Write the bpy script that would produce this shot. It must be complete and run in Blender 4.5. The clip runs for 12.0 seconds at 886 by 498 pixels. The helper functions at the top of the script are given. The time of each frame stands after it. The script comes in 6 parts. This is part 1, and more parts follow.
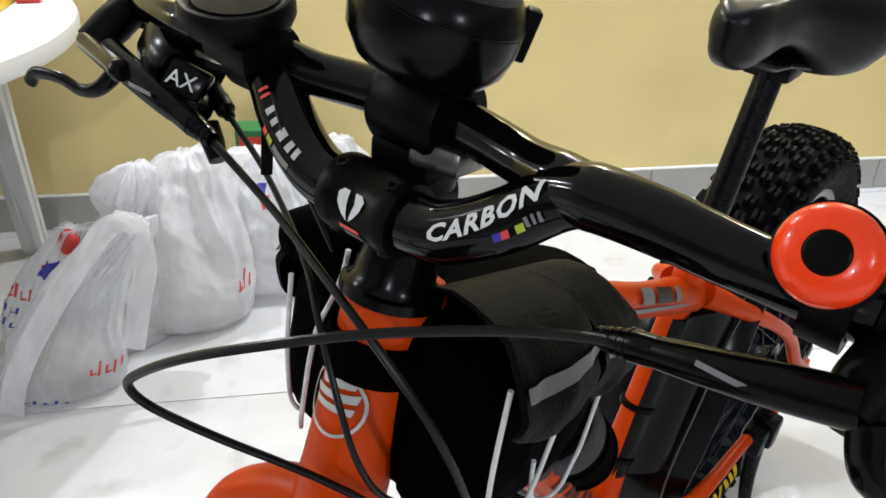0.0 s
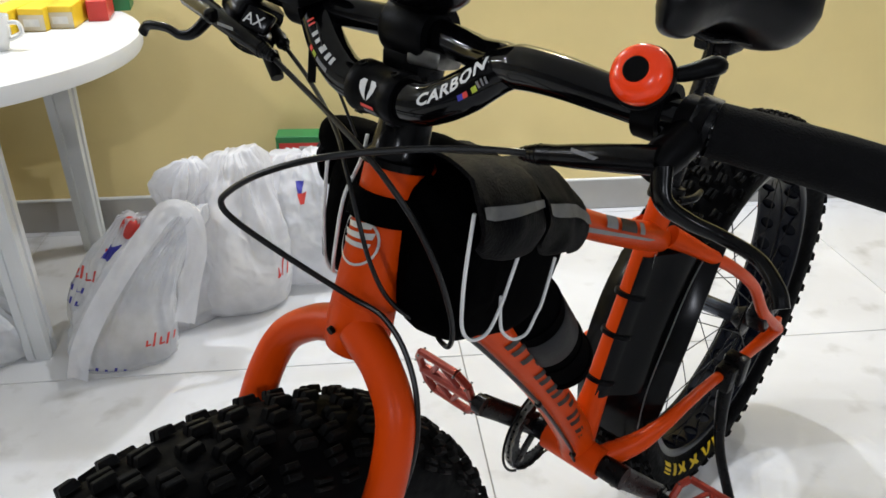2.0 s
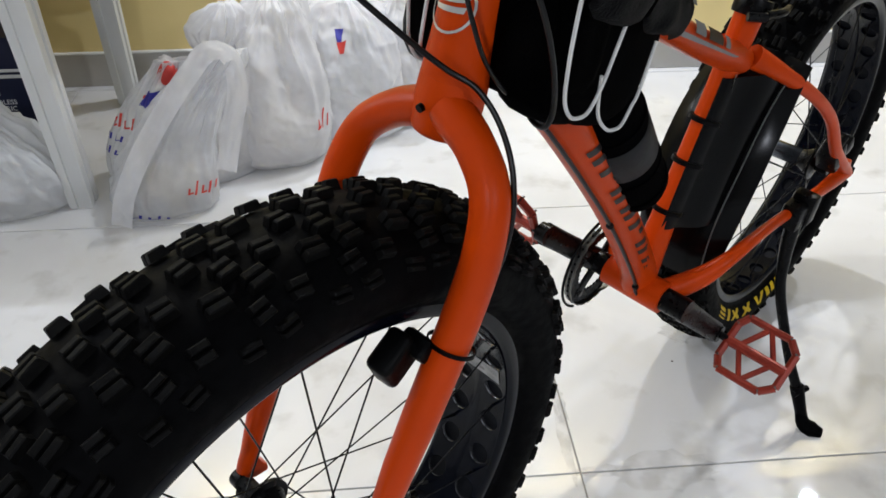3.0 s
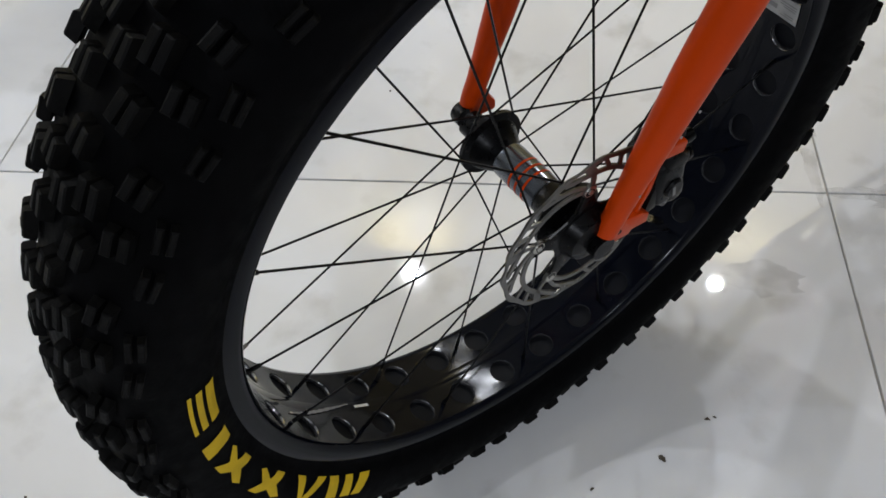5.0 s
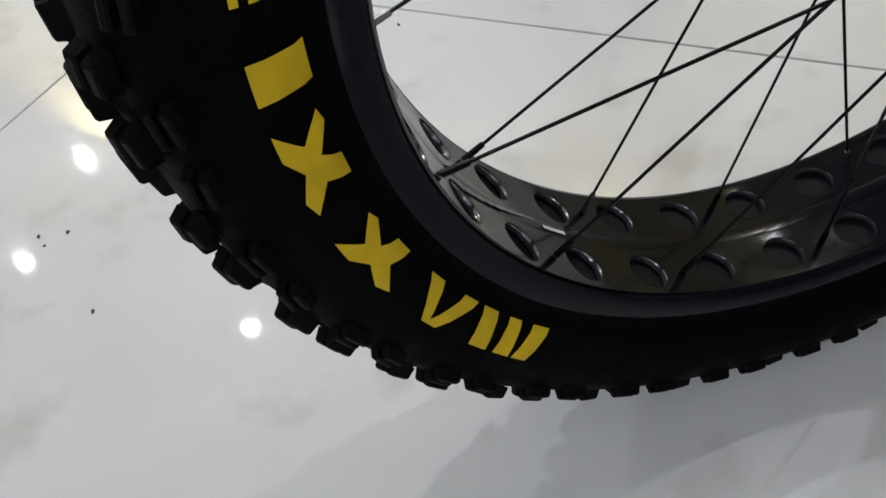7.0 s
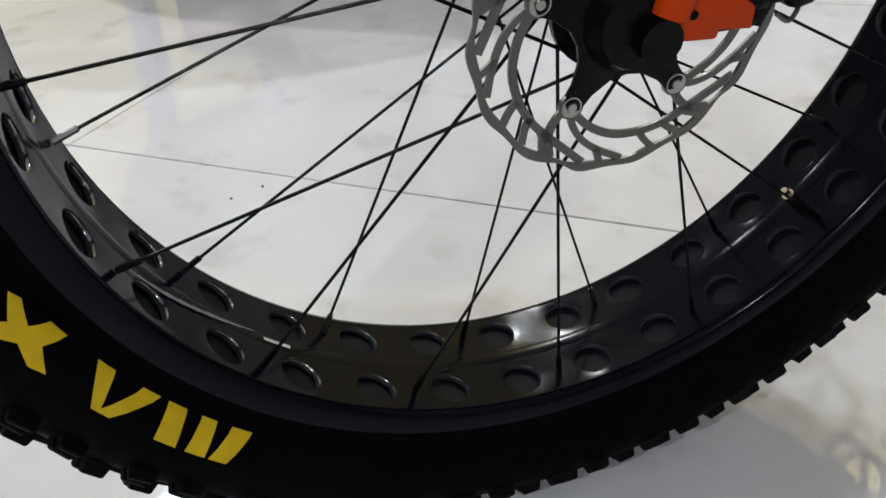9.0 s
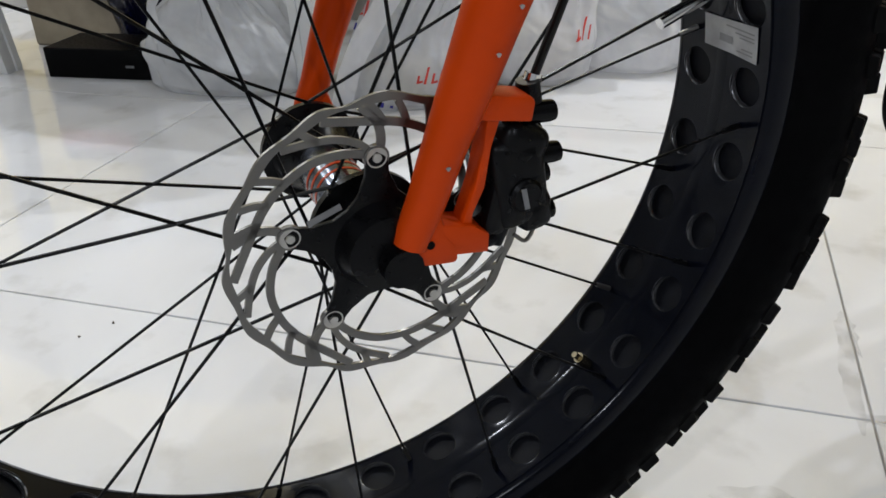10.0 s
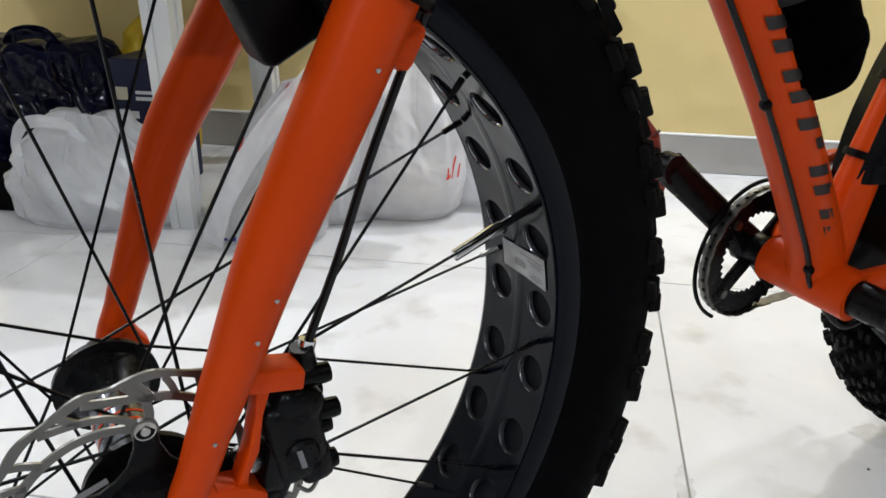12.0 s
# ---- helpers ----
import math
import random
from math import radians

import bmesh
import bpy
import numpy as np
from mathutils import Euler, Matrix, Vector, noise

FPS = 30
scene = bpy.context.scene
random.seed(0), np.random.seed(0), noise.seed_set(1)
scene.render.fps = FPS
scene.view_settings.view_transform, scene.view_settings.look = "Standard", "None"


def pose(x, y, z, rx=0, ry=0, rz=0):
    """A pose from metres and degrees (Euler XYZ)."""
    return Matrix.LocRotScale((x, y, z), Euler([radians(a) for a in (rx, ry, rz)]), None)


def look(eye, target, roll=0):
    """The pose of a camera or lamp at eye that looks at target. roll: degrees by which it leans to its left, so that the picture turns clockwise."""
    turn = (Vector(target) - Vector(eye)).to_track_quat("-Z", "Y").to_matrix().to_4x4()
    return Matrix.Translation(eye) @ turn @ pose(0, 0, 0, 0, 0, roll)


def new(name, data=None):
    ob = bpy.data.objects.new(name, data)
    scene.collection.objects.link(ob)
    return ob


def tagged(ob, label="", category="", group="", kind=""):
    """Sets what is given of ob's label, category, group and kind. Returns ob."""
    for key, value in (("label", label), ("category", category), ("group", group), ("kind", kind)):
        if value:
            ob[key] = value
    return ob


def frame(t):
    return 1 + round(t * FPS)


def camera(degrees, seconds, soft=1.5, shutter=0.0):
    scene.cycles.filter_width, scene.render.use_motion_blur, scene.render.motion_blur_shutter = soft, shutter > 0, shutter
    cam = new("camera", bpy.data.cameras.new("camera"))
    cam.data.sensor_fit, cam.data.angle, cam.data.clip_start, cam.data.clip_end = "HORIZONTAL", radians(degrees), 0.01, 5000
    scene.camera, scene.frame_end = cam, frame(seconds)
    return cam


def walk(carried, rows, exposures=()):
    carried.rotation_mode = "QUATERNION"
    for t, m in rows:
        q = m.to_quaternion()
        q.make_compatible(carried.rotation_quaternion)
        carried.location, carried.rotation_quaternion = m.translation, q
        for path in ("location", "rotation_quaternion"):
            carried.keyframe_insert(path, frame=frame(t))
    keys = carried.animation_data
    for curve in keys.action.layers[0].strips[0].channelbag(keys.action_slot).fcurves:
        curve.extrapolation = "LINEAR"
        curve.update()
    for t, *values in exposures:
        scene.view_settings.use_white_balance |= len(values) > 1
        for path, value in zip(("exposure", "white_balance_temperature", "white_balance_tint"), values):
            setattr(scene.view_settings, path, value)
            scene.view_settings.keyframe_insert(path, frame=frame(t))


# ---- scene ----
# ---------- camera ----------
LENS = 57.61
PATH = [
    (0.0, 0.1635, -0.2694, 1.1626, -9.27, -29.65, 1.26),
    (0.5, 0.1561, -0.3411, 1.1699, -8.70, -28.74, 1.37),
    (1.0, 0.1510, -0.4113, 1.1700, -7.97, -27.92, 1.29),
    (1.5, 0.1611, -0.4706, 1.1707, -7.23, -27.19, 1.06),
    (2.0, 0.1635, -0.4987, 1.1502, -6.64, -27.01, 0.28),
    (2.5, 0.1388, -0.5082, 1.1086, -6.10, -29.75, 0.13),
    (3.0, 0.1048, -0.5013, 1.0548, -4.96, -35.00, 0.09),
    (3.2, 0.0904, -0.4974, 1.0347, -3.90, -37.03, -0.27),
    (4.8, 0.0175, -0.4682, 0.8658, 6.71, -49.80, -4.97),
    (5.0, 0.0137, -0.4703, 0.8452, 10.84, -50.26, -6.29),
    (5.5, 0.0084, -0.4808, 0.7550, 16.57, -51.33, -6.30),
    (6.0, -0.0201, -0.4588, 0.6430, 18.24, -51.36, -6.01),
    (6.5, -0.0588, -0.4254, 0.5515, 22.36, -50.55, -5.53),
    (6.7, -0.0531, -0.4218, 0.5329, 26.60, -49.36, -7.45),
    (8.3, 0.0018, -0.4319, 0.4828, 30.92, -35.71, -8.10),
    (8.5, 0.0354, -0.4304, 0.4819, 30.78, -34.95, -7.65),
    (8.8, 0.0797, -0.4269, 0.4914, 28.44, -34.73, -6.50),
    (9.0, 0.1122, -0.4171, 0.4906, 25.40, -33.86, -5.36),
    (9.5, 0.1601, -0.4043, 0.5227, 20.22, -30.91, -3.10),
    (10.0, 0.1811, -0.3887, 0.5550, 17.34, -28.20, -1.93),
    (10.5, 0.1887, -0.3854, 0.5878, 15.88, -25.59, -1.33),
    (11.0, 0.1988, -0.3812, 0.6103, 13.05, -23.68, -0.26),
    (11.5, 0.2114, -0.3678, 0.6237, 11.46, -22.48, 0.49),
    (12.0, 0.2378, -0.3538, 0.6349, 9.58, -21.37, 0.83),
]
camera_ob = camera(LENS, 12.0, soft=1.6)


def aim(x, y, z, turn, pitch, roll):
    return Matrix.Translation((x, y, z)) @ pose(0, 0, 0, 0, 0, turn) @ pose(0, 0, 0, 90 + pitch) @ pose(0, 0, 0, 0, 0, roll)


walk(camera_ob, [(t, aim(*row)) for t, *row in PATH],
     exposures=[(0.0, 0.22), (0.6, 0.15), (1.5, 0.04), (3.2, 0.02), (5.2, -0.44), (8.3, -0.42), (9.6, -0.17), (10.6, -0.15), (12.0, 0.10)])

# ---------- light ----------
world = bpy.data.worlds.new("room_world")
scene.world = world
world.use_nodes = True
world.node_tree.nodes["Background"].inputs[0].default_value = (0.9, 0.95, 1.0, 1)
world.node_tree.nodes["Background"].inputs[1].default_value = 0.05
CEILING_Z = 2.23
# The last two, at y -2.6, are added unseen fill that lights the fronts.
LAMPS = [(-0.60, 1.88), (0.82, 1.88), (2.12, 1.88), (-1.97, 1.11), (-3.30, 1.09), (-3.56, 1.84), (-0.6, -2.6), (1.6, -2.6)]
for lx, ly in LAMPS:
    bulb = bpy.data.lights.new("downlight_glow", "AREA")
    bulb.shape, bulb.size, bulb.energy, bulb.color = "DISK", 0.06, (22.0 if ly > 0 else 40.0), (0.84, 0.886, 0.985)
    ob = new("downlight_glow", bulb)
    ob.matrix_world = look((lx, ly, CEILING_Z - 0.012), (lx, ly, 0))

# ---------- materials ----------


def shader(name, colour, rough=0.5, metal=0.0, coat=0.0, spec=0.5, vary=0.0, scale=20.0, bump=0.0, bump_scale=200.0,
           second=None, rough_vary=0.0, sheen=0.0):
    m = bpy.data.materials.new(name)
    m.use_nodes = True
    nt = m.node_tree
    b = nt.nodes["Principled BSDF"]
    b.inputs["Base Color"].default_value = (*colour, 1)
    b.inputs["Roughness"].default_value = rough
    b.inputs["Metallic"].default_value = metal
    b.inputs["Specular IOR Level"].default_value = spec
    b.inputs["Coat Weight"].default_value = coat
    b.inputs["Coat Roughness"].default_value = 0.06
    b.inputs["Sheen Weight"].default_value = sheen
    tc = nt.nodes.new("ShaderNodeTexCoord")
    if vary or second:
        n = nt.nodes.new("ShaderNodeTexNoise")
        n.inputs["Scale"].default_value = scale
        n.inputs["Detail"].default_value = 6
        r = nt.nodes.new("ShaderNodeValToRGB")
        lo = [c * (1 - vary) for c in colour]
        hi = second or [min(1, c * (1 + vary)) for c in colour]
        r.color_ramp.elements[0].color, r.color_ramp.elements[1].color = (*lo, 1), (*hi, 1)
        r.color_ramp.elements[0].position, r.color_ramp.elements[1].position = 0.3, 0.72
        nt.links.new(tc.outputs["Object"], n.inputs["Vector"])
        nt.links.new(n.outputs["Fac"], r.inputs["Fac"])
        nt.links.new(r.outputs["Color"], b.inputs["Base Color"])
        if rough_vary:
            mr = nt.nodes.new("ShaderNodeMapRange")
            mr.inputs["From Min"].default_value, mr.inputs["From Max"].default_value = 0.3, 0.7
            mr.inputs["To Min"].default_value, mr.inputs["To Max"].default_value = rough - rough_vary, rough + rough_vary
            n2 = nt.nodes.new("ShaderNodeTexNoise")
            n2.inputs["Scale"].default_value = scale * 3.7
            nt.links.new(tc.outputs["Object"], n2.inputs["Vector"])
            nt.links.new(n2.outputs["Fac"], mr.inputs["Value"])
            nt.links.new(mr.outputs["Result"], b.inputs["Roughness"])
    if bump:
        nb = nt.nodes.new("ShaderNodeTexNoise")
        nb.inputs["Scale"].default_value = bump_scale
        nb.inputs["Detail"].default_value = 4
        bp = nt.nodes.new("ShaderNodeBump")
        bp.inputs["Strength"].default_value = bump
        bp.inputs["Distance"].default_value = 0.002
        nt.links.new(tc.outputs["Object"], nb.inputs["Vector"])
        nt.links.new(nb.outputs["Fac"], bp.inputs["Height"])
        nt.links.new(bp.outputs["Normal"], b.inputs["Normal"])
    return m


ORANGE = shader("orange_paint", (0.50, 0.045, 0.0015), 0.34, spec=0.12, vary=0.10, scale=9, bump=0.05, bump_scale=600, rough_vary=0.06)
ORANGE_PEDAL = shader("anodised_orange", (0.27, 0.026, 0.011), 0.42, metal=0.2, vary=0.2, scale=60, bump=0.1)
CARBON = shader("gloss_carbon", (0.0016, 0.0016, 0.0018), 0.10, spec=0.22, vary=0.3, scale=30)
BLACK = shader("black_plastic", (0.0010, 0.0010, 0.0012), 0.42, spec=0.07, vary=0.25, scale=40, bump=0.06, bump_scale=500, rough_vary=0.08)
BLACK_GLOSS = shader("glossy_black_plastic", (0.0013, 0.0013, 0.0015), 0.20, spec=0.12, vary=0.2, scale=30)
BLACK_METAL = shader("black_anodised", (0.0020, 0.0020, 0.0023), 0.32, spec=0.13, vary=0.25, scale=50, rough_vary=0.08)
RUBBER = shader("tyre_rubber", (0.0008, 0.0008, 0.0010), 0.66, spec=0.038, vary=0.3, scale=25, bump=0.12, bump_scale=350, rough_vary=0.10)
KNOB = shader("tread_rubber", (0.0014, 0.0014, 0.0016), 0.60, spec=0.075, vary=0.4, scale=18, bump=0.25, bump_scale=260, second=(0.0055, 0.0052, 0.0046))
RIM = shader("black_rim", (0.0016, 0.0022, 0.0048), 0.15, spec=0.11, vary=0.10, scale=12, bump=0.02, bump_scale=300, rough_vary=0.04)
TAPE = shader("rim_tape", (0.0032, 0.0037, 0.0056), 0.6, spec=0.12, vary=0.3, scale=60, bump=0.1)
STEEL = shader("brushed_steel", (0.165, 0.160, 0.150), 0.38, metal=1.0, vary=0.10, scale=40, rough_vary=0.06)
RIVET = shader("bright_rivet_steel", (0.46, 0.45, 0.42), 0.30, metal=1.0, vary=0.1, scale=80)
CUT_EDGE = shader("bare_cut_edge", (0.26, 0.26, 0.27), 0.14, metal=0.9, vary=0.3, scale=120)
LABEL_PAPER = shader("worn_label_paper", (0.29, 0.29, 0.285), 0.5, vary=0.25, scale=60, bump=0.1)
CHAIN = shader("oily_chain_steel", (0.13, 0.128, 0.12), 0.30, metal=0.9, vary=0.3, scale=90)
PANEL = shader("dark_grey_panel", (0.0085, 0.0085, 0.0095), 0.5, spec=0.2, vary=0.2, scale=60, bump=0.3, bump_scale=700)
CHROME = shader("polished_metal", (0.62, 0.62, 0.62), 0.14, metal=1.0, vary=0.1, scale=60)
HUB = shader("grey_hub_shell", (0.12, 0.13, 0.15), 0.20, metal=0.9, vary=0.2, scale=40)
YELLOW = shader("yellow_print", (0.66, 0.44, 0.008), 0.6, spec=0.2, vary=0.12, scale=60, bump=0.1)
WHITE_PRINT = shader("white_print", (0.62, 0.62, 0.60), 0.5, vary=0.08, scale=80)
GREY_PRINT = shader("grey_print", (0.16, 0.16, 0.16), 0.5, vary=0.1, scale=80)
SILVER = shader("silver_print", (0.48, 0.48, 0.46), 0.35, metal=0.4, vary=0.08, scale=80)
DARK_PRINT = shader("dark_print", (0.014, 0.011, 0.010), 0.45, spec=0.3, vary=0.1, scale=80)
RED_PRINT = shader("red_print", (0.65, 0.05, 0.035), 0.5, vary=0.1, scale=60)
BLUE_PRINT = shader("blue_print", (0.03, 0.03, 0.30), 0.5, vary=0.1, scale=60)
LIME_PRINT = shader("lime_print", (0.35, 0.42, 0.03), 0.5, vary=0.1, scale=60)
CABLE = shader("cable_sheath", (0.0022, 0.0022, 0.0023), 0.36, spec=0.25, vary=0.2, scale=50)
CLOTH = shader("black_nylon", (0.0005, 0.0005, 0.0006), 0.8, spec=0.012, vary=0.35, scale=30, bump=0.55, bump_scale=900)
CLOTH_TOP = shader("grey_ripstop_nylon", (0.0011, 0.0011, 0.0014), 0.55, spec=0.045, vary=0.3, scale=45, bump=0.6, bump_scale=500)
PIPING = shader("white_piping", (0.62, 0.62, 0.60), 0.45, vary=0.1, scale=80)
REFLECT = shader("grey_reflective_tape", (0.085, 0.085, 0.083), 0.4, vary=0.15, scale=120, bump=0.2, bump_scale=900)
LEATHER = shader("saddle_vinyl", (0.0016, 0.0016, 0.0020), 0.34, spec=0.20, vary=0.2, scale=30, bump=0.10, bump_scale=500, rough_vary=0.05)
BELL = shader("orange_bell_paint", (0.84, 0.045, 0.003), 0.24, coat=0.2, spec=0.3, vary=0.04, scale=12)
FOAM = shader("foam_grip", (0.0020, 0.0020, 0.0022), 0.8, spec=0.10, vary=0.3, scale=60, bump=0.5, bump_scale=700)
PLASTIC_WHITE = shader("white_table_plastic", (0.69, 0.695, 0.68), 0.38, vary=0.04, scale=6, bump=0.08, bump_scale=160, rough_vary=0.06)
BASE_TILE = shader("grey_base_tile", (0.46, 0.445, 0.415), 0.30, vary=0.08, scale=7, bump=0.02, bump_scale=90)
GROUT = shader("grout", (0.34, 0.32, 0.285), 0.85, vary=0.25, scale=14, bump=0.3, bump_scale=300)
CARD_NAVY = shader("navy_carton", (0.008, 0.011, 0.036), 0.45, spec=0.3, vary=0.15, scale=12, bump=0.05)
NAVY_FILM = shader("navy_plastic_film", (0.0010, 0.0015, 0.011), 0.14, spec=0.16, vary=0.3, scale=14, bump=0.25, bump_scale=14)
CARD_YELLOW = shader("yellow_carton", (0.75, 0.50, 0.02), 0.45, vary=0.08, scale=20)
CARD_RED = shader("red_carton", (0.55, 0.035, 0.025), 0.45, vary=0.1, scale=20)
CARD_GREEN = shader("green_carton", (0.015, 0.17, 0.045), 0.42, vary=0.1, scale=20)
CARD_CREAM = shader("cream_carton", (0.55, 0.49, 0.36), 0.55, vary=0.12, scale=14)
# Cream sack paper with the shade under the table put into the colour.
SHADED_CREAM = shader("shaded_cream_paper", (0.30, 0.255, 0.185), 0.6, vary=0.2, scale=14, bump=0.3, bump_scale=40)
CERAMIC = shader("white_ceramic", (0.75, 0.75, 0.73), 0.15, vary=0.03, scale=10)


def wall_paint():
    m = shader("ochre_wall_paint", (0.84, 0.672, 0.302), 0.42, vary=0.045, scale=3.0, bump=0.10, bump_scale=120, rough_vary=0.05)
    return m


def floor_tile():
    m = bpy.data.materials.new("polished_tile")
    m.use_nodes = True
    nt = m.node_tree
    b = nt.nodes["Principled BSDF"]
    tc = nt.nodes.new("ShaderNodeTexCoord")
    geo = nt.nodes.new("ShaderNodeNewGeometry")
    info = nt.nodes.new("ShaderNodeObjectInfo")
    n1 = nt.nodes.new("ShaderNodeTexNoise")
    n1.inputs["Scale"].default_value, n1.inputs["Detail"].default_value, n1.inputs["Distortion"].default_value = 2.2, 7, 1.2
    n2 = nt.nodes.new("ShaderNodeTexNoise")
    n2.inputs["Scale"].default_value, n2.inputs["Detail"].default_value = 9.0, 8
    n3 = nt.nodes.new("ShaderNodeTexNoise")
    n3.inputs["Scale"].default_value, n3.inputs["Detail"].default_value = 55.0, 5
    for n in (n1, n2, n3):
        nt.links.new(geo.outputs["Position"], n.inputs["Vector"])
    r1 = nt.nodes.new("ShaderNodeValToRGB")
    r1.color_ramp.elements[0].color, r1.color_ramp.elements[1].color = (0.64, 0.637, 0.63, 1), (0.73, 0.733, 0.735, 1)
    r1.color_ramp.elements[0].position, r1.color_ramp.elements[1].position = 0.32, 0.66
    nt.links.new(n1.outputs["Fac"], r1.inputs["Fac"])
    r2 = nt.nodes.new("ShaderNodeValToRGB")   # scattered grime
    r2.color_ramp.elements[0].color, r2.color_ramp.elements[1].color = (0.70, 0.685, 0.65, 1), (1, 1, 1, 1)
    r2.color_ramp.elements[0].position, r2.color_ramp.elements[1].position = 0.26, 0.44
    nt.links.new(n2.outputs["Fac"], r2.inputs["Fac"])
    mix = nt.nodes.new("ShaderNodeMix")
    mix.data_type, mix.blend_type = "RGBA", "MULTIPLY"
    mix.inputs["Factor"].default_value = 0.75
    nt.links.new(r1.outputs["Color"], mix.inputs["A"])
    nt.links.new(r2.outputs["Color"], mix.inputs["B"])
    hv = nt.nodes.new("ShaderNodeHueSaturation")
    mr = nt.nodes.new("ShaderNodeMapRange")
    mr.inputs["To Min"].default_value, mr.inputs["To Max"].default_value = 0.97, 1.03
    nt.links.new(info.outputs["Random"], mr.inputs["Value"])
    nt.links.new(mr.outputs["Result"], hv.inputs["Value"])
    nt.links.new(mix.outputs["Result"], hv.inputs["Color"])
    nt.links.new(hv.outputs["Color"], b.inputs["Base Color"])
    mr2 = nt.nodes.new("ShaderNodeMapRange")
    mr2.inputs["From Min"].default_value, mr2.inputs["From Max"].default_value = 0.3, 0.7
    mr2.inputs["To Min"].default_value, mr2.inputs["To Max"].default_value = 0.060, 0.012
    nt.links.new(n2.outputs["Fac"], mr2.inputs["Value"])
    nt.links.new(mr2.outputs["Result"], b.inputs["Roughness"])
    bp = nt.nodes.new("ShaderNodeBump")
    bp.inputs["Strength"].default_value, bp.inputs["Distance"].default_value = 0.02, 0.001
    nt.links.new(n3.outputs["Fac"], bp.inputs["Height"])
    nt.links.new(bp.outputs["Normal"], b.inputs["Normal"])
    return m


def film(name, colour, clear, rough=0.3):
    """Thin shopping-bag plastic: scatters light through, partly clear."""
    m = bpy.data.materials.new(name)
    m.use_nodes = True
    nt = m.node_tree
    b = nt.nodes["Principled BSDF"]
    outp = nt.nodes["Material Output"]
    b.inputs["Base Color"].default_value = (*colour, 1)
    b.inputs["Roughness"].default_value = rough
    b.inputs["Specular IOR Level"].default_value = 0.5
    tc = nt.nodes.new("ShaderNodeTexCoord")
    n = nt.nodes.new("ShaderNodeTexNoise")
    n.inputs["Scale"].default_value, n.inputs["Detail"].default_value = 16.0, 3
    nt.links.new(tc.outputs["Object"], n.inputs["Vector"])
    bp = nt.nodes.new("ShaderNodeBump")
    bp.inputs["Strength"].default_value, bp.inputs["Distance"].default_value = 0.25, 0.006
    nt.links.new(n.outputs["Fac"], bp.inputs["Height"])
    fine = nt.nodes.new("ShaderNodeTexNoise")
    fine.inputs["Scale"].default_value, fine.inputs["Detail"].default_value, fine.inputs["Distortion"].default_value = 70.0, 4, 0.8
    nt.links.new(tc.outputs["Object"], fine.inputs["Vector"])
    bp2 = nt.nodes.new("ShaderNodeBump")
    bp2.inputs["Strength"].default_value, bp2.inputs["Distance"].default_value = 0.35, 0.0022
    nt.links.new(fine.outputs["Fac"], bp2.inputs["Height"])
    nt.links.new(bp.outputs["Normal"], bp2.inputs["Normal"])
    nt.links.new(bp2.outputs["Normal"], b.inputs["Normal"])
    tl = nt.nodes.new("ShaderNodeBsdfTranslucent")
    tl.inputs["Color"].default_value = (*colour, 1)
    a = nt.nodes.new("ShaderNodeMixShader")
    a.inputs[0].default_value = 0.30
    nt.links.new(b.outputs[0], a.inputs[1])
    nt.links.new(tl.outputs[0], a.inputs[2])
    tr = nt.nodes.new("ShaderNodeBsdfTransparent")
    tr.inputs["Color"].default_value = (0.97, 0.97, 0.97, 1)
    c = nt.nodes.new("ShaderNodeMixShader")
    mr = nt.nodes.new("ShaderNodeMapRange")
    mr.inputs["From Min"].default_value, mr.inputs["From Max"].default_value = 0.3, 0.7
    mr.inputs["To Min"].default_value, mr.inputs["To Max"].default_value = max(0, clear - 0.06), clear + 0.06
    nt.links.new(n.outputs["Fac"], mr.inputs["Value"])
    nt.links.new(mr.outputs["Result"], c.inputs[0])
    nt.links.new(a.outputs[0], c.inputs[1])
    nt.links.new(tr.outputs[0], c.inputs[2])
    nt.links.new(c.outputs[0], outp.inputs["Surface"])
    return m


def stain(name, colour, cover):
    """Thin dried dirt: patchy, the floor showing through."""
    m = shader(name, colour, 0.5, vary=0.3, scale=30)
    nt = m.node_tree
    n = nt.nodes.new("ShaderNodeTexNoise")
    n.inputs["Scale"].default_value, n.inputs["Detail"].default_value = 28.0, 6
    geo = nt.nodes.new("ShaderNodeNewGeometry")
    nt.links.new(geo.outputs["Position"], n.inputs["Vector"])
    mr = nt.nodes.new("ShaderNodeMapRange")
    mr.inputs["From Min"].default_value, mr.inputs["From Max"].default_value = 0.38, 0.66
    mr.inputs["To Min"].default_value, mr.inputs["To Max"].default_value = 0.0, cover
    nt.links.new(n.outputs["Fac"], mr.inputs["Value"])
    nt.links.new(mr.outputs["Result"], nt.nodes["Principled BSDF"].inputs["Alpha"])
    return m


STAIN = stain("dried_stain", (0.42, 0.38, 0.31), 0.11)
DIRT = shader("dirt", (0.07, 0.055, 0.035), 0.8, vary=0.4, scale=60)
WALL = wall_paint()
# Assumed grey for unseen walls, chosen to cut bounce and ochre reflections.
WALL_PLAIN = shader("unseen_wall_grey", (0.40, 0.40, 0.40), 0.6, vary=0.04, scale=3, bump=0.1, bump_scale=120)
# Unseen ceiling; cool light is put into its colour to cool rim reflections.
CEIL = shader("blue_tinted_ceiling", (0.72, 0.74, 0.77), 0.8, vary=0.03, scale=4, bump=0.1, bump_scale=80)
TILE = floor_tile()
FILM = film("white_bag_film", (0.92, 0.92, 0.94), 0.24, 0.20)
FILM_THIN = film("thin_bag_film", (0.88, 0.89, 0.91), 0.36, 0.18)
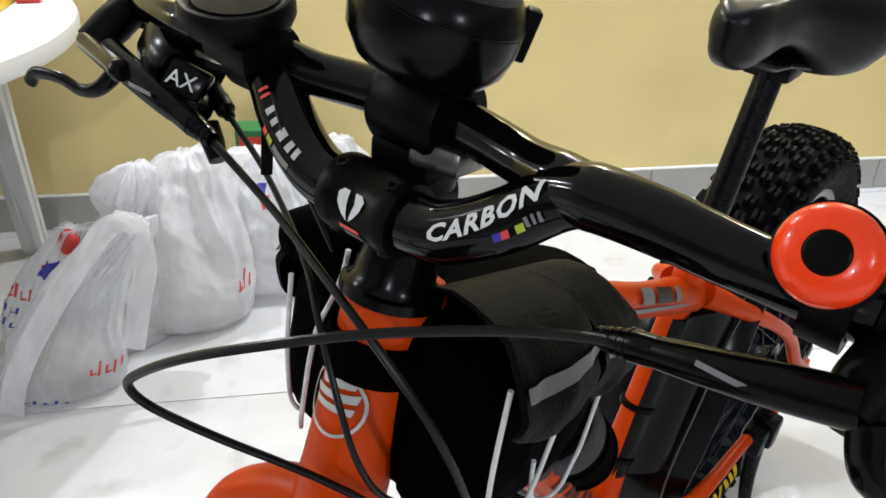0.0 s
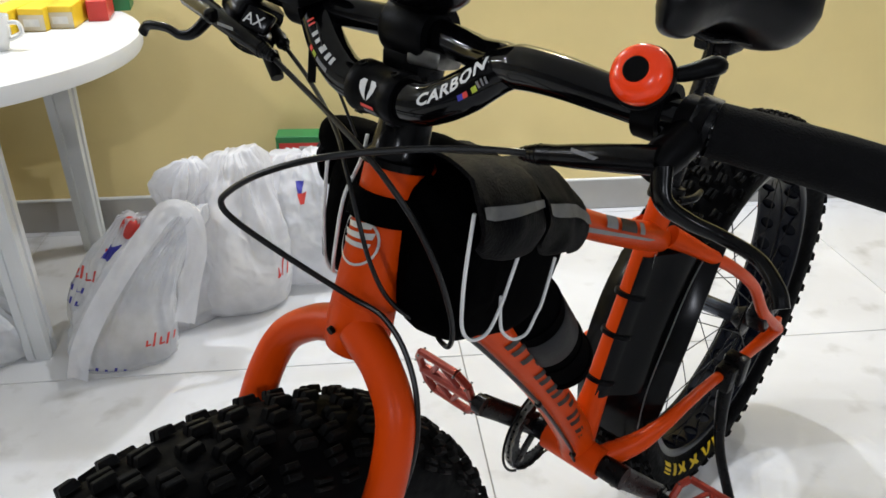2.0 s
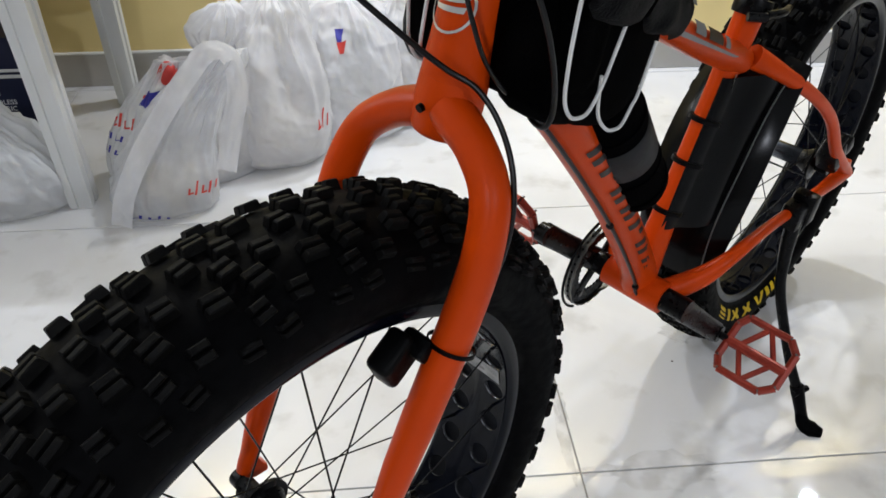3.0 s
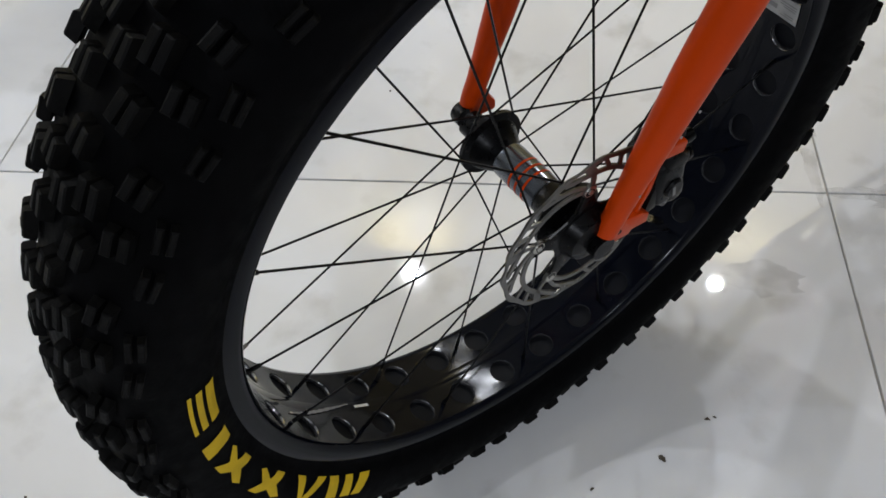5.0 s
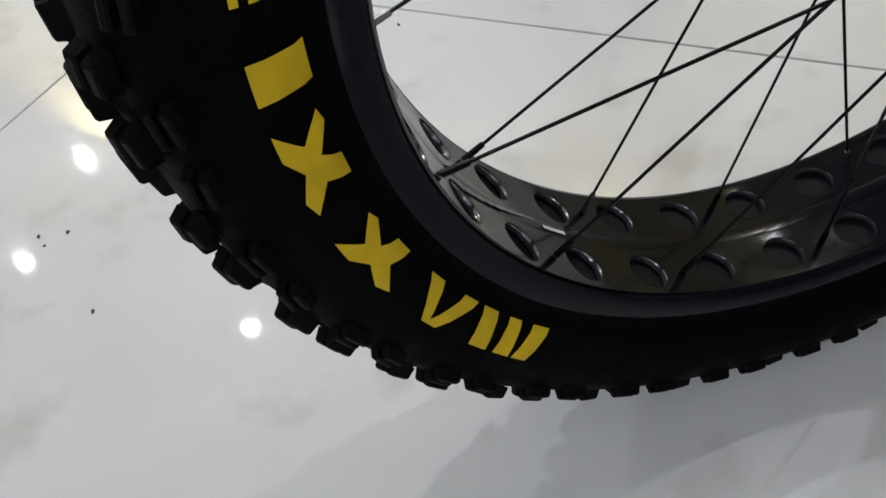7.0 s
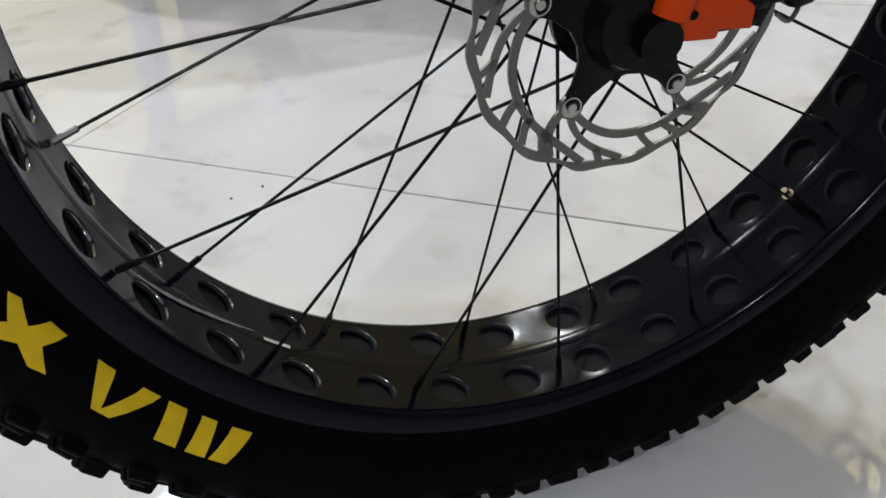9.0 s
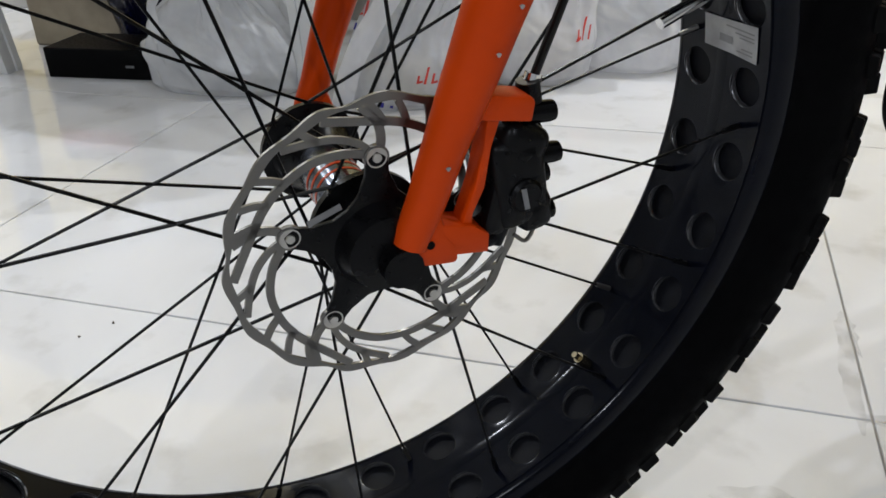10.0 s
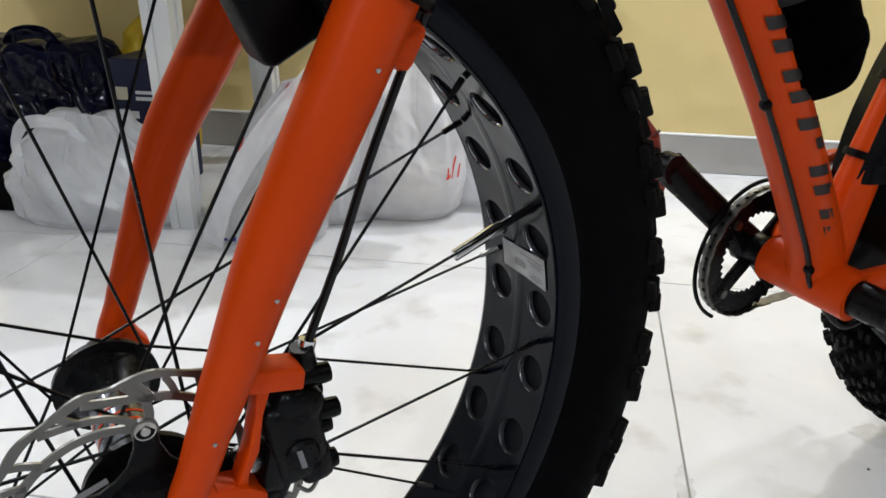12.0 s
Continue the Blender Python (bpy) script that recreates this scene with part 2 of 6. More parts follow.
FILM_CLEAR = film("cloudy_bag_film", (0.90, 0.91, 0.92), 0.30, 0.22)
MESH_NET = film("black_net", (0.006, 0.006, 0.0065), 0.18, 0.6)
VALVE_CAP = shader("brass_nipple", (0.45, 0.38, 0.25), 0.25, metal=1.0, vary=0.2, scale=90)

# ---------- mesh tools ----------


def part(name, bm, mat, parent=None, label="", smooth=35, loc=None):
    me = bpy.data.meshes.new(name)
    bm.normal_update()
    bm.to_mesh(me)
    bm.free()
    me.materials.append(mat)
    if smooth:
        me.polygons.foreach_set("use_smooth", [True] * len(me.polygons))
        me.set_sharp_from_angle(angle=radians(smooth))
    ob = new(name, me)
    if parent:
        ob.parent = parent
    if loc:
        ob.location = loc
    if label:
        tagged(ob, label=label)
    return ob


def curve_points(pts, n=8):
    """Catmull-Rom through pts, n steps a span."""
    p = [Vector(q) for q in pts]
    p = [p[0] * 2 - p[1]] + p + [p[-1] * 2 - p[-2]]
    res = []
    for i in range(1, len(p) - 2):
        for k in range(n):
            t = k / n
            a, b, c, d = p[i - 1], p[i], p[i + 1], p[i + 2]
            res.append(0.5 * (2 * b + (c - a) * t + (2 * a - 5 * b + 4 * c - d) * t * t + (3 * b - a - 3 * c + d) * t ** 3))
    return res + [p[-2]]


def resample(values, count):
    x = np.linspace(0, len(values) - 1, count)
    return [float(v) for v in np.interp(x, range(len(values)), values)]


def sweep(bm, pts, radius, sides=12, n=8, squash=(1, 1), up=None, caps=True):
    """A tube along a smooth curve; radius: a number or one per point; squash: scale along the section's two axes."""
    line = curve_points(pts, n) if n > 1 else [Vector(q) for q in pts]
    rad = resample(radius if isinstance(radius, (list, tuple)) else [radius, radius], len(line))
    side = None
    rings = []
    for i, q in enumerate(line):
        d = (line[min(i + 1, len(line) - 1)] - line[max(i - 1, 0)]).normalized()
        if side is None:
            ref = Vector(up) if up else (Vector((0, 0, 1)) if abs(d.z) < 0.9 else Vector((1, 0, 0)))
            side = d.cross(ref).normalized()
        side = (side - d * side.dot(d)).normalized()
        top = side.cross(d)
        rings.append([bm.verts.new(q + rad[i] * (squash[0] * math.cos(a) * side + squash[1] * math.sin(a) * top))
                      for a in (2 * math.pi * k / sides for k in range(sides))])
    for a, b in zip(rings, rings[1:]):
        for k in range(sides):
            bm.faces.new((a[k], a[(k + 1) % sides], b[(k + 1) % sides], b[k]))
    if caps:
        bm.faces.new(rings[0][::-1])
        bm.faces.new(rings[-1])
    return bm


def tube(pts, radius, **kw):
    return sweep(bmesh.new(), pts, radius, **kw)


def lathe(bm, profile, segs=48, m=None, close=False):
    """Profile of (radius, height) turned about z, then placed by m."""
    m = m or Matrix()
    rings = []
    for r, h in profile:
        if r < 1e-6:
            rings.append([bm.verts.new(m @ Vector((0, 0, h)))])
        else:
            rings.append([bm.verts.new(m @ Vector((r * math.cos(2 * math.pi * k / segs), r * math.sin(2 * math.pi * k / segs), h)))
                          for k in range(segs)])
    pairs = list(zip(rings, rings[1:])) + ([(rings[-1], rings[0])] if close else [])
    for a, b in pairs:
        for k in range(segs):
            j = (k + 1) % segs
            if len(a) == 1 and len(b) == 1:
                continue
            if len(a) == 1:
                bm.faces.new((a[0], b[j], b[k]))
            elif len(b) == 1:
                bm.faces.new((a[k], a[j], b[0]))
            else:
                bm.faces.new((a[k], a[j], b[j], b[k]))
    return bm


AXLE = Matrix.Rotation(radians(90), 4, "X")      # lathe axis z becomes bike -y (height h lies at y = -h)


def block(bm, size, m=None, bevel=0.0, segs=2):
    """A box of that size about the origin, its edges rounded, placed by m."""
    t = bmesh.new()
    bmesh.ops.create_cube(t, size=1)
    bmesh.ops.scale(t, vec=size, verts=t.verts)
    if bevel:
        bmesh.ops.bevel(t, geom=t.edges[:], offset=bevel, segments=segs, affect="EDGES", profile=0.5)
    return merge(bm, t, m)


def merge(bm, other, m=None):
    if m is not None:
        bmesh.ops.transform(other, matrix=m, verts=other.verts)
    me = bpy.data.meshes.new("tmp")
    other.to_mesh(me)
    other.free()
    bm.from_mesh(me)
    bpy.data.meshes.remove(me)
    return bm


def plate(bm, outline, thick, m=None, bevel=0.0):
    """An outline in x, y, made thick along z about 0."""
    t = bmesh.new()
    low = [t.verts.new((x, y, -thick / 2)) for x, y in outline]
    f = t.faces.new(low)
    ext = bmesh.ops.extrude_face_region(t, geom=[f])
    bmesh.ops.translate(t, vec=(0, 0, thick), verts=[v for v in ext["geom"] if isinstance(v, bmesh.types.BMVert)])
    bmesh.ops.recalc_face_normals(t, faces=t.faces)
    if bevel:
        bmesh.ops.bevel(t, geom=t.edges[:], offset=bevel, segments=2, affect="EDGES", profile=0.5)
    return merge(bm, t, m)


def along(a, b, roll=0):
    """A pose at a whose z axis points to b."""
    a, b = Vector(a), Vector(b)
    q = (b - a).to_track_quat("Z", "Y")
    return Matrix.Translation(a) @ q.to_matrix().to_4x4() @ Matrix.Rotation(radians(roll), 4, "Z")


def rod(bm, a, b, r0, r1=None, segs=12):
    r1 = r0 if r1 is None else r1
    d = (Vector(b) - Vector(a)).length
    return lathe(bm, [(0, 0), (r0, 0), (r1, d), (0, d)], segs, along(a, b))


def pillow(size, power=3.0, segs=28, fold=0.0, fscale=9.0, seed=0.0, m=None, shape=None):
    """A soft rounded box; shape(u) -> scale of x, y along z from -1 to 1."""
    bm = bmesh.new()
    bmesh.ops.create_uvsphere(bm, u_segments=segs, v_segments=segs // 2 + 4, radius=1)
    for v in bm.verts:
        c = v.co.normalized()
        k = (abs(c.x) ** power + abs(c.y) ** power + abs(c.z) ** power) ** (-1 / power)
        p = c * k
        s = shape(p.z) if shape else (1, 1)
        q = Vector((p.x * size[0] / 2 * s[0], p.y * size[1] / 2 * s[1], p.z * size[2] / 2))
        if fold:
            w = noise.noise(q * fscale + Vector((seed, seed * 2, 0)))
            w2 = noise.noise(Vector((q.x * fscale * 3, q.y * fscale * 3, q.z * fscale * 0.7)) + Vector((seed, 3, 1)))
            q += c * fold * (w + 0.6 * w2)
        v.co = q
    if m is not None:
        bmesh.ops.transform(bm, matrix=m, verts=bm.verts)
    return bm


def lettering(body, size, mat, m, parent, name="lettering", depth=0.0004, loc=None, shear=0.0):
    """Words in the built-in font, as a mesh lying in m's x, y plane."""
    cu = bpy.data.curves.new(name, "FONT")
    cu.body, cu.size, cu.extrude, cu.align_x, cu.align_y, cu.shear = body, size, depth, "CENTER", "CENTER", shear
    cu.resolution_u = 3
    tmp = bpy.data.objects.new("tmp_text", cu)
    scene.collection.objects.link(tmp)
    me = bpy.data.meshes.new_from_object(tmp.evaluated_get(bpy.context.evaluated_depsgraph_get()))
    bpy.data.objects.remove(tmp)
    me.transform(m)
    me.materials.clear()
    me.materials.append(mat)
    ob = new(name, me)
    ob.parent = parent
    if loc:
        ob.location = loc
    return ob

# ---------- the room ----------
WALL_Y, X0, X1, Y0 = 2.007, -5.0, 4.2, -4.2


def slab(name, size, centre, mat, label, category):
    bm = block(bmesh.new(), size, Matrix.Translation(centre))
    return tagged(part(name, bm, mat, smooth=0), label=label, category=category, kind="structure")


floor_base = slab("floor", (X1 - X0, WALL_Y - Y0, 0.05), ((X0 + X1) / 2, (WALL_Y + Y0) / 2, -0.0285), GROUT,
                  "polished off-white floor tiles with thin dirty joints", "floor")
slab("wall_north", (X1 - X0 + 0.3, 0.15, CEILING_Z + 0.1), ((X0 + X1) / 2, WALL_Y + 0.075, CEILING_Z / 2), WALL,
     "plain ochre yellow painted wall", "wall")
# South, west and east walls are unseen, added to close the room.
slab("wall_south", (X1 - X0 + 0.3, 0.15, CEILING_Z + 0.1), ((X0 + X1) / 2, Y0 - 0.075, CEILING_Z / 2), WALL_PLAIN,
     "unseen plain wall closing the room, grey to cut bounce light", "wall")
slab("wall_west", (0.15, WALL_Y - Y0, CEILING_Z + 0.1), (X0 - 0.075, (WALL_Y + Y0) / 2, CEILING_Z / 2), WALL_PLAIN,
     "unseen plain wall closing the room, grey to cut bounce light", "wall")
slab("wall_east", (0.15, WALL_Y - Y0, CEILING_Z + 0.1), (X1 + 0.075, (WALL_Y + Y0) / 2, CEILING_Z / 2), WALL_PLAIN,
     "unseen plain wall closing the room, grey to cut bounce light", "wall")
slab("ceiling", (X1 - X0 + 0.3, WALL_Y - Y0 + 0.3, 0.1), ((X0 + X1) / 2, (WALL_Y + Y0) / 2, CEILING_Z + 0.05), CEIL,
     "unseen plain ceiling, white tinted faintly blue", "ceiling")

baseboard = tagged(new("baseboard"), label="grey tiled skirting along the foot of the wall", category="skirting", kind="structure")


def skirting():
    t = 0.81
    x = 0.405 - 7 * t
    while x < X1:
        a, b = max(x, X0) + 0.001, min(x + t, X1) - 0.001
        if b - a > 0.05:
            bm = block(bmesh.new(), (b - a, 0.012, 0.106), Matrix.Translation(((a + b) / 2, WALL_Y - 0.0062, 0.0535)), 0.002, 1)
            part("skirting_tile", bm, BASE_TILE, baseboard, smooth=30)
        x += t
    cap = block(bmesh.new(), (X1 - X0, 0.016, 0.006), Matrix.Translation(((X0 + X1) / 2, WALL_Y - 0.0084, 0.1100)), 0.002, 1)
    part("capping", cap, PLASTIC_WHITE, baseboard, "pale capping strip", smooth=30)


skirting()


def floor_tiles():
    t, tx = 0.81, 1.245
    bm = block(bmesh.new(), (tx - 0.003, t - 0.003, 0.01), Matrix.Translation((0, 0, -0.005)), 0.0007, 1)
    shared = None
    xs = [0.405 + tx * (k + 0.5) for k in range(-5, 4)]
    ys = [0.345 + t * (k + 0.5) for k in range(-6, 3)]
    for x in xs:
        for y in ys:
            if x - tx / 2 > X1 or x + tx / 2 < X0 or y - t / 2 > WALL_Y - 0.01 or y + t / 2 < Y0:
                continue
            if shared is None:
                ob = part("floor_tile", bm, TILE, floor_base, smooth=30)
                shared = ob.data
            else:
                ob = new("floor_tile", shared)
                ob.parent = floor_base
            ob.location = (x, y, 0.0)


floor_tiles()


def floor_dirt():
    """Crumbs and dried stains on the tiles."""
    rng = random.Random(5)
    for x, y, r in ((0.155, -0.066, 0.0055), (0.078, -0.107, 0.003), (0.208, -0.015, 0.004), (0.216, -0.012, 0.0022), (-0.502, 0.274, 0.0030), (-0.480, 0.312, 0.0032),
                    (-0.553, -0.165, 0.0028), (-0.670, -0.107, 0.003), (-0.645, -0.093, 0.003), (-0.655, -0.115, 0.0022), (0.638, 0.591, 0.0035), (0.31, 0.62, 0.003), (-0.24, 0.55, 0.0026)):
        bm = bmesh.new()
        r *= 0.5
        out = [(r * (1 + 0.5 * rng.uniform(-1, 1)) * math.cos(a) * 1.4, r * (1 + 0.5 * rng.uniform(-1, 1)) * math.sin(a)) for a in (k * math.pi / 5 for k in range(10))]
        plate(bm, out, 0.0012, Matrix.Translation((x, y, 0.0007)) @ Matrix.Rotation(rng.uniform(0, 3), 4, "Z"))
        part("crumb", bm, DIRT, floor_base, "dark crumb on the tiles")
    for x, y, rx, ry in ((0.540, 0.338, 0.085, 0.040), (0.676, 0.670, 0.035, 0.028), (0.392, 0.410, 0.010, 0.080), (0.440, 0.346, 0.060, 0.012), (0.400, 0.500, 0.012, 0.060), (0.300, 0.190, 0.050, 0.028)):
        bm = bmesh.new()
        out = [((1 + 0.25 * rng.uniform(-1, 1)) * rx * math.cos(a), (1 + 0.25 * rng.uniform(-1, 1)) * ry * math.sin(a)) for a in (k * math.pi / 14 for k in range(28))]
        plate(bm, out, 0.0003, Matrix.Translation((x, y, 0.0005)))
        part("floor_stain", bm, STAIN, floor_base, "brownish dried stain")


floor_dirt()

# ---------- the bicycle ----------
# Bike axes: x back from the front axle, y to its right, z up; the axle stands R0 over the ground.
R0 = 0.370
BASE = 1.100                      # rear axle behind the front one
bike = new("bicycle")
bike.matrix_world = pose(-0.0202, 0.0229, 0.001, 4.74, 0, 41.41)
tagged(bike, label="orange fat-tyred mountain bicycle with black carbon handlebar leaning on its kickstand", category="bicycle")
UP = (0, 0, R0)
HUB_AT = Vector((-0.0041, -0.0050, 0.0046))     # the front axle sits a little off the middle of the fork


def bp(name, bm, mat, label="", smooth=35):
    return part(name, bm, mat, bike, label, smooth, UP)


def polar(r, deg, y=0.0):
    return Vector((r * math.cos(radians(deg)), y, r * math.sin(radians(deg))))


def rim_mesh():
    """A wide single-wall rim: two rows of round windows in the inner face, raised lips, hooked edges."""
    bm = bmesh.new()
    n = 32
    for ya, yb in ((-0.041, -0.005), (0.005, 0.041)):
        for k in range(n):
            mid = -85.2 + k * 360 / n
            half = 180 / n
            sq, ho, deep = [], [], []
            yc, yh = (ya + yb) / 2, (yb - ya) / 2
            for j in range(24):
                a = 2 * math.pi * j / 24
                c, s = math.cos(a), math.sin(a)
                f = 1 / max(abs(c), abs(s))
                sq.append(bm.verts.new(polar(0.2715, mid + half * c * f, yc + yh * s * f)))
                da = math.degrees(0.0135 * c / 0.2715)
                ho.append(bm.verts.new(polar(0.2718, mid + da, yc + 0.0130 * s)))
                deep.append(bm.verts.new(polar(0.2775, mid + da, yc + 0.0130 * s)))
            for j in range(24):
                i = (j + 1) % 24
                qa = bm.verts.new(sq[j].co.lerp(ho[j].co, 0.62) - polar(0.0001, mid)) if j == 0 else qb
                qb = first if j == 23 else bm.verts.new(sq[i].co.lerp(ho[i].co, 0.62) - polar(0.0001, mid))
                first = qa if j == 0 else first
                bm.faces.new((sq[j], sq[i], qb, qa))
                bm.faces.new((qa, qb, ho[i], ho[j]))
                bm.faces.new((ho[j], ho[i], deep[i], deep[j]))
    for side in (-1, 1):
        prof = [(0.2715, 0.041 * side), (0.2722, 0.0435 * side), (0.2745, 0.0460 * side), (0.2775, 0.0472 * side),
                (0.2850, 0.0476 * side), (0.2885, 0.0470 * side), (0.2895, 0.0455 * side), (0.2890, 0.0430 * side)]
        lathe(bm, [(r, -y) for r, y in prof], 128, AXLE)
    lathe(bm, [(0.2715, -0.005), (0.2708, 0.0), (0.2715, 0.005)], 128, AXLE)
    lathe(bm, [(0.2715, -0.041), (0.2713, -0.0405)], 128, AXLE)
    lathe(bm, [(0.2715, 0.0405), (0.2713, 0.041)], 128, AXLE)
    bmesh.ops.remove_doubles(bm, verts=bm.verts, dist=2e-5)
    bmesh.ops.recalc_face_normals(bm, faces=bm.faces)
    return bm


def grounded(q, at=Vector()):
    """Flattens the tyre where it rests on the floor, the bike leaning on its stand."""
    low = -R0 - at.z + 0.0007 - (q.y + at.y) * 0.0829
    return Vector((q.x, q.y * (1 + 3 * max(0, low - q.z)), max(q.z, low)))


def tyre_mesh(seat, at):
    prof = [(0.2800, -0.0455), (0.2900, -0.0478), (0.2935, -0.0500), (0.2950, -0.0515), (0.3010, -0.0565), (0.3100, -0.0602),
            (0.3190, -0.0620), (0.3300, -0.0618), (0.3410, -0.0592), (0.3505, -0.0515), (0.3585, -0.0378), (0.3636, -0.0192),
            (0.3648, 0.0)]
    prof = prof + [(r, -y) for r, y in prof[-2::-1]]
    prof = [(0.2790, -0.040)] + prof + [(0.2790, 0.040)]
    bm = lathe(bmesh.new(), [(r, -y) for r, y in prof], 160, AXLE)
    for v in bm.verts:
        r = math.hypot(v.co.x, v.co.z)
        v.co = grounded(v.co + Vector((seat * min(1, max(0, (r - 0.296) / 0.05)), 0, 0)), at)
    return bm


def tread_row(w, l, h, gap):
    """One block of tread, cut in two by a groove: l along the tyre, w across."""
    bm = bmesh.new()
    for s in (-1, 1):
        t = bmesh.new()
        bmesh.ops.create_cube(t, size=1)
        for v in t.verts:
            k = 0.88 if v.co.z > 0 else 1.06
            v.co = Vector((v.co.x * (w - gap) / 2 * k + s * (w + gap) / 4, v.co.y * l * k, v.co.z * h * (1.0 if v.co.y * s > 0 else 0.9)))
        bmesh.ops.bevel(t, geom=[e for e in t.edges if e.verts[0].co.z > 0 and e.verts[1].co.z > 0], offset=0.0009, segments=1, affect="EDGES")
        merge(bm, t)
    return bm


# rows: y across, casing radius there, lean of the block outward, size across / along / high, shift along the tyre
TREAD = [(-0.0572, 0.3415, 62, 0.0105, 0.0165, 0.0078, 0.0), (-0.0470, 0.3555, 38, 0.0140, 0.0150, 0.0080, 0.5),
         (-0.0280, 0.3625, 16, 0.0150, 0.0190, 0.0084, 0.0), (-0.0095, 0.3648, 4, 0.0150, 0.0170, 0.0084, 0.5),
         (0.0095, 0.3648, -4, 0.0150, 0.0170, 0.0084, 0.0), (0.0280, 0.3625, -16, 0.0150, 0.0190, 0.0084, 0.5),
         (0.0470, 0.3555, -38, 0.0140, 0.0150, 0.0080, 0.0), (0.0572, 0.3415, -62, 0.0105, 0.0165, 0.0078, 0.5)]
STEPS = 58
SEAT = -0.0025            # the front tyre is seated a little unevenly


def tread(tyre, detail):
    """The blocks of tread: those over the front and top as parts of their own, the rest joined."""
    rest = bmesh.new()
    shared = {}
    count = 0
    for row, (y, r, lean, w, l, h, shift) in enumerate(TREAD):
        me = bpy.data.meshes.new("tread_block")
        bm = tread_row(w, l, h, 0.0022)
        bm.to_mesh(me)
        bm.free()
        me.materials.append(KNOB)
        for k in range(STEPS):
            deg = (k + shift) * 360 / STEPS + (0.7 if (k + row) % 2 else -0.5)
            q = polar(r, deg, y) + Vector((SEAT if detail else 0.0, 0, 0))
            radial = polar(1, deg)
            across = Vector((0, 1, 0))
            n = (radial * math.cos(radians(lean)) - across * math.sin(radians(lean))).normalized()
            tang = polar(1, deg + 90)
            xax = tang.cross(n).normalized()
            skew = (6 if k % 2 else -6) * (1 if y < 0 else -1)
            rot = Matrix((xax, tang, n)).transposed().to_4x4() @ Matrix.Rotation(radians(skew), 4, "Z")
            m = Matrix.Translation(q + n * (h / 2 - 0.0008)) @ rot
            if detail and row < 6 and 92 < deg % 360 < 244 and count < 300:
                ob = new("tread_block", me)
                ob.parent = tyre
                ob.matrix_local = m
                count += 1
            else:
                t = bmesh.new()
                t.from_mesh(me)
                bmesh.ops.transform(t, matrix=m, verts=t.verts)
                tm = bpy.data.meshes.new("tmp")
                t.to_mesh(tm)
                t.free()
                shared.setdefault("all", []).append(tm)
    verts, faces = [], []
    for tm in shared["all"]:
        o = len(verts)
        verts += [tuple(grounded(v.co, HUB_AT if detail else Vector())) for v in tm.vertices]
        faces += [[o + i for i in p.vertices] for p in tm.polygons]
        bpy.data.meshes.remove(tm)
    me = bpy.data.meshes.new("tread")
    me.from_pydata(verts, [], faces)
    me.materials.append(KNOB)
    ob = new("tread", me)
    ob.parent = tyre
    tagged(ob, kind="stuff")


def wrapped(outline, to_surface, mat, parent, name, label="", lift=0.0006, loc=None):
    """A flat shape in (u, v), finely cut and laid on a curved surface by to_surface(u, v) -> (place, normal)."""
    bm = bmesh.new()
    f = bm.faces.new([bm.verts.new((u, v, 0)) for u, v in outline])
    bmesh.ops.triangulate(bm, faces=[f])
    bmesh.ops.subdivide_edges(bm, edges=bm.edges[:], cuts=5, use_grid_fill=True)
    for v in bm.verts:
        p, n = to_surface(v.co.x, v.co.y)
        v.co = p + n * lift
    return part(name, bm, mat, parent, label, 60, loc)


def sidewall(u, v):
    """u: degrees round the wheel, v: radius, on the left sidewall."""
    rs = [0.295, 0.301, 0.310, 0.319, 0.329, 0.3385]
    ys = [0.0515, 0.0565, 0.0602, 0.0620, 0.0616, 0.0590]
    y = float(np.interp(v, rs, ys))
    dy = float(np.interp(v + 0.003, rs, ys) - np.interp(v - 0.003, rs, ys)) / 0.006
    n = (Vector((0, -1, 0)) - polar(dy, u)).normalized()
    return polar(v, u, -y), n


# slanted plain marks in place of the maker's name: start and end angle, kind
MARKS = [(214.4, 225.0), (205.4, 213.4), (194.4, 202.8), (183.2, 191.4), (177.6, 181.4), (166.0, 174.8)]


IN, OUT = 0.2975, 0.3170
SHAPES = [
    [((0.00, IN), (0.24, IN), (0.30, OUT), (0.10, OUT)), ((0.42, IN), (0.60, IN), (0.56, OUT), (0.34, OUT)), ((0.78, IN), (1.00, IN), (0.90, OUT), (0.66, OUT))],
    [((0.00, IN), (0.28, IN), (0.58, OUT), (0.38, OUT)), ((0.72, IN), (1.00, IN), (0.64, OUT), (0.52, OUT))],
    [((0.16, IN), (0.42, IN), (0.56, 0.3040), (0.84, IN + 0.001), (1.00, 0.3000), (0.74, 0.3080), (0.98, OUT), (0.70, OUT), (0.48, 0.3118), (0.20, OUT), (0.00, OUT - 0.002), (0.28, 0.3065))],
    [((0.10, IN), (0.90, IN), (0.90, OUT), (0.10, OUT))],
    [((0.05, IN), (0.95, IN), (0.95, 0.3040), (0.05, 0.3040)), ((0.05, 0.3068), (0.95, 0.3068), (0.95, 0.3112), (0.05, 0.3112)), ((0.05, 0.3142), (0.95, 0.3142), (0.95, OUT), (0.05, OUT))],
]


def tyre_marks(parent, shift=0.0):
    """Plain yellow shapes in a row on the sidewall."""
    for (a, b), kind in zip(MARKS, (0, 1, 2, 2, 3, 4)):
        for shape in SHAPES[kind]:
            wrapped([(b + shift - (b - a) * f, r) for f, r in shape], sidewall, YELLOW, parent, "printed_mark", "plain yellow print on the tyre")


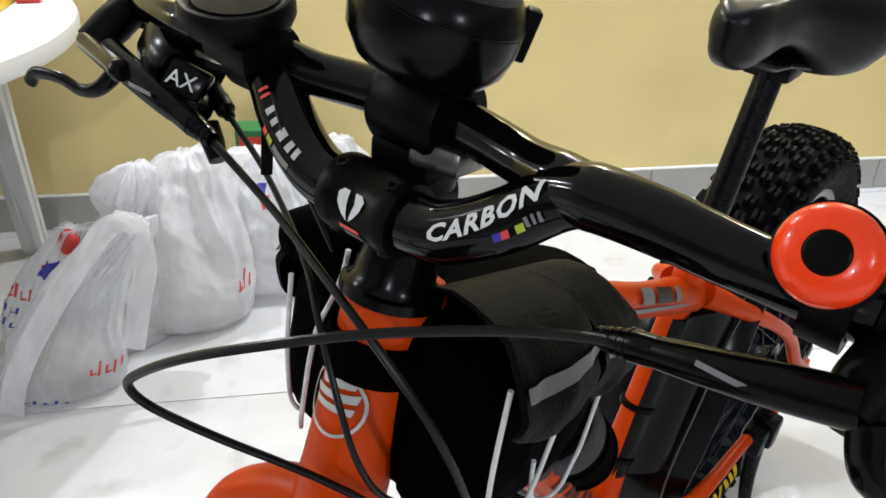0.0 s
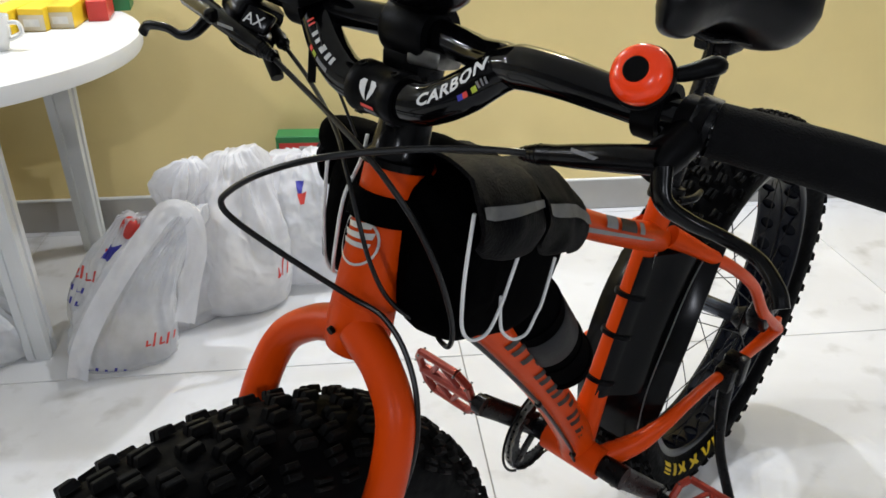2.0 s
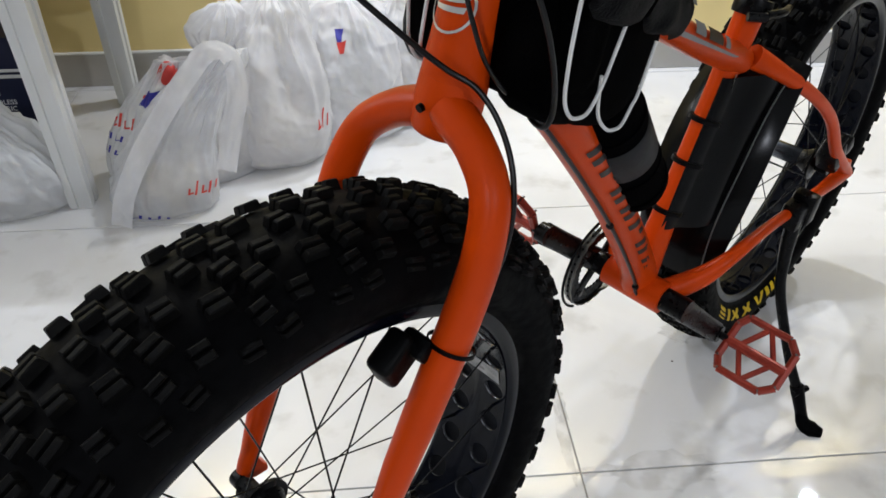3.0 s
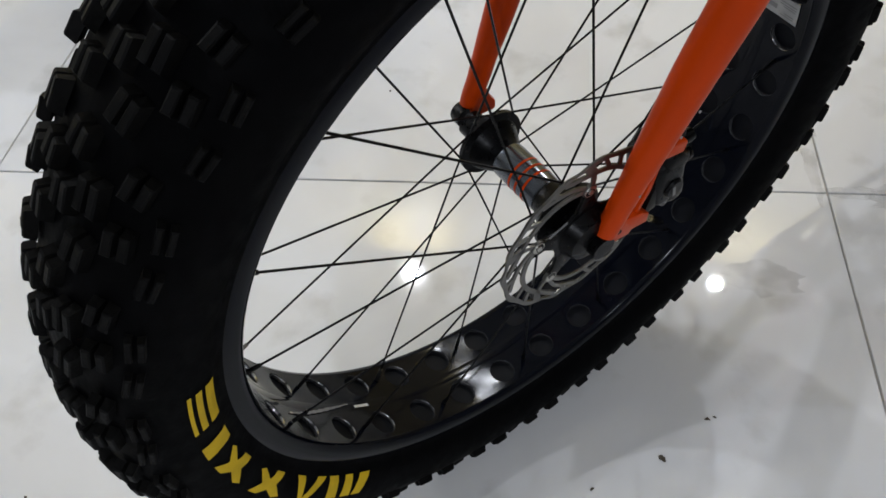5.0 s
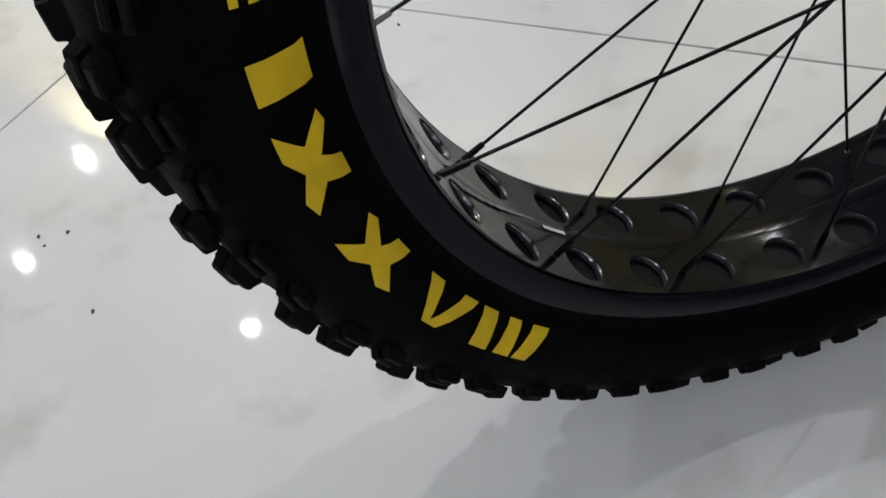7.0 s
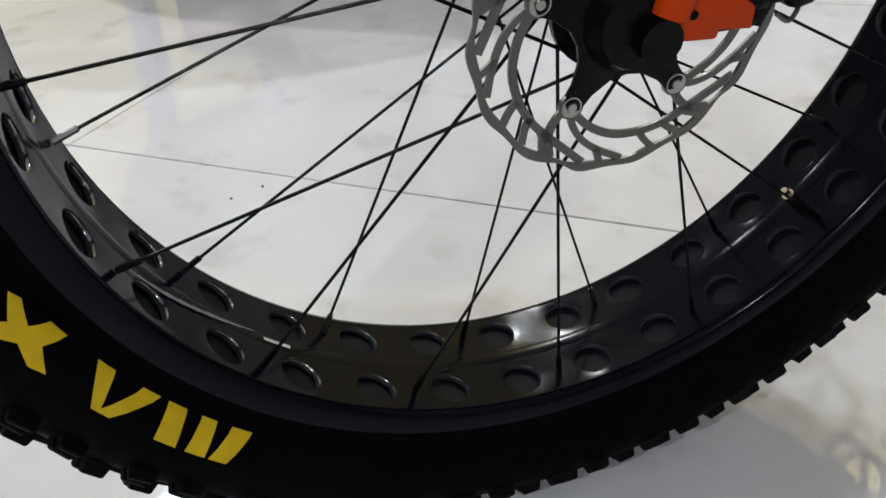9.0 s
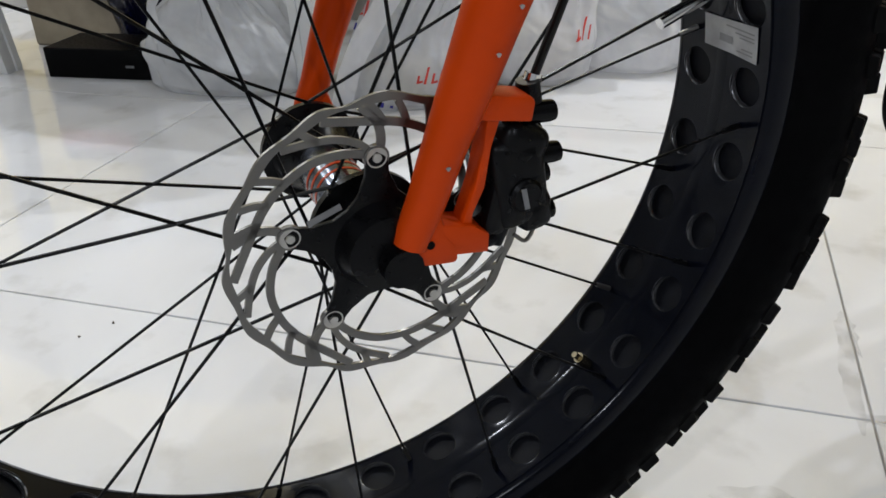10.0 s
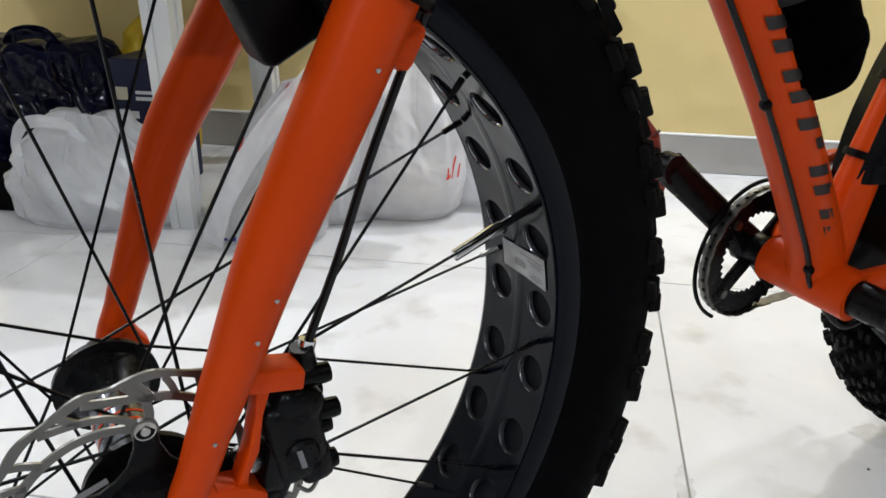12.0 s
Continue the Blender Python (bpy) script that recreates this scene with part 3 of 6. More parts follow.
def hub_mesh(wide, flange):
    bm = bmesh.new()
    w = wide
    prof = [(0.008, -w - 0.028), (0.012, -w - 0.028), (0.012, -w - 0.006), (0.016, -w - 0.006), (flange - 0.012, -w - 0.004),
            (flange, -w - 0.002), (flange, -w + 0.002), (flange - 0.006, -w + 0.004), (0.021, -w + 0.012), (0.0155, -w + 0.022),
            (0.0150, 0.0), (0.0155, w - 0.022), (0.021, w - 0.012), (flange - 0.006, w - 0.004), (flange, w - 0.002),
            (flange, w + 0.002), (flange - 0.012, w + 0.004), (0.016, w + 0.006), (0.012, w + 0.006), (0.012, w + 0.028), (0.008, w + 0.028)]
    return lathe(bm, prof, 40, AXLE)


def wheel(name, centre, tilt, label, detail=True):
    rim = bp(name, rim_mesh(), RIM, label)
    rim.location = Vector(UP) + Vector((centre, 0, 0)) + (HUB_AT if detail else Vector())
    rim.rotation_euler = (0, radians(tilt), 0)
    part("rim_tape", lathe(bmesh.new(), [(0.2772, -0.044), (0.2772, 0.044)], 96, AXLE), TAPE, rim)
    part("tyre", tyre_mesh(SEAT if detail else 0.0, HUB_AT if detail else Vector()), RUBBER, rim, "fat black knobbly tyre")
    tread(rim, detail)
    w = 0.0490 if detail else 0.065
    part("hub", hub_mesh(w, 0.031), BLACK_METAL, rim, "black hub")
    shell = lathe(bmesh.new(), [(0.0157, -w + 0.024), (0.0160, -w + 0.026), (0.0160, w - 0.026), (0.0157, w - 0.024)], 40, AXLE)
    part("hub_shell", shell, HUB, rim, "polished grey hub shell")
    if detail:
        # Orange reflections on the polished shell, painted as thin rings.
        for y in (-0.012, -0.004, 0.004):
            part("hub_stripe", lathe(bmesh.new(), [(0.0163, -y - 0.0011), (0.0163, -y + 0.0011)], 40, AXLE), ORANGE, rim, "painted orange reflection on the hub")
    # spokes
    for k in range(32):
        near = k % 2 == 0
        side = -1 if near else 1
        deg = -90.73 + k * 360 / 32
        nip = polar(0.2687, deg, side * 0.0246)
        lead = 1 if (k // 2) % 2 else -1
        root = polar(0.0292, deg + lead * 66, side * w)
        bm = bmesh.new()
        rod(bm, root, nip, 0.0010, segs=6)
        part("spoke", bm, BLACK_METAL, rim)
        d = (root - nip).normalized()
        nb = bmesh.new()
        rod(nb, nip - d * 0.002, nip + d * 0.012, 0.0021, 0.0018, segs=6)
        part("nipple", nb, STEEL if k % 4 == 1 else BLACK_METAL, rim)
    return rim


front = wheel("front_wheel", 0.0, 0.0, "black rim with two rows of round windows")
tyre_marks(front)


VALVE = 18.0


def front_rim_bits():
    # valve with a clear cap beside a paper label, and a brass-coloured valve nut lower down
    v = polar(0.270, VALVE, 0.000)
    i = polar(0.222, VALVE - 0.8, -0.001)
    bm = bmesh.new()
    rod(bm, v, v.lerp(i, 0.55), 0.0032, segs=10)
    rod(bm, v.lerp(i, 0.2), i, 0.0044, 0.0040, segs=12)
    part("valve", bm, CHROME, front, "tyre valve with a shiny cap")
    q = polar(0.270, -46.0, -0.006)
    bm = bmesh.new()
    rod(bm, q, q - polar(0.014, -46), 0.0042, 0.0042, segs=10)
    rod(bm, q, q - polar(0.020, -46), 0.0028, 0.0024, segs=10)
    part("valve_nut", bm, VALVE_CAP, front, "brass-coloured nut")

    def inner(u, y):
        return polar(0.2713, u, y), -polar(1, u)
    wrapped([(8.7, -0.0316), (13.9, -0.0314), (13.6, -0.010), (13.3, 0.0166), (8.8, 0.0162), (8.9, -0.010)], inner, LABEL_PAPER, front, "paper_label", "white paper label stuck in the rim", 0.0008)
    for u, y0, y1, wd in ((12.6, -0.029, -0.004, 0.22), (12.0, -0.029, -0.012, 0.18), (11.5, -0.029, -0.016, 0.18), (10.2, -0.010, 0.002, 1.1), (10.0, -0.028, -0.018, 0.2), (9.5, -0.028, -0.014, 0.2)):
        wrapped([(u, y0), (u + wd, y0), (u + wd, y1), (u, y1)], inner, GREY_PRINT, front, "label_line", lift=0.0012)
    # bare cut edges round the rim windows
    ring = bmesh.new()
    lathe(ring, [(0.0136, -0.0005), (0.0131, 0.0002), (0.0127, 0.0014), (0.0127, 0.0036)], 24)
    ring_mesh = bpy.data.meshes.new("window_edge")
    ring.to_mesh(ring_mesh)
    ring.free()
    ring_mesh.materials.append(CUT_EDGE)
    for f in ring_mesh.polygons:
        f.use_smooth = True
    for y in (-0.023, 0.023):
        for k in range(32):
            deg = -85.2 + k * 360 / 32
            edge = new("window_edge", ring_mesh)
            edge.parent = front
            edge.matrix_basis = along(polar(0.2721, deg, y), polar(0.2821, deg, y))
    # Streaky reflections in the glossy rim, painted as a white strip and pale lines.
    wrapped([(225.0, -0.0025), (229.0, -0.0025), (229.0, 0.0005), (225.0, 0.0005)], inner, WHITE_PRINT, front, "rim_print", "small painted white reflection", 0.0008)
    for k in range(7):
        a = 203 + k * 2.2
        wrapped([(a, -0.014 + k * 0.002), (a + 7.5, -0.010 + k * 0.002), (a + 7.5, -0.0088 + k * 0.002), (a, -0.0128 + k * 0.002)], inner,
                GREY_PRINT, front, "rim_scratch_print", "painted pale slanted reflections in the rim", 0.0008)


front_rim_bits()


def rotor(parent, y, clocking, name="brake_rotor"):
    """A 160 mm disc: wavy outer band with windows, curved arms to five rivets on a black spider."""
    def ring_point(r, deg):
        return (r * math.cos(radians(deg)), r * math.sin(radians(deg)))
    bm = bmesh.new()
    m = Matrix.Translation((0, y, 0)) @ Matrix.Rotation(radians(90), 4, "X")
    n = 240

    def band(r_in, r_out, thick=0.0018):
        t = bmesh.new()
        rows = []
        for k in range(n):
            d = 360 * k / n
            rows.append([t.verts.new((*ring_point(r, d), z)) for r, z in
                         ((r_in(d), -thick / 2), (r_out(d), -thick / 2), (r_out(d), thick / 2), (r_in(d), thick / 2))])
        for k in range(n):
            a, b = rows[k], rows[(k + 1) % n]
            for j in range(4):
                t.faces.new((a[j], a[(j + 1) % 4], b[(j + 1) % 4], b[j]))
        merge(bm, t, m)

    def rim_wave(d):
        # shallow bumps, with a notch where an arm runs out
        return 0.0784 + 0.0009 * math.cos(radians((d - clocking) * 15 + 70)) - 0.0016 * max(0, math.cos(radians((d - clocking) * 5 - 55))) ** 10
    band(lambda d: 0.0744 + 0.0006 * math.cos(radians((d - clocking) * 15 + 130)), rim_wave)

    def strip(pts, width, thick=0.0017):
        line = curve_points([(x, q, 0) for x, q in pts], 6)
        t = bmesh.new()
        rows = []
        for i, q in enumerate(line):
            d = (line[min(i + 1, len(line) - 1)] - line[max(i - 1, 0)]).normalized()
            s = Vector((-d.y, d.x, 0)) * width / 2
            rows.append([t.verts.new(q + s + Vector((0, 0, z))) for z in (-thick / 2, thick / 2)] +
                        [t.verts.new(q - s + Vector((0, 0, z))) for z in (thick / 2, -thick / 2)])
        for a, b in zip(rows, rows[1:]):
            for j in range(4):
                t.faces.new((a[j], a[(j + 1) % 4], b[(j + 1) % 4], b[j]))
        t.faces.new(rows[0])
        t.faces.new(rows[-1][::-1])
        merge(bm, t, m)

    for k in range(5):
        c = clocking + 72 * k
        strip([ring_point(r, c + d) for r, d in ((0.0475, 0), (0.0512, 9), (0.0555, 20), (0.0596, 33), (0.0622, 47), (0.0640, 60), (0.0655, 72), (0.0685, 82), (0.0740, 92))], 0.0041)
        strip([ring_point(r, c + d) for r, d in ((0.0490, 1), (0.0560, 8), (0.0625, 17), (0.0680, 27), (0.0742, 37))], 0.0035)
        strip([ring_point(r, c + d) for r, d in ((0.0478, -1), (0.0560, -3), (0.0650, -1), (0.0742, 5))], 0.0043)
        for d, lean in ((46, 5), (57, 6), (67, 7), (24, 4)):
            strip([ring_point(0.0630 if d > 30 else 0.0660, c + d), ring_point(0.0690, c + d + lean * 0.45), ring_point(0.0750, c + d + lean)], 0.0036)
        t = bmesh.new()
        lathe(t, [(0.0030, -0.0013), (0.0064, -0.0013), (0.0064, 0.0013), (0.0030, 0.0013)], 20, Matrix.Translation((*ring_point(0.0475, c), 0)), close=True)
        merge(bm, t, m)
    part(name, bm, STEEL, parent, "brushed steel brake disc with wavy edge")
    # spider
    bm = bmesh.new()
    out = []
    for k in range(5):
        c = clocking + 72 * k
        for d, r in ((-36, 0.0275), (-20, 0.0300), (-9, 0.0390), (-6.5, 0.0475), (0, 0.0505), (6.5, 0.0475), (9, 0.0390), (20, 0.0300)):
            out.append(ring_point(r, c + d))
    plate(bm, out, 0.0032, m @ Matrix.Translation((0, 0, 0.0001)), 0.0005)
    lathe(bm, [(0.0, 0.014), (0.012, 0.014), (0.020, 0.012), (0.0235, 0.004), (0.026, -0.002)], 40, m)
    part("rotor_spider", bm, BLACK_METAL, parent, "black spider of the brake disc")
    for k in range(5):
        c = clocking + 72 * k
        bm = bmesh.new()
        t = bmesh.new()
        lathe(t, [(0.0, 0.0026), (0.0022, 0.0026), (0.0024, 0.0014), (0.0052, 0.0018), (0.0056, 0.0008), (0.0056, -0.0012)], 18,
              Matrix.Translation((*ring_point(0.0475, c), 0)))
        merge(bm, t, m)
        part("rivet", bm, RIVET, parent, "steel rivet")
    wrapped([(0, 0), (0.018, 0), (0.018, 0.0034), (0, 0.0034)],
            lambda u, v: (m @ Vector((-0.036 + u * 0.94 - v * 0.3, 0.0185 + u * 0.34 + v, 0.0019)), Vector((0, -1, 0))),
            GREY_PRINT, parent, "spider_print", "small grey print", 0.0003)


rotor(front, -0.0670, 162.4)

# fork: two bent legs under a crown, with the brake post on the left one
HEAD_LOW, HEAD_TOP = Vector((0.185, 0, 0.412)), Vector((0.222, 0, 0.548))


def fork():
    for side in (-1, 1):
        leg = [(0.0060, side * 0.087, 0.009), (0.0090, side * 0.087, 0.018), (0.0150, side * 0.087, 0.0324), (0.0235, side * 0.0875, 0.0575), (0.0350, side * 0.088, 0.088), (0.0540, side * 0.089, 0.1385)]
        if side < 0:
            leg += [(0.0765, -0.089, 0.186), (0.0985, -0.089, 0.233), (0.1230, -0.0895, 0.290), (0.1390, -0.088, 0.338), (0.1525, -0.077, 0.376), (0.1640, -0.048, 0.400), (0.174, -0.012, 0.412)]
        else:
            leg += [(0.0800, 0.088, 0.186), (0.1060, 0.088, 0.233), (0.1310, 0.088, 0.288), (0.1480, 0.087, 0.330), (0.1620, 0.075, 0.366), (0.1720, 0.046, 0.391), (0.178, 0.012, 0.405)]
        rad = [0.0084, 0.0089, 0.0093, 0.0102, 0.0120, 0.0145, 0.0160, 0.0165, 0.0165, 0.0161, 0.0160, 0.0164, 0.0185]
        bm = tube(leg, rad, sides=24, n=7, squash=(1.0, 1.06))
        ob = bp("fork_leg", bm, ORANGE, "orange fork leg with small paint chips" if side < 0 else "orange fork leg")
        # dropout under the axle
        bm = bmesh.new()
        m = Matrix.Translation((0, side * 0.086, 0)) @ Matrix.Rotation(radians(90), 4, "X")
        plate(bm, [(0.001, 0.016), (0.002, 0.008), (0.005, 0.002), (0.012, -0.003), (0.030, -0.005), (0.030, 0.006), (0.024, 0.014), (0.020, 0.026)], 0.014, m, 0.003)
        part("dropout", bm, ORANGE, ob)
        bm = bmesh.new()
        lathe(bm, [(0, -0.006), (0.0095, -0.006), (0.0105, -0.004), (0.0105, 0.006), (0, 0.006)], 16, Matrix.Translation((0, side * 0.088, 0)) @ AXLE)
        part("axle_end", bm, BLACK_METAL, ob, "black axle end")
        if side < 0:
            m2 = Matrix.Translation((0, -0.084, 0)) @ Matrix.Rotation(radians(90), 4, "X")
            bm = bmesh.new()
            plate(bm, [(0.0377, 0.0150), (0.0471, 0.0079), (0.0468, -0.0028), (0.0244, 0.0006), (0.0066, 0.0018), (0.0010, 0.0178), (0.0188, 0.0192), (0.0296, 0.0166)], 0.017, m2, 0.0012)
            plate(bm, [(0.0322, 0.0145), (0.0382, 0.0135), (0.0387, 0.0204), (0.0446, 0.0332), (0.0474, 0.0542), (0.0518, 0.0690), (0.0445, 0.0700), (0.0432, 0.0558), (0.0393, 0.0353)], 0.012, m2, 0.0010)
            plate(bm, [(0.0360, 0.0705), (0.0523, 0.0674), (0.0676, 0.0645), (0.0688, 0.0745), (0.0672, 0.0770), (0.0471, 0.0812), (0.0380, 0.0800)], 0.017, m2, 0.0014)
            part("brake_post", bm, ORANGE, ob, "orange brake mount with a long window")
            for (x, z), r in (((0.0141, 0.0101), 0.0022),):
                bm = bmesh.new()
                lathe(bm, [(0, 0.0938), (r, 0.0938), (r, 0.085)], 12, Matrix.Translation((x, 0, z)) @ AXLE)
                part("small_hole", bm, BLACK, ob, "small dark threaded hole")
            for x, y, z in ((0.097, -0.1065, 0.222), (0.051, -0.1046, 0.124), (0.042, -0.1028, 0.104), (0.021, -0.0980, 0.052)):
                q = Vector((x, y, z))
                bm = bmesh.new()
                plate(bm, [(0.0010 * math.cos(a) * (1 + 0.4 * math.sin(3 * a)), 0.0010 * math.sin(a)) for a in (k * 0.7 for k in range(9))], 0.0008,
                      Matrix.Translation(q) @ Matrix.Rotation(radians(90), 4, "X"))
                part("paint_chip", bm, LABEL_PAPER, ob, "bare chip in the paint")
            boss = bmesh.new()
            block(boss, (0.014, 0.012, 0.024), Matrix.Translation((0.124, -0.079, 0.226)) @ Matrix.Rotation(radians(25), 4, "Y"), 0.005)
            part("hose_guide", boss, ORANGE, ob)
    bm = bmesh.new()
    ax = (HEAD_TOP - HEAD_LOW).normalized()
    low = HEAD_LOW - ax * 0.030
    sweep(bm, [low + ax * 0.001, low + ax * 0.005, HEAD_LOW - ax * 0.012, HEAD_LOW + ax * 0.02], [0.0210, 0.0258, 0.0288, 0.0285], sides=28, n=4)
    crown = bp("fork_crown", bm, ORANGE, "orange fork crown with a small black hole")
    bm = bmesh.new()
    rod(bm, (0.154, 0.0, 0.4172), (0.1502, 0.0, 0.4164), 0.0036, segs=14)
    part("crown_hole", bm, BLACK, crown, "small dark hole")


fork()


def caliper():
    bm = bmesh.new()
    tilt = Matrix.Rotation(radians(-10), 4, "Y")
    block(bm, (0.030, 0.040, 0.052), Matrix.Translation((0.065, -0.073, 0.032)) @ tilt, 0.007, 3)
    cal = bp("brake_caliper", bm, BLACK_METAL, "black hydraulic brake caliper")
    shapes = [block(bmesh.new(), (0.020, 0.042, 0.024), Matrix.Translation((0.075, -0.072, 0.013)) @ tilt, 0.007, 3),
              block(bmesh.new(), (0.028, 0.040, 0.020), Matrix.Translation((0.066, -0.073, 0.052)) @ Matrix.Rotation(radians(24), 4, "Y"), 0.007, 3),
              block(bmesh.new(), (0.014, 0.020, 0.050), Matrix.Translation((0.056, -0.080, 0.028)) @ Matrix.Rotation(radians(12), 4, "Y"), 0.004)]
    for shape in shapes:
        part("caliper_half", shape, BLACK_METAL, cal)
    t = lathe(bmesh.new(), [(0, 0.010), (0.0075, 0.010), (0.0092, 0.008), (0.0096, -0.02)], 24, Matrix.Translation((0.066, -0.086, 0.026)) @ AXLE)
    part("piston_cap", t, BLACK_METAL, cal)
    for x, y, z in ((0.081, -0.082, 0.064), (0.086, -0.082, 0.041), (0.081, -0.070, 0.048), (0.085, -0.082, 0.008), (0.085, -0.074, 0.026), (0.052, -0.080, -0.002)):
        t = bmesh.new()
        rod(t, (x - 0.016, y, z + 0.001), (x + 0.001, y, z), 0.0056, segs=16)
        lathe(t, [(0.0056, 0), (0.0052, 0.003), (0.0030, 0.003), (0.0028, 0.0005), (0, 0.0005)], 16, along((x + 0.001, y, z), (x + 0.01, y, z)))
        part("caliper_bolt", t, BLACK_GLOSS, cal, "black cap bolt")
    for p0, p1, r0, r1 in (((0.060, -0.080, 0.008), (0.056, -0.080, -0.006), 0.0065, 0.005), ((0.074, -0.078, 0.062), (0.072, -0.078, 0.080), 0.0075, 0.006)):
        part("caliper_lug", rod(bmesh.new(), p0, p1, r0, r1, segs=14), BLACK_METAL, cal)
    t = bmesh.new()
    rod(t, (0.0735, -0.077, 0.072), (0.0765, -0.076, 0.082), 0.0046, segs=12)
    part("hose_fitting", t, CHROME, cal, "steel hose fitting")
    t = tube([(0.066, -0.084, -0.002), (0.072, -0.086, -0.006), (0.077, -0.085, 0.000), (0.078, -0.082, 0.010)], 0.0012, sides=8, n=5)
    part("pad_clip", t, STEEL, cal, "bent steel pad clip")
    wrapped([(0, 0), (0.003, 0), (0.003, 0.012), (0, 0.012)], lambda u, v: (Vector((0.064 + u - v * 0.25, -0.0965, 0.020 + v)), Vector((0, -1, 0))),
            GREY_PRINT, cal, "caliper_print", "small grey print", 0.0004)


caliper()

# the sensor box tied inside the left leg
def sensor():
    bm = block(bmesh.new(), (0.040, 0.024, 0.042), pose(0.071, -0.061, 0.243, 8, -28, 6), 0.006, 3)
    s = bp("speed_sensor", bm, BLACK, "black box of a speed sensor tied to the fork leg")
    bm = bmesh.new()
    block(bm, (0.020, 0.030, 0.022), pose(0.090, -0.070, 0.250, 0, -38, 0), 0.005)
    part("bracket", bm, BLACK, s)
    for h in (0.252,):
        t = bmesh.new()
        c = Vector((0.101 + (h - 0.233) * 0.42, -0.089, h))
        d = Vector((0.43, 0, 0.9)).normalized()
        lathe(t, [(0.0204, -0.0018), (0.0218, -0.0018), (0.0218, 0.0018), (0.0204, 0.0018)], 28, along(c, c + d), close=True)
        part("cable_tie", t, BLACK, s)


sensor()

# frame
BB = Vector((0.634, 0, -0.042))
SEAT_TOP = Vector((0.752, 0, 0.352))


def bike_frame():
    ax = (HEAD_TOP - HEAD_LOW).normalized()
    bm = tube([HEAD_LOW, HEAD_LOW.lerp(HEAD_TOP, 0.3), HEAD_LOW.lerp(HEAD_TOP, 0.7), HEAD_TOP], [0.0290, 0.0275, 0.0260, 0.0255], sides=28, n=4)
    head = bp("head_tube", bm, ORANGE, "orange tapered head tube with a round badge")
    dt = [(0.218, 0, 0.462), (0.317, 0, 0.374), (0.420, 0, 0.260), (0.519, 0, 0.141), (0.612, 0, 0.012), (0.636, 0, -0.034)]
    bm = tube(dt, [0.028, 0.0252, 0.0246, 0.0248, 0.0265, 0.029], sides=24, n=5, squash=(0.94, 1.02))
    down = bp("down_tube", bm, ORANGE, "orange down tube with dark print")
    bm = tube([(0.232, 0, 0.528), (0.36, 0, 0.468), (0.50, 0, 0.400), (0.62, 0, 0.340), (0.745, 0, 0.285)], [0.030, 0.025, 0.021, 0.021, 0.025], sides=20, n=5, squash=(1.05, 0.85))
    top = bp("top_tube", bm, ORANGE, "orange top tube with grey print")

    def on_top(u, v):
        q = Vector((0.50, 0, 0.400)).lerp(Vector((0.745, 0, 0.285)), u)
        a = v / 0.02
        n = Vector((0.20 * math.sin(a), -math.cos(a), 0.98 * math.sin(a))).normalized()
        return q + Vector((0.4 * math.sin(a) * 0.0185, -math.cos(a) * 0.0228, math.sin(a) * 0.0178)), n
    for u0, u1, mt in ((0.22, 0.34, GREY_PRINT), (0.38, 0.56, DARK_PRINT), (0.60, 0.66, GREY_PRINT)):
        wrapped([(u0, 0.004), (u1, 0.004), (u1 + 0.02, 0.020), (u0 + 0.02, 0.020)], on_top, mt, top, "top_tube_print", "plain grey print", 0.0014)
    wrapped([(0.05, -0.006), (0.80, -0.002), (0.80, 0.001), (0.05, 0.000)], on_top, GREY_PRINT, top, "top_tube_line", "thin pale line", 0.0014)
    bm = tube([BB, BB.lerp(SEAT_TOP, 0.25), BB.lerp(SEAT_TOP, 0.5), BB.lerp(SEAT_TOP, 0.75), SEAT_TOP], [0.025, 0.0190, 0.0172, 0.0165, 0.0192], sides=20, n=4)
    st = bp("seat_tube", bm, ORANGE, "orange seat tube with black cable ties")
    for f in (0.30, 0.48, 0.63):
        q = BB.lerp(SEAT_TOP, f)
        d = (SEAT_TOP - BB).normalized()
        t = bmesh.new()
        lathe(t, [(0.0165, -0.0038), (0.0222, -0.0034), (0.0222, 0.0034), (0.0165, 0.0038)], 20, along(q, q + d))
        part("cable_tie", t, BLACK, st, "black cable tie")
        tb = block(bmesh.new(), (0.008, 0.010, 0.010), along(q, q + d) @ Matrix.Translation((-0.014, -0.014, 0)), 0.002)
        part("tie_head", tb, BLACK, st)
    t = bmesh.new()
    q = BB.lerp(SEAT_TOP, 0.80)
    wrapped([(0, 0), (0.014, 0), (0.014, 0.030), (0, 0.030)], lambda u, v: (q + Vector((-0.009 + u - v * 0.05, -0.0185 + u * 0.3, v - 0.03)), Vector((-0.3, -1, 0)).normalized()),
            WHITE_PRINT, st, "paper_label", "small pale label", 0.001)
    rod(t, BB + Vector((0, -0.048, 0)), BB + Vector((0, 0.048, 0)), 0.0245, segs=28)
    bp("bottom_bracket_shell", t, ORANGE)
    for side in (-1, 1):
        bm = tube([(0.648, side * 0.038, -0.044), (0.685, side * 0.072, -0.014), (0.715, side * 0.091, 0.014), (0.760, side * 0.099, 0.028), (0.820, side * 0.101, 0.028),
                   (0.900, side * 0.103, 0.021), (1.000, side * 0.105, 0.012), (BASE + 0.012, side * 0.106, 0.004)],
                  [0.019, 0.0155, 0.0112, 0.0092, 0.0086, 0.0086, 0.0098, 0.013], sides=16, n=5)
        bp("chainstay", bm, ORANGE, "orange chainstay with dark print")
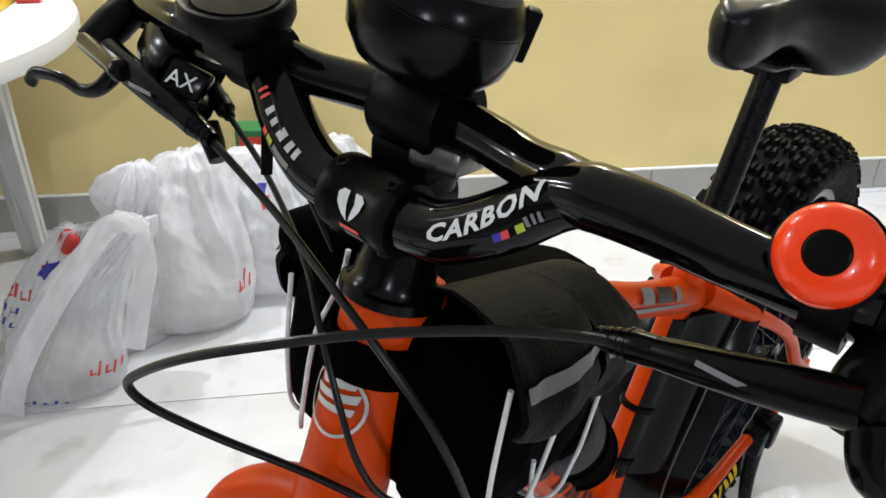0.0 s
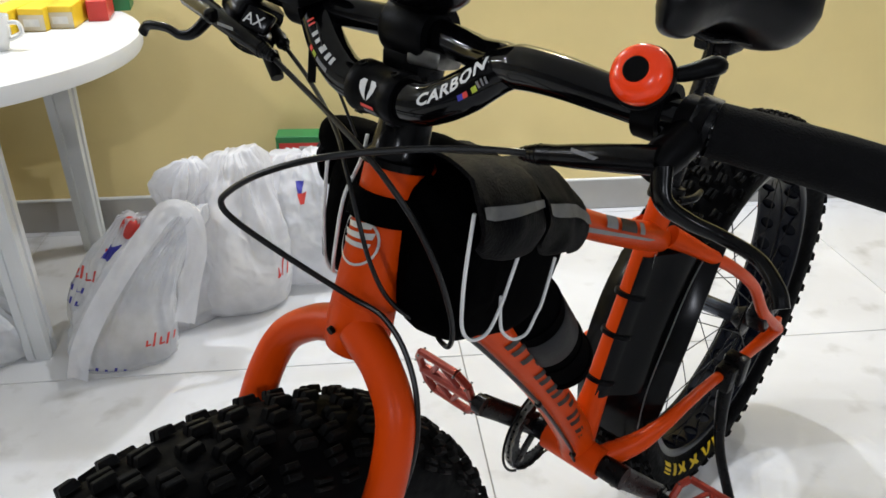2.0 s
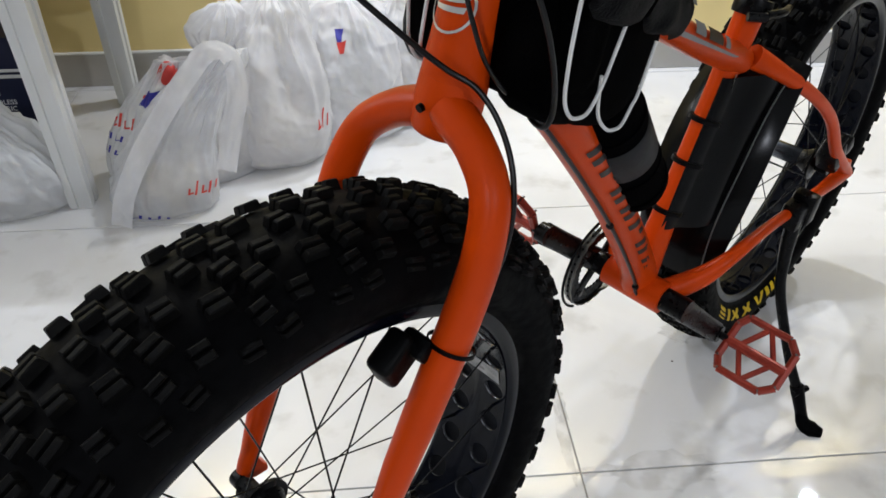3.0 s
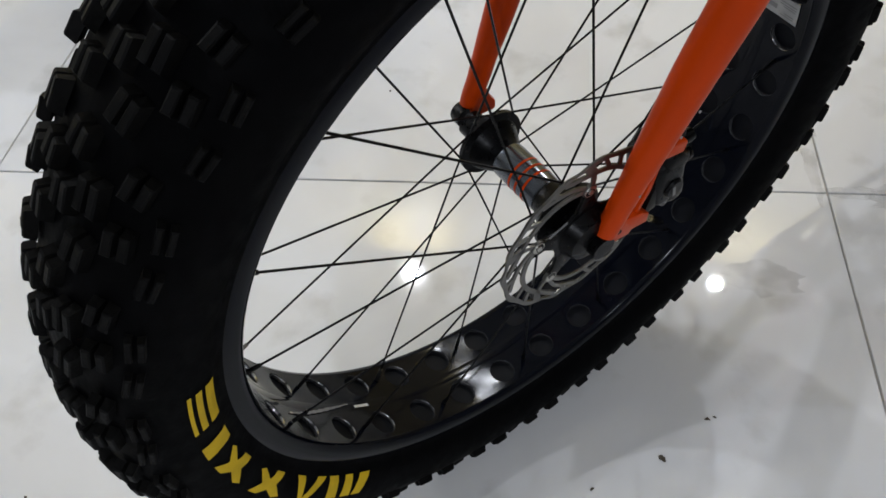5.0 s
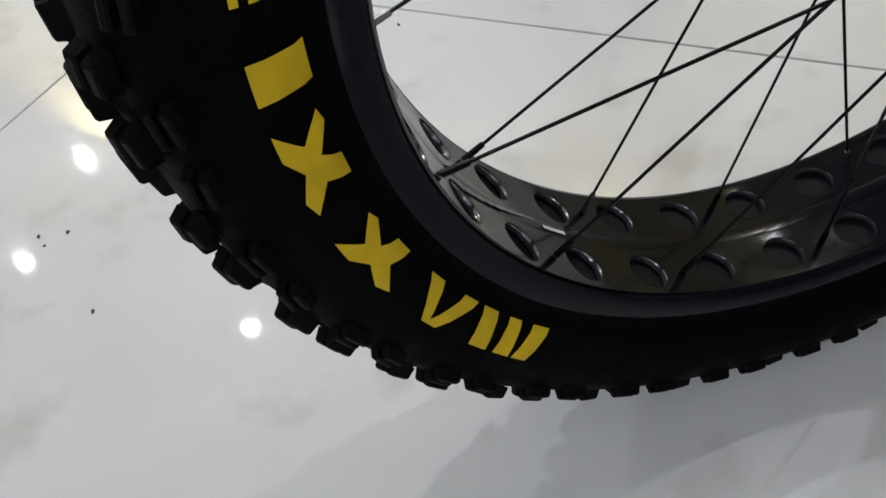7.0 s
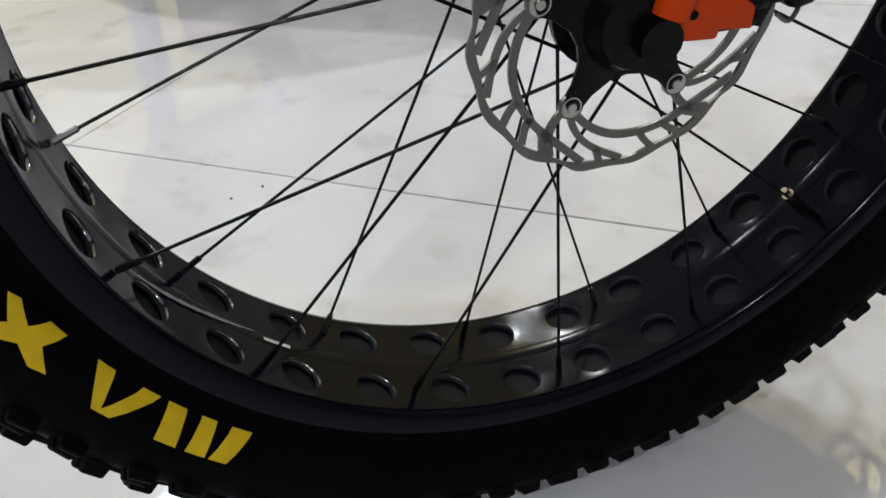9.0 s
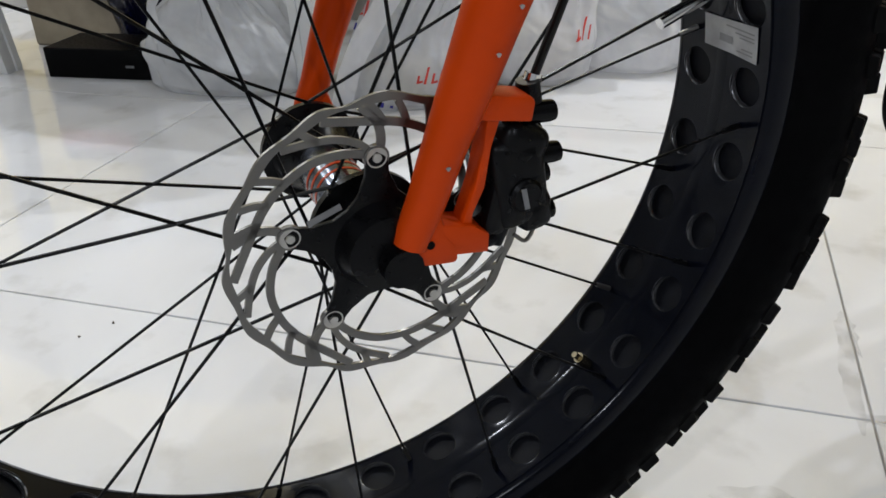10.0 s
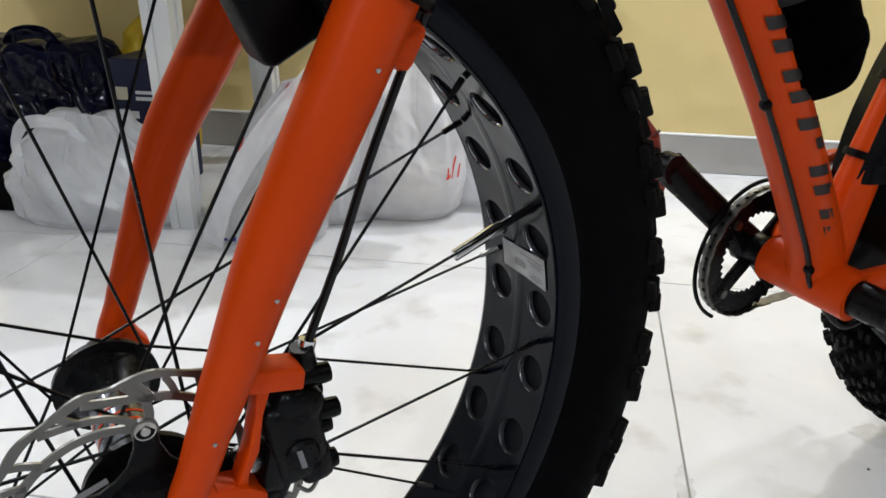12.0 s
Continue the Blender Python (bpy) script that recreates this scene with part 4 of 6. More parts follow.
        bm = tube([(0.752, side * 0.020, 0.292), (0.80, side * 0.054, 0.262), (0.87, side * 0.080, 0.218), (0.945, side * 0.094, 0.160), (1.01, side * 0.102, 0.085), (BASE + 0.010, side * 0.106, 0.004)],
                  [0.0165, 0.0112, 0.0092, 0.0090, 0.0096, 0.013], sides=16, n=5)
        bp("seatstay", bm, ORANGE, "orange seatstay")
        bm = bmesh.new()
        plate(bm, [(BASE - 0.03, -0.016), (BASE + 0.02, -0.022), (BASE + 0.032, 0.0), (BASE + 0.018, 0.026), (BASE - 0.02, 0.030)], 0.010,
              Matrix.Translation((0, side * 0.104, 0)) @ Matrix.Rotation(radians(90), 4, "X"), 0.002)
        bp("rear_dropout", bm, ORANGE)
    # clamp and bridge
    d = (SEAT_TOP - BB).normalized()
    bm = bmesh.new()
    lathe(bm, [(0.018, -0.010), (0.0235, -0.010), (0.0245, -0.006), (0.0245, 0.008), (0.0235, 0.012), (0.016, 0.012)], 28, along(SEAT_TOP, SEAT_TOP + d))
    cl = bp("seat_clamp", bm, BLACK_METAL, "black seat clamp with quick lever")
    bm = bmesh.new()
    sweep(bm, [SEAT_TOP + Vector((-0.012, -0.026, 0)), SEAT_TOP + Vector((0.012, -0.036, 0.001)), SEAT_TOP + Vector((0.045, -0.030, -0.002))], [0.006, 0.0055, 0.004], sides=10, n=4)
    rod(bm, SEAT_TOP + Vector((-0.020, -0.030, 0)), SEAT_TOP + Vector((-0.036, -0.012, 0)), 0.006, segs=10)
    part("clamp_lever", bm, BLACK_METAL, cl)
    # badge: a plain ring with slanted bars
    def on_head(u, v):
        q = HEAD_LOW.lerp(HEAD_TOP, 0.60) + ax * v
        r = 0.0282 - 0.05 * v
        a = u / 0.0275
        n = Vector((-math.cos(a), math.sin(a), 0))
        return q + n * r, n
    ring_o = [(0.021 * math.cos(t * math.pi / 12), 0.021 * math.sin(t * math.pi / 12)) for t in range(25)]
    for k in range(24):
        a, b = ring_o[k], ring_o[k + 1]
        wrapped([a, b, (b[0] * 0.90, b[1] * 0.90), (a[0] * 0.90, a[1] * 0.90)], on_head, SILVER, head, "badge_ring", lift=0.0013)
    for v0, tilt, ln in ((0.010, 0.35, 0.013), (0.002, 0.25, 0.016), (-0.005, 0.12, 0.014)):
        wrapped([(-ln, v0 + 0.004 + tilt * ln), (ln, v0 + 0.003 - tilt * ln * 0.2), (ln * 0.8, v0 - tilt * ln * 0.4), (-ln * 0.9, v0 + tilt * ln * 0.55)], on_head, SILVER, head, "badge_bar", lift=0.0015)
    # dark plain marks down the left face of the down tube
    def on_down(u, v):
        line = [Vector(p) for p in dt]
        s = u * (len(line) - 1)
        i = min(int(s), len(line) - 2)
        q = line[i].lerp(line[i + 1], s - i)
        dirn = (line[i + 1] - line[i]).normalized()
        up = Vector((dirn.z, 0, -dirn.x)) * -1
        up = up if up.z > 0 else -up
        a = v / 0.0285
        n = (Vector((0, -1, 0)) * math.cos(a) + up * math.sin(a)).normalized()
        return q + Vector((0, -1, 0)) * math.cos(a) * 0.0237 + up * math.sin(a) * 0.0256, n
    for k in range(8):
        u0 = 0.335 + k * 0.0685
        lean = 0.010
        strokes = ((0.000, 0.016, -0.010, 0.018), (0.029, 0.016, (-0.010, 0.004, -0.010)[k % 3], 0.018))
        for off, wd, v0, v1 in strokes:
            l0, l1 = lean * v0 / 0.012, lean * v1 / 0.012
            wrapped([(u0 + off + l0, v0), (u0 + off + wd + l0, v0), (u0 + off + wd + l1, v1), (u0 + off + l1, v1)], on_down, DARK_PRINT, down, "dark_mark", "plain dark print", 0.0008)
    # cable run along the underside of the down tube, with clips
    line = [on_down(u, -0.030)[0] + Vector((-0.002, -0.003, -0.003)) for u in (0.05, 0.2, 0.4, 0.6, 0.8, 0.97)]
    bm = tube(line + [Vector((0.655, -0.030, -0.088)), Vector((0.70, -0.035, -0.082))], 0.0026, sides=8, n=5)
    bp("brake_hose", bm, CABLE, "black hose clipped under the down tube")
    for u in (0.56, 0.885):
        q = on_down(u, -0.030)[0]
        bm = block(bmesh.new(), (0.010, 0.010, 0.009), Matrix.Translation(q + Vector((-0.002, -0.003, -0.003))) @ Matrix.Rotation(radians(50), 4, "Y"), 0.004)
        bp("cable_clip", bm, BLACK, "black cable clip")


bike_frame()

# stem, headset, handlebar
CLAMP = Vector((0.206, 0, 0.6115))


def cockpit():
    bm = bmesh.new()
    ax = (HEAD_TOP - HEAD_LOW).normalized()
    sweep(bm, [HEAD_TOP, HEAD_TOP + ax * 0.006, HEAD_TOP + ax * 0.012, HEAD_TOP + ax * 0.05, HEAD_TOP + ax * 0.095], [0.030, 0.030, 0.0235, 0.0205, 0.0205], sides=28, n=2)
    stem = bp("stem", bm, BLACK_GLOSS, "black stem with a two-bolt face plate")
    bm = bmesh.new()
    rod(bm, CLAMP + Vector((0.012, 0, 0.0)), CLAMP + Vector((0.042, 0, -0.004)), 0.022, 0.021, segs=24)
    part("stem_body", bm, BLACK_GLOSS, stem)
    bm = bmesh.new()
    lathe(bm, [(0.0162, -0.024), (0.0196, -0.024), (0.0206, -0.021), (0.0206, -0.013), (0.0193, -0.011), (0.0193, 0.011), (0.0206, 0.013), (0.0206, 0.021), (0.0196, 0.024), (0.0162, 0.024)], 40, Matrix.Translation(CLAMP) @ AXLE)
    part("face_plate", bm, BLACK, stem, "black face plate with a pale emblem")
    for y in (-0.017, 0.017):
        for a in (1.25, -1.05):
            n = Vector((-math.cos(a), 0, math.sin(a)))
            t = bmesh.new()
            q = CLAMP + n * 0.0185 + Vector((0, y, 0))
            lathe(t, [(0.0034, 0), (0.0034, 0.0032), (0.0020, 0.0032), (0.0018, 0.0012), (0, 0.0012)], 14, along(q, q + n))
            part("plate_bolt", t, BLACK_METAL, stem, "small black bolt")
    bm = bmesh.new()
    sweep(bm, [HEAD_TOP + ax * 0.092, HEAD_TOP + ax * 0.102], [0.0195, 0.0185], sides=28, n=1)
    block(bm, (0.036, 0.030, 0.014), Matrix.Translation((0.238, -0.020, 0.637)) @ pose(0, 0, 0, 0, 12, 10), 0.004)
    part("top_cap", bm, CHAIN, stem, "worn dark metal top cap")

    def on_clamp(u, v):
        a = v / 0.0195 + 0.25
        n = Vector((-math.cos(a), 0, math.sin(a)))
        return CLAMP + n * 0.0194 + Vector((0, -u, 0)), n
    for s in (-1, 1):
        wrapped([(s * 0.0006, -0.007), (s * 0.004, -0.004), (s * 0.0075, 0.001), (s * 0.0085, 0.006), (s * 0.006, 0.0085), (s * 0.002, 0.0085), (s * 0.0035, 0.003)][::s],
                on_clamp, WHITE_PRINT, stem, "emblem_half", "pale emblem", 0.0006)
    wrapped([(-0.006, -0.010), (0.007, -0.0105), (0.007, -0.0135), (-0.006, -0.013)], on_clamp, RED_PRINT, stem, "emblem_bar", lift=0.0006)
    wrapped([(-0.004, -0.0145), (0.008, -0.015), (0.008, -0.0185), (-0.004, -0.018)], on_clamp, GREY_PRINT, stem, "emblem_bar", lift=0.0006)

    low = [(0.222, -0.108, 0.655), (0.219, -0.092, 0.647), (0.213, -0.075, 0.6325), (0.208, -0.055, 0.6195), (0.206, -0.035, 0.6125), (0.206, 0.0, 0.6115),
           (0.206, 0.035, 0.6125), (0.208, 0.055, 0.6195), (0.213, 0.075, 0.6325), (0.219, 0.092, 0.647), (0.222, 0.108, 0.655)]
    bm = tube(low, [0.0125, 0.0150, 0.0158, 0.0158, 0.0158, 0.0158, 0.0158, 0.0158, 0.0158, 0.0150, 0.0125], sides=20, n=6)
    top = [(0.222, -0.112, 0.657), (0.226, -0.092, 0.6550), (0.232, -0.070, 0.6530), (0.238, -0.045, 0.6530), (0.241, -0.020, 0.6535), (0.241, 0.020, 0.6535),
           (0.238, 0.045, 0.6530), (0.232, 0.070, 0.6530), (0.226, 0.092, 0.6550), (0.222, 0.112, 0.657)]
    sweep(bm, top, [0.0125, 0.0138, 0.0122, 0.0125, 0.0130, 0.0130, 0.0125, 0.0122, 0.0138, 0.0125], sides=20, n=6)
    for s in (-1, 1):
        out = [(0.220, s * 0.088, 0.652), (0.220, s * 0.112, 0.6575), (0.217, s * 0.145, 0.6605), (0.218, s * 0.18, 0.659), (0.230, s * 0.235, 0.653), (0.260, s * 0.31, 0.645), (0.285, s * 0.368, 0.636)]
        sweep(bm, out, [0.0110, 0.0150, 0.0138, 0.0126, 0.0115, 0.0112, 0.0112], sides=20, n=6)
    bar = bp("handlebar", bm, CARBON, "glossy black carbon handlebar with a looped upper tube and white lettering")

    # lettering on the left wing, plain marks on the right one
    def wing(u, v, side=-1):
        """u along the wing from the clamp outward, v up over its front face."""
        line = [Vector(p) for p in (low[::-1] if side > 0 else low)]
        line = sorted(line, key=lambda p: abs(p.y))
        line = [p for p in line if p.y * side > 0.03]
        pts = curve_points([p for p in line if abs(p.y) > 0.03], 8)
        d = 0.0
        for a, b in zip(pts, pts[1:]):
            ln = (b - a).length
            if d + ln >= u or b is pts[-1]:
                f = (u - d) / ln
                q = a + (b - a) * f
                t = (b - a).normalized()
                break
            d += ln
        fwd = Vector((-0.86, 0, 0.5))
        fwd = (fwd - t * fwd.dot(t)).normalized()
        upv = fwd.cross(t) * (1 if side > 0 else -1)
        upv = upv if upv.z > 0 else -upv
        a = v / 0.0157
        n = fwd * math.cos(a) + upv * math.sin(a)
        return q + n * 0.0157, n
    cu = bpy.data.curves.new("carbon_word", "FONT")
    cu.body, cu.size, cu.shear, cu.resolution_u = "CARBON", 0.0122, 0.35, 2
    cu.space_character = 1.10
    cu.offset = 0.0004
    tmp = bpy.data.objects.new("tmp_text", cu)
    scene.collection.objects.link(tmp)
    me = bpy.data.meshes.new_from_object(tmp.evaluated_get(bpy.context.evaluated_depsgraph_get()))
    bpy.data.objects.remove(tmp)
    bm = bmesh.new()
    bm.from_mesh(me)
    bpy.data.meshes.remove(me)
    lo, hi = min(v.co.x for v in bm.verts), max(v.co.x for v in bm.verts)
    bmesh.ops.triangulate(bm, faces=bm.faces[:])
    bmesh.ops.subdivide_edges(bm, edges=[e for e in bm.edges if e.calc_length() > 0.003], cuts=2)
    for v in bm.verts:
        p, n = wing(0.0125 + (v.co.x - lo) * 0.0625 / (hi - lo), v.co.y * 0.90 - 0.0062 + (v.co.x - lo) * 0.09, -1)
        v.co = p + n * 0.0005
    part("carbon_lettering", bm, WHITE_PRINT, bar, "white italic lettering", 60)
    for u0, u1, mt in ((0.044, 0.048, BLUE_PRINT), (0.048, 0.0515, RED_PRINT), (0.0515, 0.055, BLACK), (0.055, 0.0595, LIME_PRINT)):
        wrapped([(u0, -0.0120), (u1, -0.0120), (u1 + 0.001, -0.0082), (u0 + 0.001, -0.0082)], lambda u, v: wing(u, v, -1), mt, bar, "colour_flash", "small colour flash", 0.0006)
    for u0 in (0.0610, 0.0650, 0.0692):
        wrapped([(u0, -0.0112), (u0 + 0.0020, -0.0112), (u0 + 0.0024, -0.0065), (u0 + 0.0004, -0.0065)], lambda u, v: wing(u, v, -1), GREY_PRINT, bar, "plain_mark", lift=0.0006)
    for u0, ln, mt in ((0.012, 0.005, SILVER), (0.018, 0.006, SILVER), (0.026, 0.008, SILVER), (0.036, 0.005, SILVER), (0.043, 0.005, SILVER), (0.053, 0.0025, RED_PRINT), (0.057, 0.0025, RED_PRINT)):
        wrapped([(u0, -0.001), (u0 + ln * 0.7, -0.001), (u0 + ln * 0.7, 0.005), (u0, 0.005)], lambda u, v: wing(u, v, 1), mt, bar, "plain_mark", "plain print", 0.0006)
    for u0, ln, mt in ((0.014, 0.014, GREY_PRINT), (0.030, 0.005, LIME_PRINT), (0.036, 0.004, RED_PRINT)):
        wrapped([(u0, -0.009), (u0 + ln, -0.009), (u0 + ln, -0.0052), (u0, -0.0052)], lambda u, v: wing(u, v, 1), mt, bar, "plain_mark", lift=0.0006)
    # grips
    for s in (-1, 1):
        g = [(0.2335, s * 0.244, 0.652), (0.260, s * 0.31, 0.645), (0.287, s * 0.375, 0.635)]
        bm = tube(g, [0.0165, 0.0175, 0.0175], sides=20, n=6)
        gr = bp("grip", bm, FOAM, "black foam grip")
        bm = bmesh.new()
        rod(bm, Vector(g[0]) - Vector((0.003, s * 0.012, -0.002)), g[0], 0.0178, segs=20)
        part("grip_collar", bm, BLACK_METAL, gr, "black lock collar")


cockpit()


def brake_lever(side):
    """Master cylinder, clamp and curved lever blade on one end of the bar."""
    s = side
    bm = bmesh.new()
    if s < 0:
        body = [(0.196, -0.158, 0.617), (0.194, -0.180, 0.624), (0.192, -0.205, 0.632), (0.192, -0.236, 0.641)]
        blade = [(0.190, -0.238, 0.638), (0.184, -0.246, 0.622), (0.192, -0.260, 0.612), (0.201, -0.277, 0.606), (0.200, -0.300, 0.602), (0.190, -0.317, 0.595), (0.186, -0.323, 0.587)]
    else:
        body = [(0.186, 0.128, 0.619), (0.186, 0.148, 0.623), (0.187, 0.175, 0.628), (0.190, 0.212, 0.634)]
        blade = [(0.196, 0.206, 0.628), (0.186, 0.222, 0.609), (0.181, 0.238, 0.6035), (0.178, 0.256, 0.6065), (0.174, 0.280, 0.604), (0.1725, 0.289, 0.5955)]
    sweep(bm, body, [0.0062, 0.0078, 0.0086, 0.0092], sides=18, n=5)
    b0, b1 = Vector(body[0]), Vector(body[1])
    dd = (b0 - b1).normalized()
    sweep(bm, [b0 - dd * 0.006, b0 + dd * 0.004, b0 + dd * 0.012, b0 + dd * 0.022], [0.0068, 0.0070, 0.0060, 0.0044], sides=16, n=3)
    lev = bp("brake_lever", bm, BLACK_GLOSS, "black hydraulic brake lever")
    bm = bmesh.new()
    y = s * 0.236
    lathe(bm, [(0.0115, -0.009), (0.0165, -0.009), (0.0165, 0.009), (0.0115, 0.009)], 24, Matrix.Translation((0.230, y, 0.653)) @ AXLE, close=True)
    sweep(bm, [(0.222, y, 0.650), (0.206, y * 0.99, 0.642), (0.190, y * 0.98, 0.634)], [0.012, 0.0125, 0.0110], sides=14, n=4)
    part("lever_clamp", bm, BLACK, lev)
    for k in range(4):
        q = b0 + dd * (0.006 + 0.004 * k)
        t = lathe(bmesh.new(), [(0.0050, -0.0013), (0.0072 - 0.0006 * k, 0.0), (0.0050, 0.0013)], 20, along(q, q + dd))
        part("boot_rib", t, BLACK, lev)
    slim = 0.74 if s > 0 else 1.0
    bm = tube(blade, [slim * r for r in (0.0062, 0.0054, 0.0048, 0.0044, 0.0043, 0.0046, 0.0050)], sides=14, n=6, squash=(1.0, 1.35))
    part("lever_blade", bm, BLACK_GLOSS, lev, "curved lever blade")
    u = Vector(body[2]).lerp(Vector(body[1]), 0.5)
    wrapped([(0, 0), (0.022, 0), (0.022, 0.0035), (0, 0.0035)], lambda a, b: (u + Vector((-0.0082, (-s) * (a - 0.011), b * 0.8 + 0.002)), Vector((-0.9, 0, 0.4)).normalized()),
            GREY_PRINT, lev, "lever_print", "small grey print", 0.0008)
    return lev


brake_lever(-1)
right_lever = brake_lever(1)


def right_cluster():
    # shifter under the bar, thumb paddle, and the round display on its bracket
    bm = bmesh.new()
    block(bm, (0.046, 0.044, 0.030), pose(0.218, 0.178, 0.634, 12, 28, -14), 0.009)
    block(bm, (0.030, 0.036, 0.024), pose(0.206, 0.160, 0.618, 20, 34, -20), 0.007)
    lathe(bm, [(0, 0.012), (0.015, 0.012), (0.019, 0.006), (0.019, -0.010), (0, -0.010)], 24, pose(0.224, 0.190, 0.610, 30, 10, 0))
    sh = bp("gear_shifter", bm, BLACK_GLOSS, "black gear shifter with small pale print")
    zax = Vector((-0.72, -0.50, 0.48)).normalized()
    xax = (Vector((0.62, -0.78, 0)) - zax * Vector((0.62, -0.78, 0)).dot(zax)).normalized()
    xax = (xax * math.cos(0.30) - zax.cross(xax) * math.sin(0.30)).normalized()
    face = Matrix((xax, zax.cross(xax), zax)).transposed().to_4x4()
    face.translation = Vector((0.2010, 0.1565, 0.6285)) + Vector((-0.43, -0.78, 0.45)).normalized() * 0.016
    lettering("AX", 0.013, WHITE_PRINT, face, sh, "shifter_lettering")
    plate_bm = plate(bmesh.new(), [(-0.013, -0.010), (0.012, -0.010), (0.016, 0.010), (-0.010, 0.012)], 0.010, face @ Matrix.Translation((0, 0, -0.0056)), 0.003)
    part("shifter_cover", plate_bm, BLACK_GLOSS, sh)
    bm = bmesh.new()
    sweep(bm, [(0.206, 0.140, 0.606), (0.204, 0.132, 0.598), (0.201, 0.124, 0.590)], [0.0075, 0.0070, 0.0055], sides=14, n=4)
    part("cable_adjuster", bm, BLACK, sh)
    bm = bmesh.new()
    lathe(bm, [(0, -0.004), (0.0034, -0.004), (0.0042, 0.0), (0.0060, 0.002), (0.0062, 0.012), (0.0056, 0.013), (0.0056, 0.026), (0.0075, 0.028), (0.0075, 0.040), (0, 0.040)], 20,
          along((0.217, 0.134, 0.613), (0.226, 0.172, 0.628)))
    part("gear_barrel", bm, BLACK, sh, "ribbed cable barrel")
    bm = bmesh.new()
    lathe(bm, [(0, -0.002), (0.0052, -0.001), (0.0062, 0.003), (0.0062, 0.044), (0.0068, 0.045), (0.0068, 0.050), (0.0050, 0.053), (0, 0.054)], 24, along((0.186, 0.232, 0.637), (0.180, 0.186, 0.633)))
    part("reservoir", bm, BLACK_GLOSS, right_lever, "glossy brake fluid reservoir")
    lamp = bmesh.new()
    m = pose(0.206, 0.104, 0.683, 4, -8, 0) @ Matrix.Scale(0.68, 4)
    lathe(lamp, [(0, -0.014), (0.032, -0.012), (0.041, -0.009), (0.0455, 0.0), (0.0455, 0.010), (0.043, 0.0145), (0.040, 0.015), (0.037, 0.013), (0, 0.0125)], 40, m)
    block(lamp, (0.036, 0.036, 0.016), pose(0.204, 0.094, 0.670, 4, -8, 0), 0.004)
    d = bp("round_display", lamp, BLACK, "round black bicycle display with a dark face")
    face = lathe(bmesh.new(), [(0.034, 0.0145), (0.028, 0.0145), (0, 0.0145)], 40, m)
    part("display_face", face, BLACK_GLOSS, d, "dark glossy display face")
    bm = bmesh.new()
    lathe(bm, [(0.0150, -0.010), (0.0205, -0.010), (0.0205, 0.010), (0.0150, 0.010)], 24, Matrix.Translation((0.221, 0.104, 0.656)) @ AXLE, close=True)
    part("display_bracket", bm, BLACK, d)
    strap = bmesh.new()
    plate(strap, [(-0.0035, 0), (0.0035, 0), (0.0035, -0.046), (-0.0030, -0.046)], 0.0016, pose(0.205, 0.080, 0.6440, 88, 4, -30))
    part("tie_strap", strap, BLACK, d, "loose black strap end")


right_cluster()


def bell():
    c = Vector((0.208, -0.206, 0.679))
    n = Vector((-0.85, -0.05, 0.52)).normalized()
    m = along(c, c + n)
    k = 0.635
    bm = lathe(bmesh.new(), [(x * k, z * k) for x, z in ((0.0275, -0.004), (0.0282, 0.002), (0.0278, 0.008), (0.0255, 0.0135), (0.0210, 0.0175), (0.0150, 0.0195), (0.0122, 0.0198), (0.0118, 0.0185), (0.0, 0.0185))], 56, m)
    b = bp("bicycle_bell", bm, BELL, "bright orange dome bell with a black centre")
    bm = lathe(bmesh.new(), [(x * k, z * k) for x, z in ((0.0118, 0.0186), (0.0116, 0.0205), (0.0105, 0.0212), (0, 0.0206))], 32, m)
    part("bell_button", bm, BLACK, b, "black round centre")
    bm = lathe(bmesh.new(), [(x * k, z * k) for x, z in ((0.0, -0.010), (0.029, -0.010), (0.0305, -0.007), (0.0305, -0.002), (0.027, 0.0))], 40, m)
    sweep(bm, [c - n * 0.004, Vector((0.224, -0.208, 0.660))], [0.010, 0.010], sides=14, n=2)
    part("bell_base", bm, BLACK, b)
    bm = bmesh.new()
    sweep(bm, [c - n * 0.004 + Vector((0.004, -0.012, 0.004)), Vector((0.224, -0.226, 0.683)), Vector((0.236, -0.235, 0.687)), Vector((0.243, -0.236, 0.686))], [0.004, 0.0050, 0.0062, 0.0050], sides=12, n=4)
    part("bell_striker", bm, BLACK, b)
    lathe_b = bmesh.new()
    lathe(lathe_b, [(0.0135, -0.008), (0.0185, -0.008), (0.0185, 0.008), (0.0135, 0.008)], 24, Matrix.Translation((0.2245, -0.212, 0.656)) @ AXLE, close=True)
    part("bell_clamp", lathe_b, BLACK, b)


bell()


